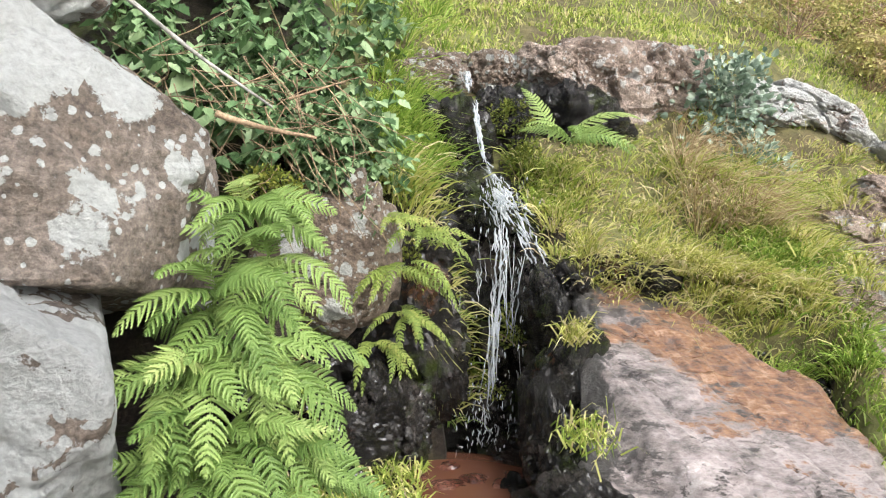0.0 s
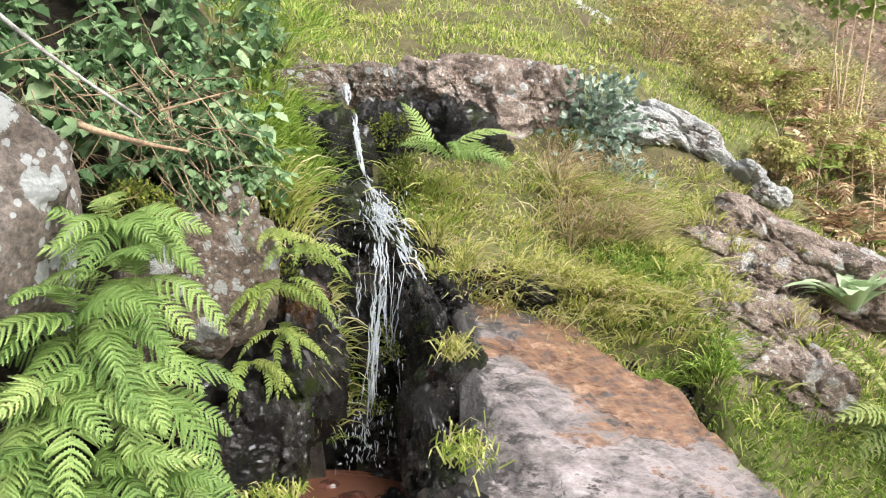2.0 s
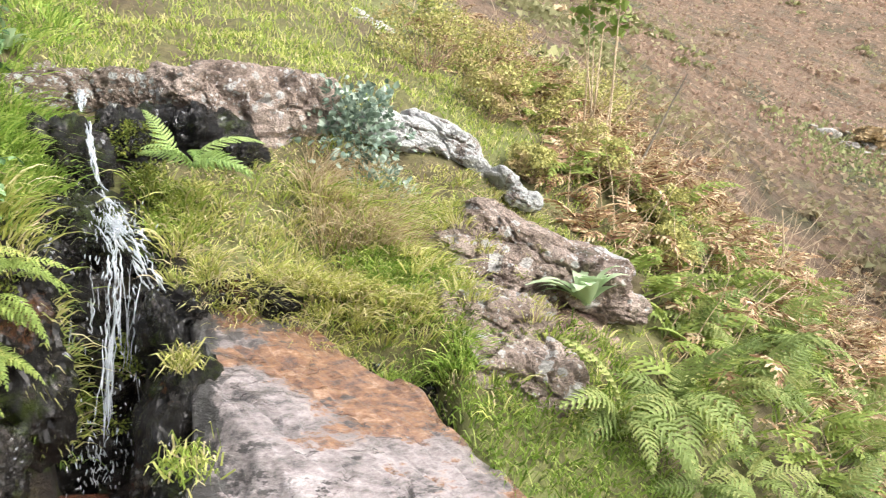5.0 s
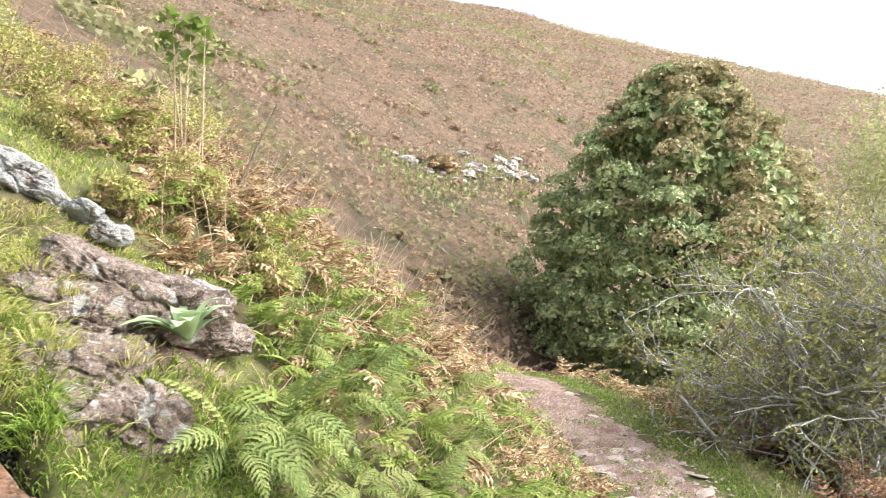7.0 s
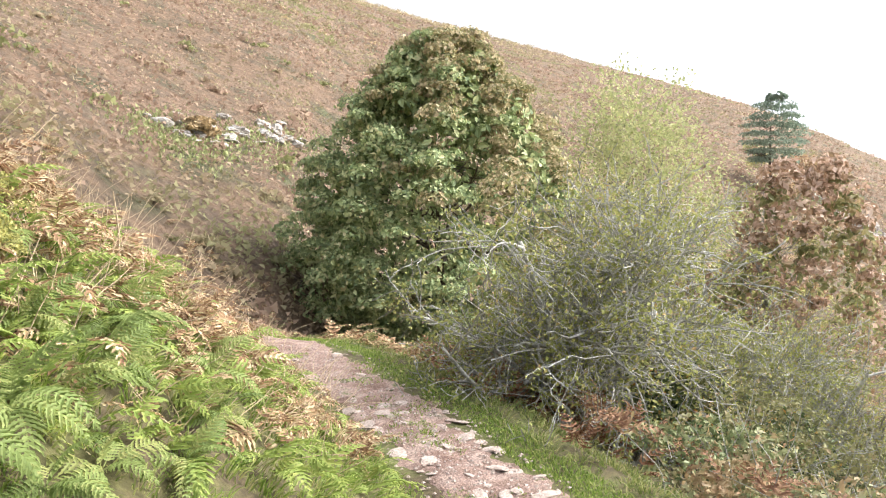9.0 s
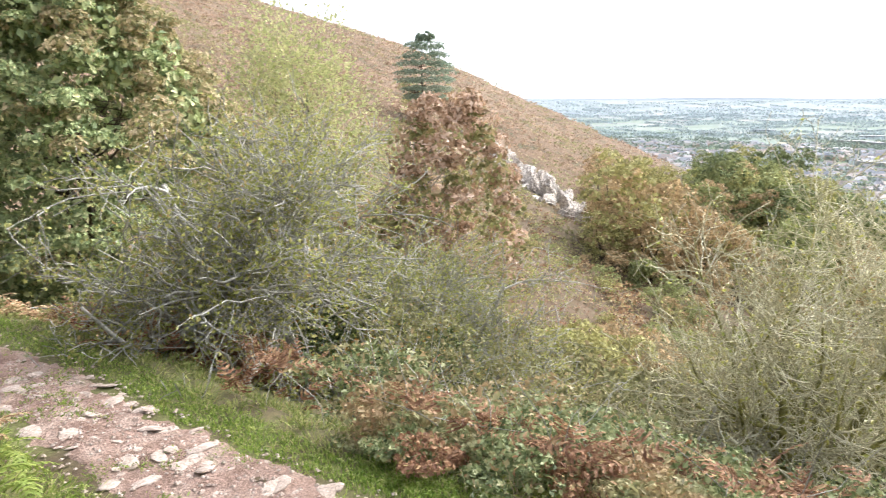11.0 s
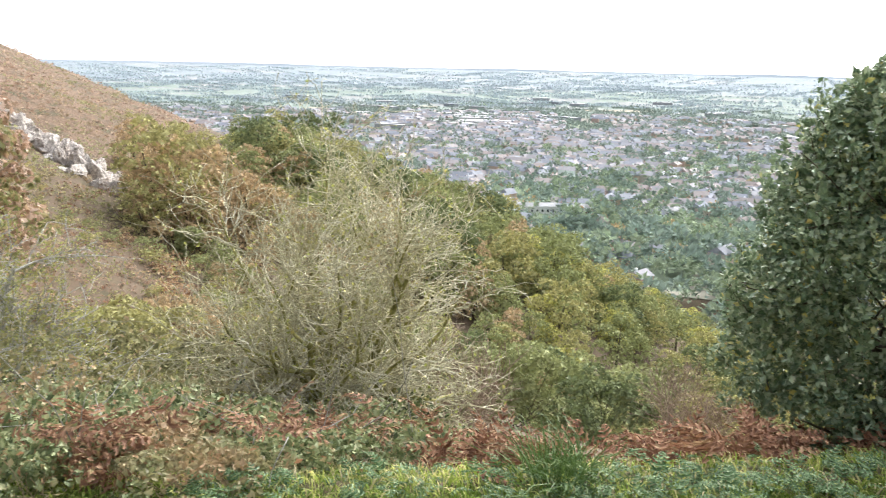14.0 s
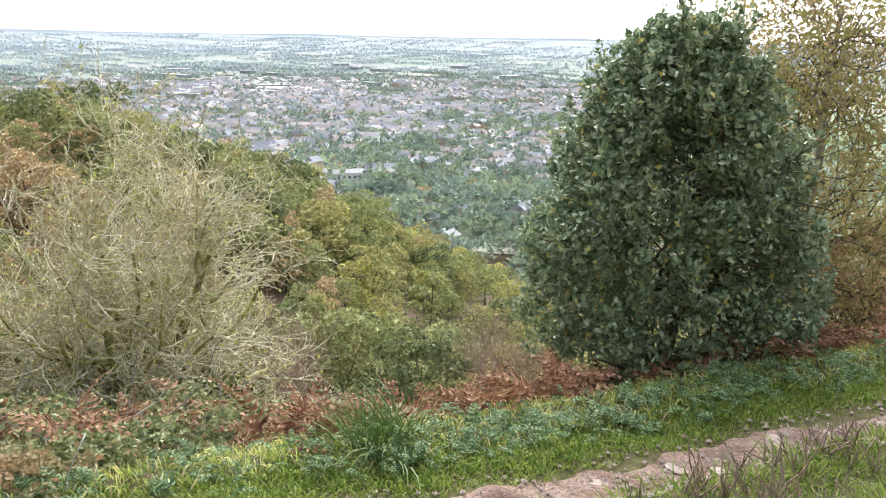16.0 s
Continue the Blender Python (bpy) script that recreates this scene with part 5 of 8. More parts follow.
def spread(n_, az0, az1, l0, l1, arcs):
    return [(rng.uniform(az0, az1), rng.uniform(l0, l1), int(rng.choice(arcs))) for _ in range(n_)]


LB = "lush bright green fern growing between the boulders"
for x, y, z, k_, l0, l1 in ((-0.46, 1.9, 1.42, 8, 0.2, 0.3), (-0.42, 1.88, 1.3, 8, 0.22, 0.32), (-0.5, 1.82, 1.2, 9, 0.26, 0.36), (-0.44, 1.8, 1.06, 9, 0.26, 0.36), (-0.54, 1.76, 1.06, 8, 0.28, 0.36), (-0.46, 1.74, 0.92, 9, 0.26, 0.36), (-0.52, 1.7, 0.84, 7, 0.26, 0.34), (-0.36, 1.78, 0.84, 7, 0.22, 0.3)):
    fern("fern", (x, y, z), LUSH, spread(k_ + 3, 85, 275, l0 * 0.92, l1 * 0.95, (0, 1, 1, 2, 2, 4)), LB)
fern("fern", (-0.16, 2.44, 1.34), SIMPLE, spread(5, 140, 260, 0.16, 0.24, (1, 2)), "small yellowish fern hanging from the rock", "hanging ferns")
fern("fern", (-0.13, 2.42, 1.2), SIMPLE, spread(10, 130, 260, 0.15, 0.24, (2, 4)), "small yellowish fern hanging from the rock", "hanging ferns")
fern("fern", (-0.12, 2.42, 1.06), SIMPLE, spread(9, 130, 250, 0.14, 0.22, (2, 4)), "small yellowish fern hanging from the rock", "hanging ferns")
fern("fern", (-0.2, 2.43, 0.95), SIMPLE, spread(7, 120, 250, 0.16, 0.24, (2, 4)), "small yellowish fern hanging from the rock", "hanging ferns")
fern("fern", (-0.08, 2.45, 1.28), SIMPLE, spread(7, 140, 280, 0.16, 0.24, (1, 2)), "small yellowish fern hanging from the rock", "hanging ferns")
fern("fern", (0.46, 2.98, 1.58), MALE, [(20, 0.3, 3), (70, 0.24, 0), (285, 0.34, 0), (215, 0.34, 1), (250, 0.3, 1), (120, 0.26, 0), (180, 0.22, 1)], "fresh green fern beside the fall", "ferns")
for x, y, s_, n_ in ((1.98, 2.42, 0.32, 8), (2.3, 2.5, 0.36, 8), (2.62, 2.62, 0.34, 7), (2.5, 2.25, 0.3, 7), (2.95, 2.75, 0.36, 7), (2.2, 2.2, 0.28, 6), (3.3, 3.1, 0.36, 6), (2.75, 3.0, 0.3, 6), (3.0, 2.3, 0.3, 7), (3.5, 2.6, 0.3, 6), (3.9, 3.0, 0.32, 6), (2.5, 1.9, 0.26, 6), (4.3, 3.3, 0.3, 6), (3.2, 3.6, 0.3, 6), (3.6, 3.3, 0.34, 6)):
    fern("fern", (x, y, hgt(x, y) + 0.06), BANK, spread(n_ + 2, 40, 320, s_ * 0.9, s_ * 1.4, (0, 1, 1, 2, 3)), "pale green fern on the bank", "ferns on the bank")
BR = [frond_mesh(10, 3, 0.3, a, b_, 40 + i, "tri") for i, (a, b_) in enumerate(ARCS)]
BR_FAR = [frond_mesh(7, 2, 0.3, a, b_, 70 + i, "tri") for i, (a, b_) in enumerate(ARCS)]


def bracken(name, pts, size, mat, label, per=4, droop=(0, 1, 2), lift=0.0, shapes=None):
    """Many fronds as one growth on the ground at pts (n,2)."""
    out = []
    Zg = land(pts[:, 0], pts[:, 1]) + lift
    for a in droop:
        V0, F0 = (shapes or BR)[a]
        n_ = len(pts) * per // len(droop)
        i = rng.integers(0, len(pts), n_)
        p_ = np.stack([pts[i, 0], pts[i, 1], Zg[i]], 1) + rng.normal(0, 0.06, (n_, 3)) * [1, 1, 0] + np.array([0, 0, 1]) * rng.uniform(0, 0.35, (n_, 1)) * size
        th = rng.uniform(0, 6.28, n_)
        tilt = rng.normal(0, 0.3, n_)
        c_, s_ = np.cos(th), np.sin(th)
        A = np.stack([np.stack([c_, s_, np.sin(tilt)], 1), np.stack([-s_, c_, 0 * c_], 1), np.stack([0 * c_ - np.sin(tilt) * c_, -np.sin(tilt) * s_, np.cos(tilt)], 1)], 2)
        out.append(scatter(V0, F0, p_, A, size * rng.uniform(0.6, 1.2, n_)))
    V_, F_ = join(out)
    return tagged(raw(name, V_, F_, M[mat]), label, "bracken", kind="stuff")


# ---- grass ----
def blades(pts, length, mat, name, label, lean=(0, -0.4), width=0.006, z0=0.0, wild=0.5):
    n_ = len(pts)
    base = np.stack([pts[:, 0], pts[:, 1], land(pts[:, 0], pts[:, 1]) + z0], 1)
    L = length * rng.uniform(0.45, 1.25, n_)
    d = np.stack([rng.normal(lean[0], wild, n_), rng.normal(lean[1], wild, n_), rng.uniform(0.7, 1.2, n_)], 1)
    d /= np.linalg.norm(d, axis=1, keepdims=True)
    side = np.cross(d, unit(n_))
    side /= np.linalg.norm(side, axis=1, keepdims=True)
    w_ = width * rng.uniform(0.6, 1.2, n_)[:, None]
    g_ = np.array([0, 0, -1.0])
    p1 = base + d * (L * 0.5)[:, None]
    p2 = p1 + (d + (g_ * 0.8 + np.array([lean[0], lean[1], 0]) * 0.6)) * (L * 0.42)[:, None]
    V_ = np.stack([base - side * w_ * 0.5, base + side * w_ * 0.5, p1 + side * w_ * 0.45, p1 - side * w_ * 0.45, p2], 1).reshape(-1, 3)
    o_ = (np.arange(n_) * 5)[:, None]
    return tagged(raw(name, V_, [o_ + np.array([[0, 1, 2, 3]]), o_ + np.array([[3, 2, 4]])], M[mat]), label, "grass", kind="stuff")


def tufts(centres, per, length, mat, name, label, lean=(0, -0.4), width=0.006, radius=0.05, z0=0.0):
    """Grass in tufts: blades that fan out of each centre."""
    n_ = len(centres) * per
    off_ = rng.normal(0, radius, (n_, 2))
    c_ = np.repeat(centres, per, 0)
    big = np.repeat(rng.uniform(0.55, 1.3, len(centres)), per)
    pts = c_ + off_
    base = np.stack([pts[:, 0], pts[:, 1], land(c_[:, 0], c_[:, 1]) + z0 - 0.02], 1)
    L = length * big * rng.uniform(0.5, 1.15, n_)
    own = np.repeat(rng.normal(0, 0.35, (len(centres), 2)) + np.array(lean), per, 0)
    d = np.stack([off_[:, 0] / radius * 0.45 + own[:, 0] * 0.5 + rng.normal(0, 0.2, n_), off_[:, 1] / radius * 0.45 + own[:, 1] * 0.5 + rng.normal(0, 0.2, n_), np.ones(n_)], 1)
    d /= np.linalg.norm(d, axis=1, keepdims=True)
    side = np.cross(d, unit(n_))
    side /= np.linalg.norm(side, axis=1, keepdims=True)
    w_ = width * rng.uniform(0.6, 1.2, n_)[:, None]
    fall_ = np.stack([d[:, 0] * 1.4 + own[:, 0] * 0.7, d[:, 1] * 1.4 + own[:, 1] * 0.7, np.full(n_, -0.5)], 1) * rng.uniform(0.5, 1.2, (n_, 1))
    p1 = base + d * (L * 0.5)[:, None]
    p2 = p1 + (d * 0.7 + fall_ * 0.4) * (L * 0.3)[:, None]
    p3 = p2 + (d * 0.2 + fall_ * 0.9) * (L * 0.3)[:, None]
    V_ = np.stack([base - side * w_ * 0.5, base + side * w_ * 0.5, p1 + side * w_ * 0.5, p1 - side * w_ * 0.5, p2 + side * w_ * 0.35, p2 - side * w_ * 0.35, p3], 1).reshape(-1, 3)
    o_ = (np.arange(n_) * 7)[:, None]
    return tagged(raw(name, V_, [np.concatenate([o_ + np.array([[0, 1, 2, 3]]), o_ + np.array([[3, 2, 4, 5]])]), o_ + np.array([[5, 4, 6]])], M[mat]), label, "grass", kind="stuff")


def within(n_, x0, x1, y0, y1, keep=None, clump=0.0, seed=0.0):
    p_ = np.stack([rng.uniform(x0, x1, n_), rng.uniform(y0, y1, n_)], 1)
    if keep is not None:
        p_ = p_[keep(p_[:, 0], p_[:, 1])]
    if clump:
        p_ = p_[fbm(p_[:, 0], p_[:, 1], clump, seed, 3) > rng.uniform(-0.9, 0.5, len(p_))]
    return p_


bank = lambda x, y: (fbm(x, y, 0.3, 23, 3) > -0.42) & (y > 2.66 + 0.0 * x - 0.28 * np.clip(x - 0.75, 0, 1.0)) & ~((x < 0.36) & (y < 3.45)) & ~((x > 0.5) & (x < 1.0) & (y > 3.3) & (y < 3.72)) & ~((x > 1.45) & (x < 2.3) & (y > 2.5) & (y < 3.12) & (fbm(x, y, 0.15, 2, 2) > -0.5))
blades(within(5200, 0.36, 2.3, 2.45, 3.5), 0.035, "straw", "thatch", "pale dead grass matted on the bank", (0, -0.3), 0.004, 0.0, 1.3)
blades(within(6500, 0.36, 2.3, 2.35, 3.5, bank, 0.12, 1), 0.05, "grass", "bank_turf", "short rough turf on the bank", (0, -0.2), 0.005, 0.0, 0.9)
tufts(within(280, 0.36, 2.3, 2.3, 3.5, bank, 0.16, 1), 30, 0.085, "grass", "bank_grass", "green grass in tufts over the bank", (0.05, -0.4), 0.0045, 0.028)
tufts(within(150, 0.4, 1.25, 2.5, 3.2, bank, 0.22, 5), 36, 0.115, "dry_grass", "yellow_grass", "long yellowing grass in tufts on the bank", (0.1, -0.6), 0.004, 0.026)
tufts(within(60, 1.3, 2.2, 2.9, 3.5, bank, 0.22, 5), 30, 0.08, "dry_grass", "thin_yellow_grass", "thin yellowing grass in tufts on the bank", (0.1, -0.5), 0.004, 0.026)
tufts(within(70, 0.95, 1.35, 2.95, 3.36), 38, 0.19, "straw", "withered_grass", "withered straw-coloured grass hanging in tufts", (0.05, -0.7), 0.0035, 0.03)
tufts(within(60, 0.95, 1.4, 2.9, 3.3), 34, 0.17, "grass", "long_green_grass", "long green grass hanging below the thistle", (0.2, -0.7), 0.004, 0.03)
tufts(within(130, 1.05, 1.5, 2.5, 3.0, bank, 0.2, 9), 34, 0.13, "fresh", "fresh_grass", "fresh bright green tufts on the bank", (-0.1, -0.6), 0.0045, 0.026)
tufts(within(260, 0.45, 2.3, 2.3, 3.5, bank, 0.3, 12), 24, 0.05, "dry_grass", "low_grass", "low yellow-green tufts on the bank", (0.0, -0.2), 0.0045, 0.03)
fx = rng.uniform(0.46, 1.3, 110)
tufts(np.stack([fx, 2.74 - 0.12 * np.clip(fx - 0.85, 0, 1) + rng.normal(0, 0.03, 110)], 1), 26, 0.12, "dry_grass", "fringe_grass", "grass hanging over the slab's upper edge", (0.0, -1.0), 0.0045, 0.028, 0.04)
tufts(np.concatenate([rng.normal(c, (0.05, 0.04), (7, 2)) for c in ((1.48, 2.74), (1.36, 2.78), (1.66, 3.02), (1.86, 3.0), (1.6, 2.92), (1.74, 2.72), (1.98, 2.96), (1.5, 3.06))]), 30, 0.08, "dry_grass", "rock_turf", "small turfs growing on the rocks of the bank", (0, -0.5), 0.0045, 0.025, 0.14)
blades(within(13000, -0.2, 2.6, 3.55, 4.5, None, 0.3, 2), 0.06, "grass", "ledge_turf", "short bright turf behind the ledge", (0, -0.3), 0.006)
blades(within(9000, -0.9, 2.8, 4.3, 6.2, None, 0.4, 2), 0.1, "grass", "shelf_grass", "short bright turf on the shelf above", (0, -0.3))
tufts(within(210, -0.26, 0.02, 2.74, 3.4), 36, 0.12, "fresh", "overhang_grass", "bright grass hanging over the spring's edge", (0.25, -0.7), 0.005, 0.04)
tufts(within(170, -0.9, 0.05, 3.3, 4.7), 26, 0.12, "fresh", "slope_top_grass", "bright grass above the spring", (0.1, -0.4), 0.006, 0.04)
blades(within(3000, 0.36, 1.4, 2.9, 3.75), 0.045, "grass", "thin_turf", "thin turf under the ledge", (0, -0.2), 0.005, 0.0, 0.8)
tufts(within(36, -0.2, 0.0, 2.7, 2.82), 30, 0.16, "dry_grass", "dry_overhang_grass", "dry grass hanging over the rock", (0.2, -0.9))
blades(within(9000, 0.8, 2.2, 1.5, 2.75, lambda x, y: x > 0.76 + 1.3 * np.clip(2.74 - y, 0, 0.28) + 0.8 * np.clip(2.46 - y, 0, 0.4)), 0.11, "lawn", "slabside_grass", "bright grass beside the wet slab", (-0.1, -0.6))
blades(within(900, -0.42, -0.05, 1.95, 2.3), 0.1, "grass", "rock_grass", "tuft of grass on the low rock", (0, -0.5), z0=0.18)
blades(np.array([(0.4, 2.36)]) + rng.normal(0, 0.02, (110, 2)), 0.14, "dry_grass", "hanging_tuft", "hanging tuft of yellow grass on the wet rock", (0, -0.7), z0=0.42)
blades(np.array([(0.4, 2.1)]) + rng.normal(0, 0.04, (160, 2)), 0.12, "grass", "low_tuft", "small tuft of grass below the slab", (0, -0.6), z0=0.3)
tufts(within(90, 1.35, 2.75, 2.35, 3.3), 24, 0.08, "grass", "crevice_grass", "tufts of grass between the rocks", (0, -0.5), 0.005, 0.03, 0.06)
pi0 = rng.integers(70, 250, 26)
pg = np.repeat(LINE[pi0] + nrm[pi0] * rng.uniform(-0.35, 0.35, (26, 1)), 8, 0) + rng.normal(0, 0.09, (208, 2))
tufts(pg, 18, 0.04, "lawn", "path_grass", "small patches of turf on the path", (0, 0), 0.007, 0.04, 0.03)
side_ok = lambda x, y: track_side(x, y) < -0.62
tufts(within(720, 2.6, 7.0, 0.2, 4.6, side_ok), 24, 0.1, "slope_green", "slope_grass", "rough grass on the slope above the path", (0.3, -0.3), 0.007)
tufts(within(330, 3.2, 8.2, 1.5, 6.5, lambda x, y: (track_side(x, y) < -0.6) & (track_side(x, y) > -2.4)), 24, 0.12, "slope_green", "edge_grass", "rough grass between the bracken above the path", (0.2, -0.2), 0.007)
tufts(within(330, 2.8, 6.0, 1.0, 4.5, side_ok), 26, 0.14, "lawn", "lush_grass", "lush green grass in patches on the slope", (0.3, -0.3), 0.008)
blades(within(16000, 0.2, 4.2, -6.0, 0.4, side_ok, 0.4, 4), 0.09, "grass", "near_grass", "short grass above the path", (0.2, -0.1), 0.006)


def verge(n_, lo, hi, i0, i1):
    i = rng.integers(i0, i1, n_)
    o_ = rng.uniform(lo, hi, n_) + 0.08 * fbm(LINE[i, 0], LINE[i, 1], 0.4, 6)
    sgn = np.sign(track_side(LINE[i, 0] + nrm[i, 0] * 0.5, LINE[i, 1] + nrm[i, 1] * 0.5))
    o_ = o_ - np.sign(o_) * 0.5 * (1 - NARROW[i])
    return LINE[i] + nrm[i] * (o_ * sgn)[:, None] + rng.normal(0, 0.02, (n_, 2))


blades(verge(24000, 0.45, 0.8, 30, 430), 0.06, "lawn", "verge_grass", "close green turf along the path's edge", (0.1, 0), 0.007)
tufts(verge(420, 0.72, 1.35, 40, 260), 22, 0.11, "slope_green", "bramble_edge_grass", "rough grass between the verge and the brambles", (0.2, 0), 0.007)
blades(verge(6000, 0.8, 1.5, 210, 430), 0.14, "grass", "outer_verge_grass", "taller grass below the path", (0.2, 0), 0.008)
blades(verge(9000, -0.8, -0.5, 30, 430), 0.08, "lawn", "inner_verge_grass", "turf along the path's upper edge", (0.1, 0), 0.007)


# ---- shrubs and stems ----
def shrub(name, c, size, n_, leaf, mat, label, category="shrub", stems=14, template="flake", spread_=0.03, per=6, stem_mat="dead", lump=0.3, flat=None, mound=0):
    """A bush standing on the ground at c: stems and a lumpy mass of leaves."""
    t = empty(name, c, label, category)
    ctr = np.array((0, 0, size[2] * 0.85))
    d = unit(stems) * np.array([1, 1, 0.6]) + np.array([0, 0, 0.9])
    P_ = path_walk(rng.normal(0, 0.12, (stems, 3)) * np.array([size[0], size[1], 0]), d, rng.uniform(0.7, 1.5, stems) * size[2] * 1.1, 6, 0.15, 0.02)
    Vt, Ft = tubes(P_, np.tile(np.linspace(1, 0.35, 6) * max(0.003, 0.012 * size[2]), (stems, 1)), 4)
    tagged(raw("stalk_mass", Vt, Ft, M[stem_mat], t), kind="stuff")
    if mound:
        k_ = mound
        a_, h_ = np.arange(k_) * 2.4, rng.random(k_)
        rr_ = np.sqrt(1 - 0.85 * h_ ** 2) * rng.uniform(0.35, 0.95, k_)
        c_ = np.stack([np.cos(a_) * rr_ * size[0], np.sin(a_) * rr_ * size[1], (0.2 + 1.25 * h_) * size[2]], 1)
        s_ = rng.uniform(0.22, 0.42, k_)[:, None] * np.array([size[0], size[1], min(size[2], size[0])])
        Vc_, Fc_ = billow(c_, s_, n_ * per // k_, leaf, 0.75, -0.3)
    else:
        Vc_, Fc_ = leafy_crown(n_, per, ctr, size, leaf, spread_, 0.1, c[0] * 3 + c[1], lump, 0.1, template, flat)
    tagged(raw("foliage", Vc_, Fc_, M[mat], t), kind="stuff")
    return t


def on(x, y):
    return (x, y, hgt(x, y))


N1 = "leafy nettles and brambles over the rock"


def nettle(base, d, L, leaf):
    """A stem with pairs of toothed leaves that grow smaller upwards."""
    t = empty("nettle", base, N1, "undergrowth", "nettles over the rock")
    P_ = path_walk(np.zeros((1, 3)), np.array([d], float), np.array([L]), 9, 0.06, 0.0)
    V_, F_ = tubes(P_, np.linspace(1, 0.5, 9)[None] * 0.003, 4)
    raw("stem", V_, F_, M["nettle"], t)
    k_ = max(3, int(L / 0.045))
    i = np.linspace(1.5, 8, k_)
    q = np.stack([np.interp(i, np.arange(9), P_[0, :, a]) for a in range(3)], 1)
    q = np.repeat(q, 2, 0)
    az = np.repeat(np.arange(k_) * 1.57 + rng.uniform(0, 6), 2) + np.tile([0, 3.14], k_)
    out = np.stack([np.cos(az), 0.6 * np.sin(az) - 0.5, rng.uniform(-1.0, -0.2, 2 * k_)], 1)
    sz = leaf * np.repeat(np.linspace(1, 0.5, k_), 2) * rng.uniform(0.75, 1.25, 2 * k_)
    V_, F_ = leaves_at(q, out, sz * np.ones(2 * k_), "tooth", 0.35)
    tagged(raw("foliage", V_, F_, M["nettle"], t), kind="stuff")


for i in range(120):
    u_, v_ = 0.16 + 0.84 * rng.uniform(0, 1) ** 0.55, rng.uniform(0, 1)
    x, y = -1.0 + 0.74 * u_, 2.46 + 0.34 * v_
    z = max(1.82 - 0.42 * u_ + 0.14 * v_ + rng.uniform(-0.08, 0.08), hgt(x, y) - 0.02)
    nettle((x, y, z), rng.normal((0.1, -0.7, 0.35), 0.4), rng.uniform(0.12, 0.28), rng.choice([0.045, 0.06, 0.075, 0.09]))
for i in range(120):
    x, y = rng.uniform(-1.6, -0.2), rng.uniform(2.75, 3.7)
    nettle((x, y, hgt(x, y)), rng.normal((0.1, -0.5, 0.8), 0.3), rng.uniform(0.2, 0.36), rng.choice([0.05, 0.07, 0.085]))
for i in range(70):
    x, y = rng.uniform(-1.3, -0.3), rng.uniform(2.65, 3.1)
    nettle((x, y, hgt(x, y)), rng.normal((0.1, -0.7, 0.5), 0.35), rng.uniform(0.16, 0.32), rng.choice([0.05, 0.065, 0.08]))
for i in range(46):
    nettle((rng.uniform(-0.48, -0.14), rng.uniform(2.56, 2.74), rng.uniform(1.5, 1.72)), rng.normal((0.15, -0.7, -0.05), 0.35), rng.uniform(0.1, 0.2), rng.choice([0.05, 0.07]))
for i in range(26):
    nettle((rng.uniform(-0.42, -0.2), rng.uniform(2.46, 2.56), rng.uniform(1.42, 1.55)), rng.normal((0.1, -0.6, -0.3), 0.4), rng.uniform(0.08, 0.16), 0.045)
shrub("thistle", (1.2, 3.42, 1.5), (0.16, 0.14, 0.22), 130, 0.034, "thistle", "blue-green prickly bush in the grass", "bush", 26, "tooth", 0.04, 7, "dead", 0.75)
shrub("thistle", (1.28, 3.26, 1.36), (0.12, 0.1, 0.13), 60, 0.032, "thistle", "small blue-green prickly bush", "bush", 8, "tooth", 0.025, 6)
for x, y, a, h_ in ((1.95, 4.6, 0.36, 0.34), (2.5, 4.9, 0.4, 0.3), (2.7, 3.85, 0.24, 0.2), (3.15, 3.75, 0.22, 0.16), (2.85, 3.35, 0.18, 0.15), (3.3, 4.9, 0.34, 0.26), (2.2, 4.15, 0.24, 0.2), (2.6, 4.35, 0.2, 0.2), (2.2, 3.65, 0.16, 0.12), (3.7, 5.6, 0.4, 0.3)):
    shrub("gorse_bush", on(x, y), (a, a, h_), 300, 0.024, "gorse", "olive-green scrubby bush on the bank", "bush", 26, "flake", 0.035, 8, "dead", 0.3, None, 26)
for x, y, s_ in ((2.02, 2.74, 0.34), (4.05, 3.6, 0.2), (-0.2, 3.55, 0.16)):
    t = empty("foxglove", (x, y, hgt(x, y) + (0.11 if x < 3 and y < 3 else 0.03)), "rosette of broad grey-green leaves", "plant")
    n_ = 24
    az = np.linspace(0, 6.28 * 3.6, n_) + rng.normal(0, 0.25, n_)
    d = np.stack([np.cos(az), np.sin(az), rng.uniform(0.8, 2.6, n_)], 1)
    for i in range(n_):
        L = s_ * rng.uniform(0.55, 1.1)
        tt = np.linspace(0, 1, 8)
        ax = d[i] / np.linalg.norm(d[i])
        sd = np.cross(ax, [0, 0, 1.0])
        sd /= np.linalg.norm(sd)
        cl = ax[None] * (tt * L)[:, None] + np.array([0, 0, -1.0]) * (0.45 * L * tt ** 2.2)[:, None]
        wd = (0.13 * L * np.sin(np.pi * np.clip(tt * 0.9 + 0.08, 0, 1)) ** 0.8)[:, None]
        upv = np.cross(sd, ax)
        V_ = np.concatenate([cl - sd * wd + upv * wd * 0.25, cl, cl + sd * wd + upv * wd * 0.25])
        F_ = np.array([(a * 8 + j, a * 8 + j + 1, a * 8 + 9 + j, a * 8 + 8 + j) for a in (0, 1) for j in range(7)])
        raw("leaf", V_, F_, M["foxglove"], t, smooth=True)


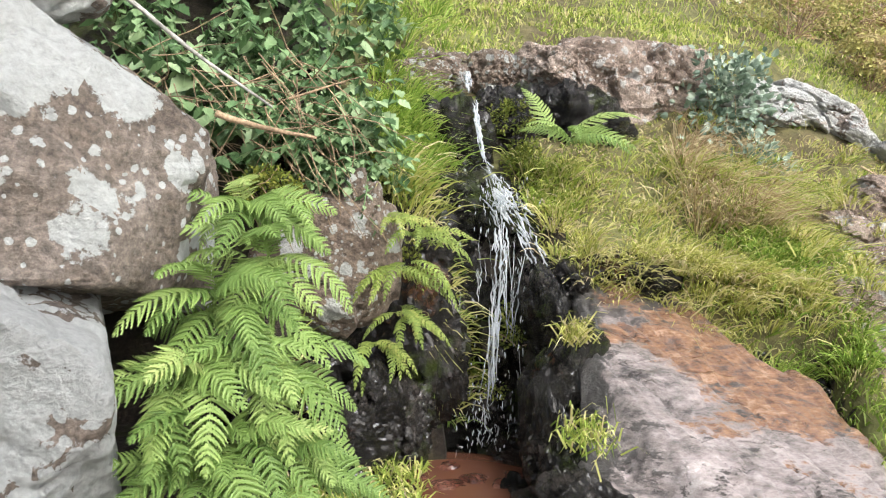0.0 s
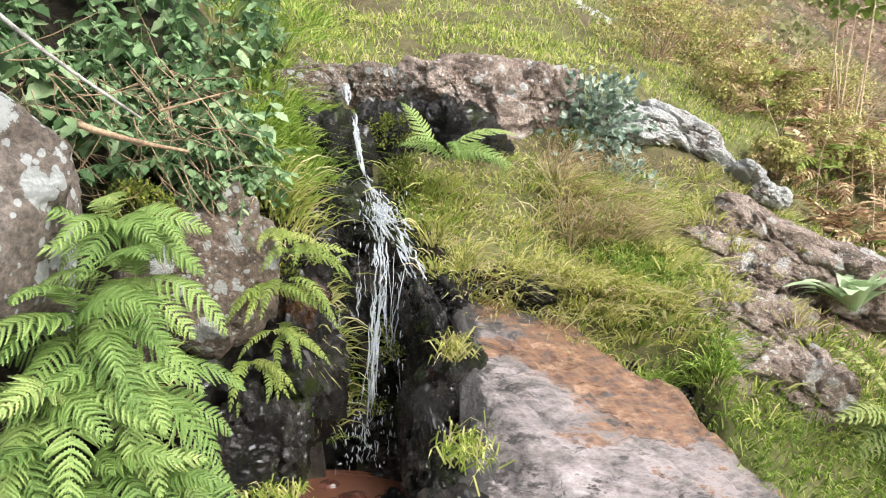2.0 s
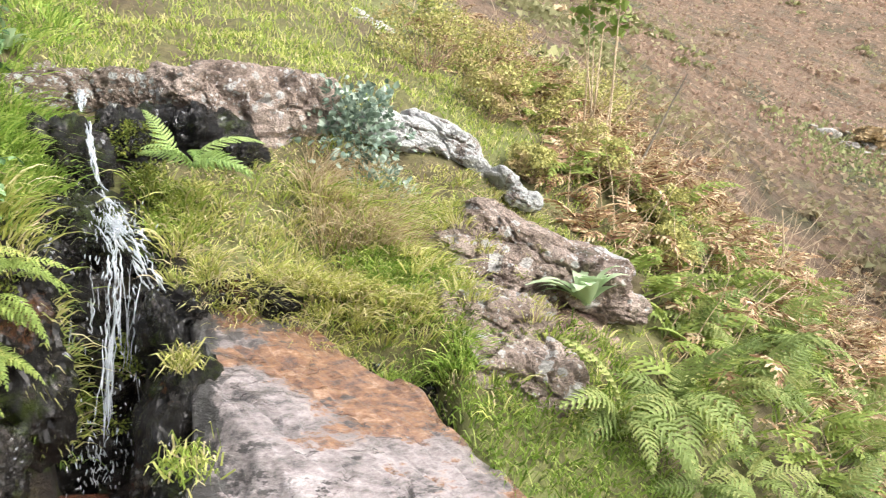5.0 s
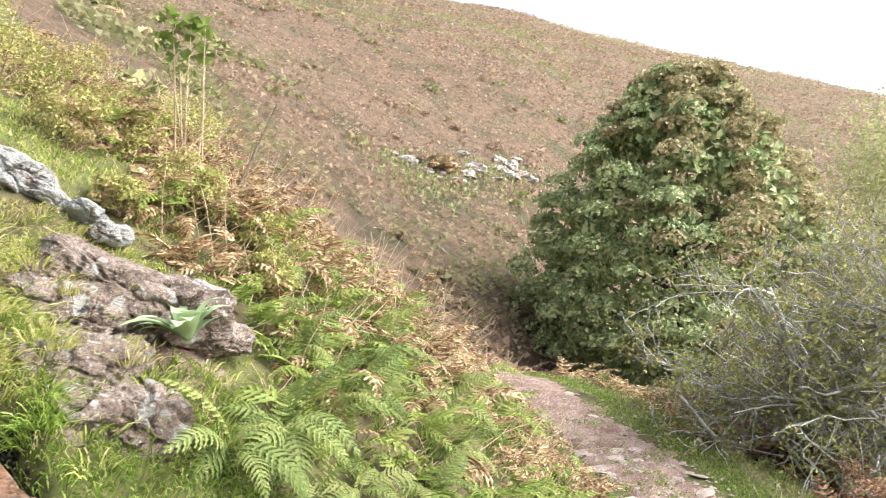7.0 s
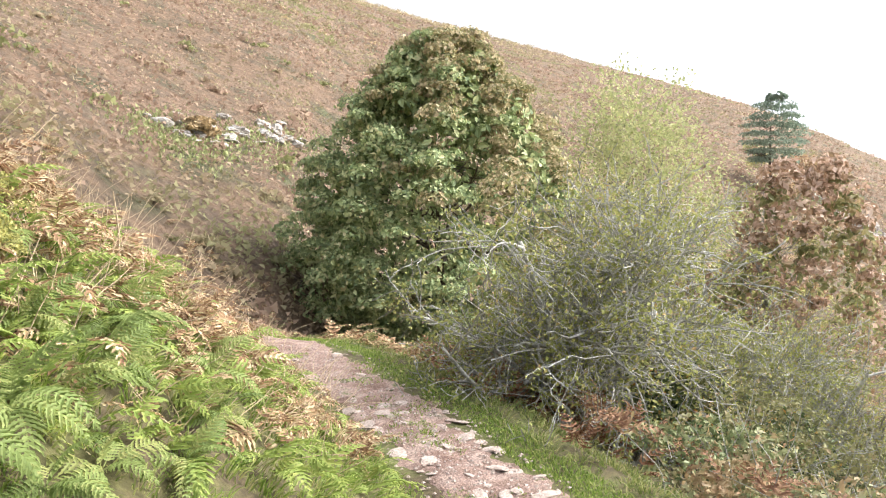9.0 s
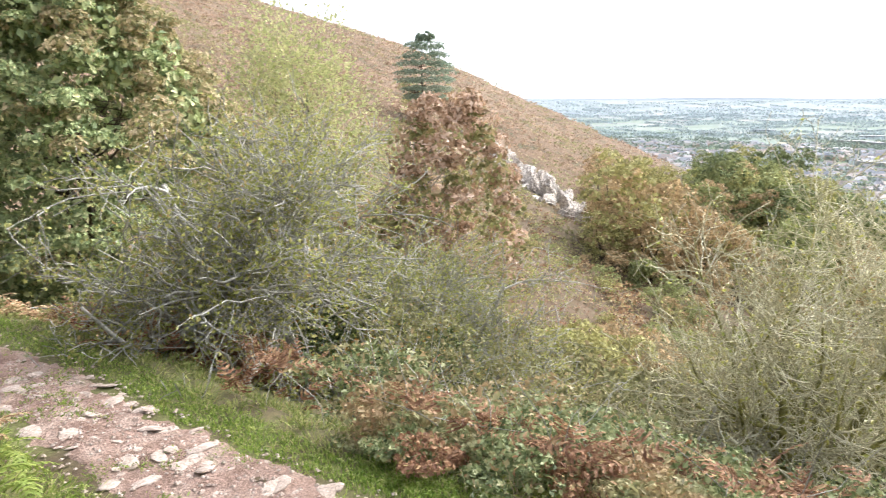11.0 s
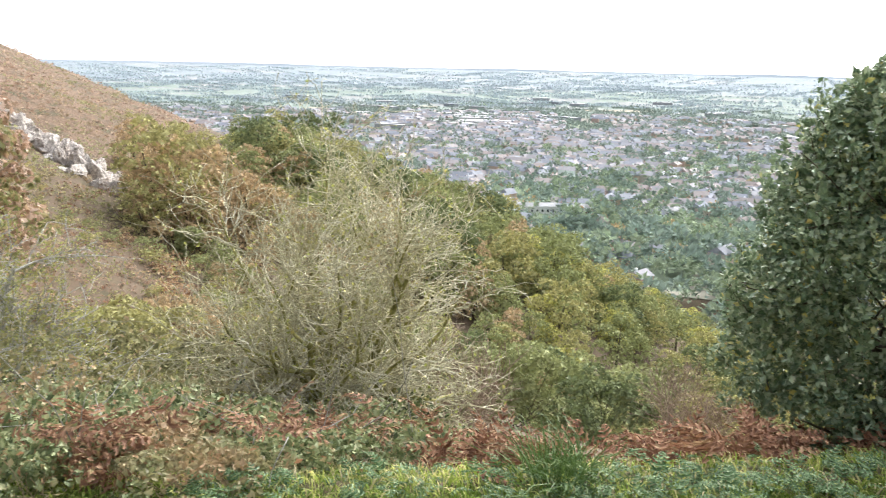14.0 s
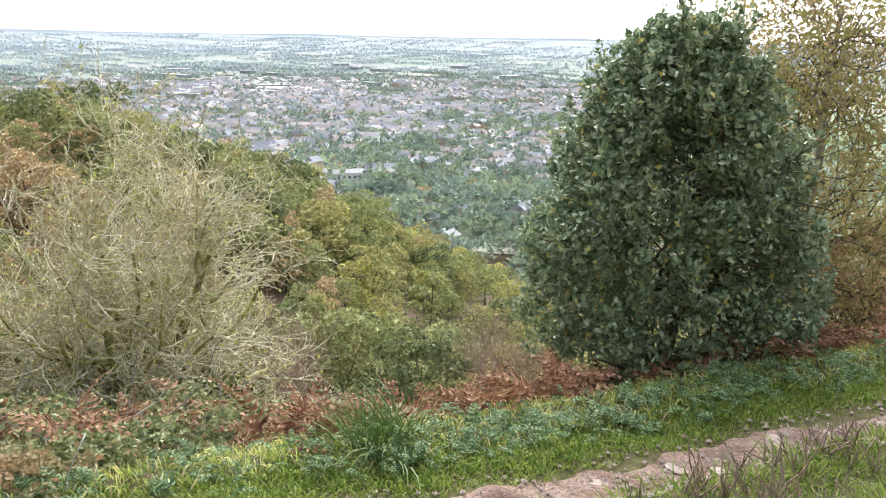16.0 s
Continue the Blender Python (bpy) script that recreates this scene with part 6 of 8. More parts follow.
def stems(name, starts, dirs, length, rad, mat, label, category="stems", wob=0.08, up=0.0, k=8, group=""):
    k = 5 if len(starts) > 60 else k
    P_ = path_walk(np.asarray(starts, float), np.asarray(dirs, float), np.asarray(length, float), k, wob, up)
    V_, F_ = tubes(P_, np.tile(np.linspace(1, 0.45, k) * rad, (len(P_), 1)), 3 if len(P_) > 60 else 6)
    return tagged(raw(name, V_, F_, M[mat], smooth=True), label, category, group, "stuff" if len(P_) > 6 else "")


n_ = 190
s0 = rng.uniform((-0.95, 2.3, 1.45), (-0.3, 2.62, 1.85), (n_, 3))
stems("dead_stems", s0, rng.normal((0.6, -0.3, -0.45), 0.5, (n_, 3)), rng.uniform(0.12, 0.34, n_), 0.0024, "dead", "tangle of dead brown stems under the nettles", wob=0.15)
stems("dead_branch", [(-0.86, 2.15, 1.98)], [(0.62, 0.1, -0.55)], [0.5], 0.008, "lichen_bark", "bare pale twig leaning over the boulder", "branch", 0.04)
stems("dead_branch", [(-0.62, 2.2, 1.66)], [(0.9, 0.0, -0.28)], [0.28], 0.011, "dead", "short broken dead branch", "branch", 0.04)
stems("dead_branch", [(-0.42, 2.2, 1.70)], [(0.9, 0.1, 0.33)], [0.2], 0.004, "dead", "thin dry stalk among the leaves", "branch", 0.03)
stems("fallen_twig", [(1.62, 3.1, 1.5)], [(0.8, -0.1, -0.42)], [0.45], 0.004, "straw_stem", "pale bent twig lying on the turf", "branch", 0.1)
stems("fallen_twig", [(1.75, 3.52, 1.64)], [(0.8, -0.1, -0.45)], [0.45], 0.009, "straw_stem", "bleached dead branch on the turf", "branch", 0.06)
stems("dead_stalk", [(3.25, 4.3, hgt(3.25, 4.3))], [(0.62, 0.25, 0.95)], [1.0], 0.011, "bark", "dark leaning dead stem among the bracken", "branch", 0.03)
n_ = 6
s0 = np.array([(2.84, 4.1, hgt(2.84, 4.1))]) + rng.normal(0, 0.05, (n_, 3)) * [1, 1, 0]
t = empty("tall_plant", s0[0], "tall dead stalks with a green leafy top", "plant")
P_ = path_walk(s0 - s0[0], rng.normal((0, 0, 1), 0.05, (n_, 3)), rng.uniform(0.8, 1.05, n_), 8, 0.02, 0.03)
for i in range(n_):
    V_, F_ = tubes(P_[i:i + 1], np.linspace(0.007, 0.003, 8)[None], 6)
    raw("stalk", V_, F_, M["straw_stem"], t, smooth=True)
q = np.repeat(P_[:, -1], 14, 0)
V_, F_ = leaves_at(q + rng.normal(0, 0.03, q.shape), unit(len(q)) + np.array([0, 0, 0.1]), rng.uniform(0.05, 0.09, len(q)), "leaf", 0.4)
raw("foliage", V_, F_, M["polypody"], t)
n_ = 850
pp = within(n_, 2.3, 6.5, 2.5, 6.5, lambda x, y: track_side(x, y) < -0.9)
s0 = np.stack([pp[:, 0], pp[:, 1], land(pp[:, 0], pp[:, 1])], 1)
stems("bracken_stalks", s0, rng.normal((0.3, -0.2, 0.6), 0.5, (len(s0), 3)), rng.uniform(0.2, 0.7, len(s0)), 0.0036, "straw_stem", "broken straw-coloured bracken stalks", wob=0.1)
stems("dead_stalk", [(4.06, 3.8, hgt(4.06, 3.8))], [(0.0, 0.0, 1)], [0.6], 0.008, "straw_stem", "upright bleached stalk on the slope", "branch", 0.03)
br = lambda x, y: (track_side(x, y) < -0.9)
bracken("bracken", np.concatenate([within(520, 2.9, 8.0, 3.0, 8.5, br, 0.8, 2), within(260, 2.3, 4.6, 3.2, 6.0), within(170, 4.2, 8.2, 2.6, 6.2, lambda x, y: (track_side(x, y) < -0.75) & (track_side(x, y) > -2.2)), within(150, 2.4, 6.0, 2.5, 4.4, lambda x, y: track_side(x, y) < -0.95, 0.6, 31)]), 0.34, "bracken", "dead russet bracken on the bank", 2)
hb = np.radians(rng.uniform(-66, -34, 1700))
hr = rng.uniform(7.5, 22, 1700)
hq = np.stack([-np.sin(hb) * hr, np.cos(hb) * hr], 1)
hq = hq[np.abs(track_side(hq[:, 0], hq[:, 1])) > 1.1]
bracken("hollow_bracken", hq[:640], 0.44, "bracken", "russet bracken in the hollow beyond the bank", 3, shapes=BR_FAR)
bracken("hollow_green_bracken", hq[640:880], 0.4, "moor_green", "yellow-green bracken in the hollow beyond the bank", 3, shapes=BR_FAR)
bracken("green_bracken", within(380, 2.4, 8.2, 2.0, 6.6, br, 0.7, 6), 0.34, "polypody", "yellowing green bracken on the bank")
q = within(2600, 3.0, 9.0, -9.0, 9.0, lambda x, y: (track_side(x, y) > 1.0) & (track_side(x, y) < 3.0) & ((np.degrees(np.arctan2(-(x - 0.58), y + 0.5)) < -121) | (np.degrees(np.arctan2(-(x - 0.58), y + 0.5)) > -76)), 1.2, 4)
bracken("lower_bracken", q[:520], 0.36, "red_bracken", "russet bracken below the path", 3, (3, 0, 0), shapes=BR_FAR)


# brambles below the path
for bb, rr, a, h_ in ((-82, 6.6, 0.8, 0.5), (-88, 6.4, 0.8, 0.5), (-94, 6.2, 0.8, 0.45), (-100, 6.2, 0.7, 0.45), (-105, 6.6, 0.7, 0.45), (-90, 8.2, 1.1, 0.8), (-98, 8.4, 1.0, 0.7), (-84, 8.6, 1.1, 0.9), (-121, 7.0, 0.6, 0.4), (-112, 7.4, 0.7, 0.5), (-93, 10.5, 1.3, 1.1), (-101, 10.8, 1.2, 0.9), (-86, 11.5, 1.4, 1.3), (-106, 5.6, 0.6, 0.4), (-101, 5.3, 0.5, 0.35), (-111, 5.9, 0.55, 0.35), (-117, 6.2, 0.5, 0.35), (-96, 5.2, 0.5, 0.35), (-91, 5.4, 0.5, 0.35)):
    x, y = 0.58 - math.sin(radians(bb)) * rr, -0.4 + math.cos(radians(bb)) * rr
    shrub("bramble_bush", on(x, y), (a, a, h_), int(120 * a), 0.062, "bramble" if rr < 8 else "scrub_olive", "tangled bramble with green and reddening leaves" if rr < 8 else "olive twiggy scrub among the brambles", "bush", 30, "flake", 0.11, 16, "straw_stem", 0.45, 0.8, 22)

front = [k for k in range(40, 330, 11)]
for k in front:
    x, y = LINE[k] + nrm[k] * (1.3 + 0.15 * math.sin(k * 1.7))
    bb = math.degrees(math.atan2(-(x - 0.58), y + 0.5))
    if -119 < bb < -80:
        shrub("bramble_bush", on(x, y), (0.42, 0.42, 0.2 + 0.08 * math.sin(k)), 55, 0.05, "bramble", "low bramble with reddening leaves at the verge", "bush", 20, "flake", 0.1, 20, "straw_stem", 0.4, 0.8, 14)

# the growth closes in on the path further along
for k in range(40, 330, 7):
    x, y = LINE[k] + nrm[k] * (1.0 + 0.12 * math.sin(k * 2.3))
    bb = math.degrees(math.atan2(-(x - 0.58), y + 0.5))
    if -108 < bb < -80:
        shrub("bramble_bush", on(x, y), (0.3, 0.3, 0.13 + 0.05 * math.sin(k)), 45, 0.045, "bramble" if k % 3 else "bramble_russet", "low bramble with reddening leaves at the verge", "bush", 12, "flake", 0.1, 16, "straw_stem", 0.4, 0.8, 12)

# russet fronds and dry stalks among the brambles
q = within(620, 4.2, 9.5, -5.0, 4.0, lambda x, y: (track_side(x, y) > 1.15) & (track_side(x, y) < 5.5) & (y > -2.9), 1.0, 8)
bracken("bramble_bracken", q[:480], 0.31, "bramble_russet", "russet bracken growing through the brambles", 3, (0, 1, 3), 0.3, BR_FAR)
s0 = np.stack([q[:, 0], q[:, 1], land(q[:, 0], q[:, 1]) + 0.3], 1)
stems("dry_stalks", s0, rng.normal((0, 0, 0.6), 0.5, (len(s0), 3)), rng.uniform(0.3, 1.0, len(s0)), 0.005, "lichen_bark", "dry grey stalks sticking out of the brambles", wob=0.15)
# rushes, a stone and dead heather above the path
tufts(np.array([(3.72, -3.35), (3.8, -3.25), (3.66, -3.24), (3.76, -3.15)]), 90, 0.5, "rush", "rush_clump", "clump of tall green rushes below the path", (0, 0), 0.007, 0.07)
rock("marker_stone", (2.3, -1.7, hgt(2.3, -1.7) + 0.08), (0.09, 0.08, 0.14), (0, 0, 20), 140, "stone", 4, "pale upright stone beside the path", "stone", rough=0.05)
hp = within(420, 0.7, 2.2, -6.2, -2.6, lambda x, y: (fbm(x, y, 0.5, 3, 2) > 0.0) & (track_side(x, y) < -0.12) & (track_side(x, y) > -1.3))
hz_ = np.repeat(np.stack([hp[:, 0], hp[:, 1], land(hp[:, 0], hp[:, 1])], 1), 3, 0)
stems("heather_stalks", hz_, rng.normal((0, 0, 1), 0.3, (len(hz_), 3)), rng.uniform(0.1, 0.26, len(hz_)), 0.006, "heather", "dead brown heather stalks above the path", "heather", 0.12)
tufts(within(420, 0.6, 2.6, -6.2, -2.2, lambda x, y: (track_side(x, y) < -0.1) & (track_side(x, y) > -1.6)), 30, 0.12, "lawn", "bank_edge_grass", "green grass between the heather", (0.2, 0))
blades(verge(18000, 0.56, 0.95, 190, 400), 0.07, "lawn", "path_turf", "bright turf beside the path", (0.1, 0), 0.008)
lb_ = verge(300, 0.75, 1.2, 230, 400)
bracken("verge_plants", lb_, 0.17, "nettle", "low grey-green leafy plants along the verge", 3, shapes=BR_FAR)

# scrub between the brambles and the far slope
for bb, rr, a, h_, mt, lb in ((-87, 12.5, 1.2, 0.9, "scrub_olive", "olive twiggy scrub behind the brambles"), (-91, 13.5, 1.2, 0.9, "scrub_olive", "olive twiggy scrub behind the brambles"), (-95, 12.5, 1.1, 0.8, "scrub_olive", "olive twiggy scrub behind the brambles"), (-99, 12.0, 1.0, 0.7, "wood_grey", "pale dry scrub behind the brambles"),
                             (-83, 13.0, 1.3, 1.1, "scrub_olive", "olive twiggy scrub behind the brambles"), (-89, 14.0, 1.2, 1.0, "scrub_olive", "olive twiggy scrub behind the brambles"), (-92.5, 14.2, 1.1, 0.9, "scrub_olive", "olive twiggy scrub behind the brambles"), (-79, 12.5, 1.2, 1.0, "bramble", "dull green scrub under the hawthorn"), (-102, 16, 1.3, 0.9, "scrub_olive", "olive twiggy scrub on the slope"), (-97, 18, 1.5, 1.0, "wood_olive", "olive scrub low on the slope"), (-93, 21, 1.6, 1.0, "wood_brown", "brownish scrub low on the slope"), (-107, 18, 1.4, 0.9, "wood_brown", "brownish scrub low on the slope")):
    x, y = 0.58 - math.sin(radians(bb)) * rr, -0.4 + math.cos(radians(bb)) * rr
    shrub("scrub_bush", on(x, y), (a, a, h_), int(150 * a), 0.06, mt, lb, "bush", 40, "flake", 0.14, 15, "lichen_bark", 0.4, 0.8, 20)

# moss and small plants on the wet wall beside the fall
for x, y, z, a, c_ in ((0.37, 3.05, 1.3, 0.1, 0.14), (0.36, 2.95, 1.1, 0.09, 0.12), (0.32, 3.14, 1.5, 0.08, 0.1), (0.27, 3.22, 1.68, 0.09, 0.07), (-0.12, 2.62, 1.12, 0.08, 0.14), (0.28, 2.78, 0.95, 0.07, 0.1), (0.1, 2.82, 0.72, 0.12, 0.08), (-0.5, 2.3, 1.44, 0.1, 0.07), (0.42, 2.55, 0.8, 0.05, 0.06)):
    shrub("moss_cushion", (x, y, z - c_), (a, 0.07, c_), 130, 0.014, "moss", "dark green moss on the wet rock", "moss", 4, "flake", 0.012, 9, "dead", 0.2)
tufts(np.stack([rng.uniform(0.3, 0.5, 60), rng.uniform(2.95, 3.2, 60)], 1), 20, 0.12, "grass", "wall_grass", "grass hanging beside the fall", (-0.1, -0.6), 0.006, 0.03)


def at(bearing, dist, eye=(0.58, -0.5)):
    """A place on the ground by bearing and distance from where the walker stands."""
    b = radians(bearing)
    x, y = eye[0] - math.sin(b) * dist, eye[1] + math.cos(b) * dist
    return np.array([x, y, hgt(x, y)])


# big sycamore in the combe
p = at(-65.4, 24, (0.37, -0.1))
syc = empty("sycamore_tree", p, "large dense sycamore with browning dark green leaves", "tree")
wood_parts(limbs((0, 0, -0.3), 9.2, 0.28, n1=22, n2=5, l1=(0.25, 0.42), spread=(50, 85), lo=0.2), syc, "bark")
H = 5.4 - p[2]
c_, r_ = lobes_of(520, H, 4.75, (0.4, 0.8, 1.0, 0.92, 0.74, 0.5, 0.16), 0.5, 0.05, 0.92, 0.62)
inner, ri = lobes_of(130, H, 3.7, (0.4, 0.88, 1.0, 0.85, 0.6, 0.25), 0.8, 0.08, 0.82, 0.85)
# the side away from the spring and the top have turned brown
turned = (c_[:, 0] * 0.45 - c_[:, 1] * 0.9) / 4 + c_[:, 2] / H * 0.9 + rng.normal(0, 0.25, len(c_)) > 0.55
for nm_, k_, mt_ in (("crown", ~turned, "sycamore"), ("browning_crown", turned, "sycamore_brown")):
    parts_ = [billow(c_[k_], r_[k_] * rng.uniform(0.75, 1.3, (k_.sum(), 1)), 150, 0.155, 0.5, -0.15)]
    if nm_ == "crown":
        parts_.append(billow(inner, ri, 130, 0.26, 0.7))
    Vc, Fc = join(parts_)
    raw(nm_, Vc, Fc, M[mt_], syc)

# grey lichened hawthorn at the path's edge
p = at(-74.6, 9.2)
haw = empty("hawthorn_tree", p, "sparse hawthorn with pale lichened branches, few yellow-green leaves", "tree")
lv = limbs((0, 0, -0.2), 3.6, 0.11, lean=(0.16, -0.06), n1=17, n2=11, n3=5, spread=(45, 98), l1=(0.45, 0.95), l2=(0.15, 0.32), l3=(0.06, 0.15), lo=0.22, stems=3, up=0.0, wob=0.2, taper=0.72, thin=0.007)
wood_parts(lv, haw, "white_bark", "lichen_bark")
P3 = lv[3][0]
q = P3[rng.integers(0, len(P3), 27000), rng.integers(1, 5, 27000)]
Vc, Fc = leaves_at(q + rng.normal(0, 0.06, q.shape), unit(len(q)), rng.uniform(0.03, 0.062, len(q)), "flake")
raw("crown", Vc, Fc, M["hawthorn"], haw)

# dark growth under the hawthorn, with a few orange leaves
for b_, r_, a, h_ in ((-70, 9.6, 0.6, 0.4), (-73, 9.0, 0.7, 0.5), (-77, 8.8, 0.8, 0.7), (-80, 9.0, 0.8, 0.85), (-83, 9.2, 0.8, 0.9), (-86, 9.4, 0.8, 0.8), (-89, 9.4, 0.7, 0.65), (-75, 10.2, 0.8, 0.8), (-80, 10.4, 0.9, 1.0), (-85, 10.6, 0.9, 1.0)):
    q_ = at(b_, r_)
    shrub("ivy_thicket", q_, (a, a, h_), int(170 * a), 0.065, "thicket", "dark tangle with orange leaves under the hawthorn", "undergrowth", 26, "flake", 0.1, 12, "lichen_bark", 0.4, 0.8, 18)

far_haw = copy_thing(haw, Matrix.Identity(4))
far_haw.matrix_basis = Matrix.Translation(at(-86.0, 10.6)) @ Matrix.Rotation(2.1, 4, "Z") @ Matrix.Scale(0.86, 4)
tagged(far_haw, "tangled grey hawthorn with thin olive leaves", "tree")

# yellow-green tree behind
p = at(-77.5, 30)
yt = empty("willow_tree", p, "airy tree turning pale yellow-green", "tree")
H = 4.2 - p[2]
wood_parts(limbs((0, 0, -0.3), H * 0.95, 0.2, n1=16, n2=7, l1=(0.25, 0.4), spread=(25, 60), lo=0.3), yt, "bark")
Vc, Fc = leafy_crown(620, 24, (0, 0, H * 0.58), (3.9, 3.9, H * 0.38), 0.16, 0.5, 0.3, 8.0, 0.4)
raw("crown", Vc, Fc, M["willow_leaf"], yt)

# rust-coloured sycamore beside it
p = at(-88.6, 17)
rt = empty("rust_tree", p, "small sycamore with curled rust and pink leaves", "tree")
H = 1.9 - p[2]
wood_parts(limbs((0, 0, -0.3), H * 0.95, 0.12, n1=16, n2=7, l1=(0.18, 0.3), spread=(30, 70), lo=0.5), rt, "lichen_bark")
c_, r_ = lobes_of(84, 5.0, 1.45, (1.0, 1.0, 0.95, 0.75, 0.35), 0.42, 0.0, 0.86)
c_ = np.concatenate([c_ + np.array([0, 0, H - 4.75]), c_[:60] * np.array([1, 1, 0.8]) + np.array([0.2, 1.5, H - 5.2])])
r_ = np.concatenate([r_, r_[:60]]) * rng.uniform(0.7, 1.3, (144, 1))
pink = rng.random(len(c_)) + c_[:, 2] / H * 0.5 > 0.75
for nm_, k_, mt_ in (("crown", ~pink, "rust_green"), ("withered_crown", pink, "red_leaf")):
    Vc, Fc = billow(c_[k_], r_[k_], 90, 0.15, 0.75)
    raw(nm_, Vc, Fc, M[mt_], rt)

# hawthorn covered in yellow lichen
p = at(-113.6, 8.6)
h2 = empty("lichened_hawthorn", p, "twiggy hawthorn furred with yellow lichen, nearly leafless", "tree")
lv = limbs((0, 0, -0.25), 3.75, 0.105, n1=10, n2=11, n3=8, spread=(30, 80), l1=(0.38, 0.66), l2=(0.12, 0.27), l3=(0.05, 0.14), lo=0.12, stems=6, up=0.06, wob=0.24, taper=0.5, thin=0.0052)
wood_parts(lv, h2, "yellow_bark", "pale_twig")
P3 = lv[3][0]
q = P3[rng.integers(0, len(P3), 3200), rng.integers(1, 5, 3200)]
Vc, Fc = leaves_at(q, unit(len(q)), rng.uniform(0.02, 0.06, len(q)), "flake")
raw("crown", Vc, Fc, M["yellow_leaf"], h2)

for dx, dy, a in ((0.2, 0.3, 0.7), (-0.5, -0.4, 0.6), (0.5, -0.5, 0.6), (-0.1, 0.9, 0.6), (0.1, -0.9, 0.6)):
    shrub("ivy_thicket", on(p[0] + dx, p[1] + dy), (a, a, 0.5), 110, 0.07, "ivy", "dark ivy and bramble under the hawthorn", "undergrowth", 14, "flake", 0.1, 12)

# holly
p = at(-151.6, 7.0)
ho = empty("holly_tree", p, "dense dark green holly with glossy leaves", "tree")
wood_parts(limbs((0, 0, -0.2), 3.2, 0.09, n1=26, n2=6, l1=(0.25, 0.42), spread=(50, 85), lo=0.08), ho, "bark")
H = 1.55 - p[2]
c_, r_ = lobes_of(170, H, 1.16, (0.8, 1.0, 1.0, 0.88, 0.72, 0.5, 0.14), 0.23, 0.08, 0.92, 0.85)
Vc, Fc = join([leafy_crown(300, 40, (0, 0, H * 0.45), (0.95, 0.95, H * 0.4), 0.065, 0.1, 0.6, 11.0, 0.2), billow(c_, r_, 220, 0.06, 0.9, -0.6)])
n_ = 190
a_ = rng.uniform(0, 6.28, n_)
h_ = rng.uniform(0.12, 0.97, n_)
w_ = 1.12 * np.interp(h_, np.linspace(0, 1, 7), (0.8, 1.0, 1.0, 0.88, 0.72, 0.5, 0.14))
s0 = np.stack([np.cos(a_) * w_, np.sin(a_) * w_, h_ * H], 1)
Ps = path_walk(s0, np.stack([np.cos(a_) * 0.5, np.sin(a_) * 0.5, np.full(n_, 0.7)], 1), rng.uniform(0.18, 0.42, n_), 6, 0.12, 0.08)
Vt, Ft = tubes(Ps, np.tile(np.linspace(1, 0.4, 6) * 0.005, (n_, 1)), 3)
tagged(raw("shoot_twigwork", Vt, Ft, M["bark"], ho), kind="stuff")
q = np.repeat(Ps.reshape(-1, 3), 9, 0)
Vs, Fs = leaves_at(q + rng.normal(0, 0.028, q.shape), unit(len(q)) + np.array([0, 0, 0.5]), rng.uniform(0.05, 0.075, len(q)), "flake")
Vc, Fc = join([(Vc, Fc), (Vs, Fs)])
raw("crown", Vc, Fc, M["holly"], ho)

# birch behind the holly
p = at(-159.6, 10.5)
bi = empty("birch_tree", p, "thin birch with drooping yellow-brown leaves", "tree")
H = 3.0 - p[2]
lv = limbs((0, 0, -0.3), H, 0.1, n1=22, n2=8, n3=3, l1=(0.18, 0.3), l2=(0.1, 0.2), spread=(30, 70), lo=0.25, up=-0.05)
wood_parts(lv, bi, "lichen_bark", "bark")
P3 = lv[3][0]
q = P3[rng.integers(0, len(P3), 17000), rng.integers(1, 5, 17000)]
Vc, Fc = leaves_at(q + rng.normal(0, 0.12, q.shape), unit(len(q)) + np.array([0, 0, -0.8]), rng.uniform(0.04, 0.075, len(q)), "flake")
raw("crown", Vc, Fc, M["birch"], bi)

# bushes and bracken beside the birch, and trees beyond them
for b_, r_, a, h_, mt_, lb_ in ((-163.5, 10.0, 0.9, 0.8, "wood_rust", "rust-brown bush beside the birch"), (-166.5, 11.0, 1.1, 1.0, "scrub_olive", "olive bush beside the birch"), (-161.0, 12.5, 1.2, 1.2, "scrub_olive", "olive bush behind the birch"), (-158.0, 13.5, 1.2, 1.1, "wood_green", "green bush behind the holly"), (-164.5, 14.0, 1.4, 1.5, "wood_brown", "brownish bush behind the birch"), (-169.0, 13.0, 1.4, 1.4, "wood_green", "green bush on the slope")):
    shrub("bush", at(b_, r_), (a, a, h_), int(170 * a), 0.07, mt_, lb_, "bush", 22, "flake", 0.12, 12, "bark", 0.35, 0.8, 20)
q = within(700, -1.5, 6.0, -12.0, -6.0, lambda x, y: (track_side(x, y) > 0.9) & (track_side(x, y) < 3.2) & (np.degrees(np.arctan2(-(x - 0.58), y + 0.5)) < -157))
bracken("path_bracken", q[:110], 0.34, "red_bracken", "russet bracken beside the path", 3, (3, 0, 0), shapes=BR_FAR)

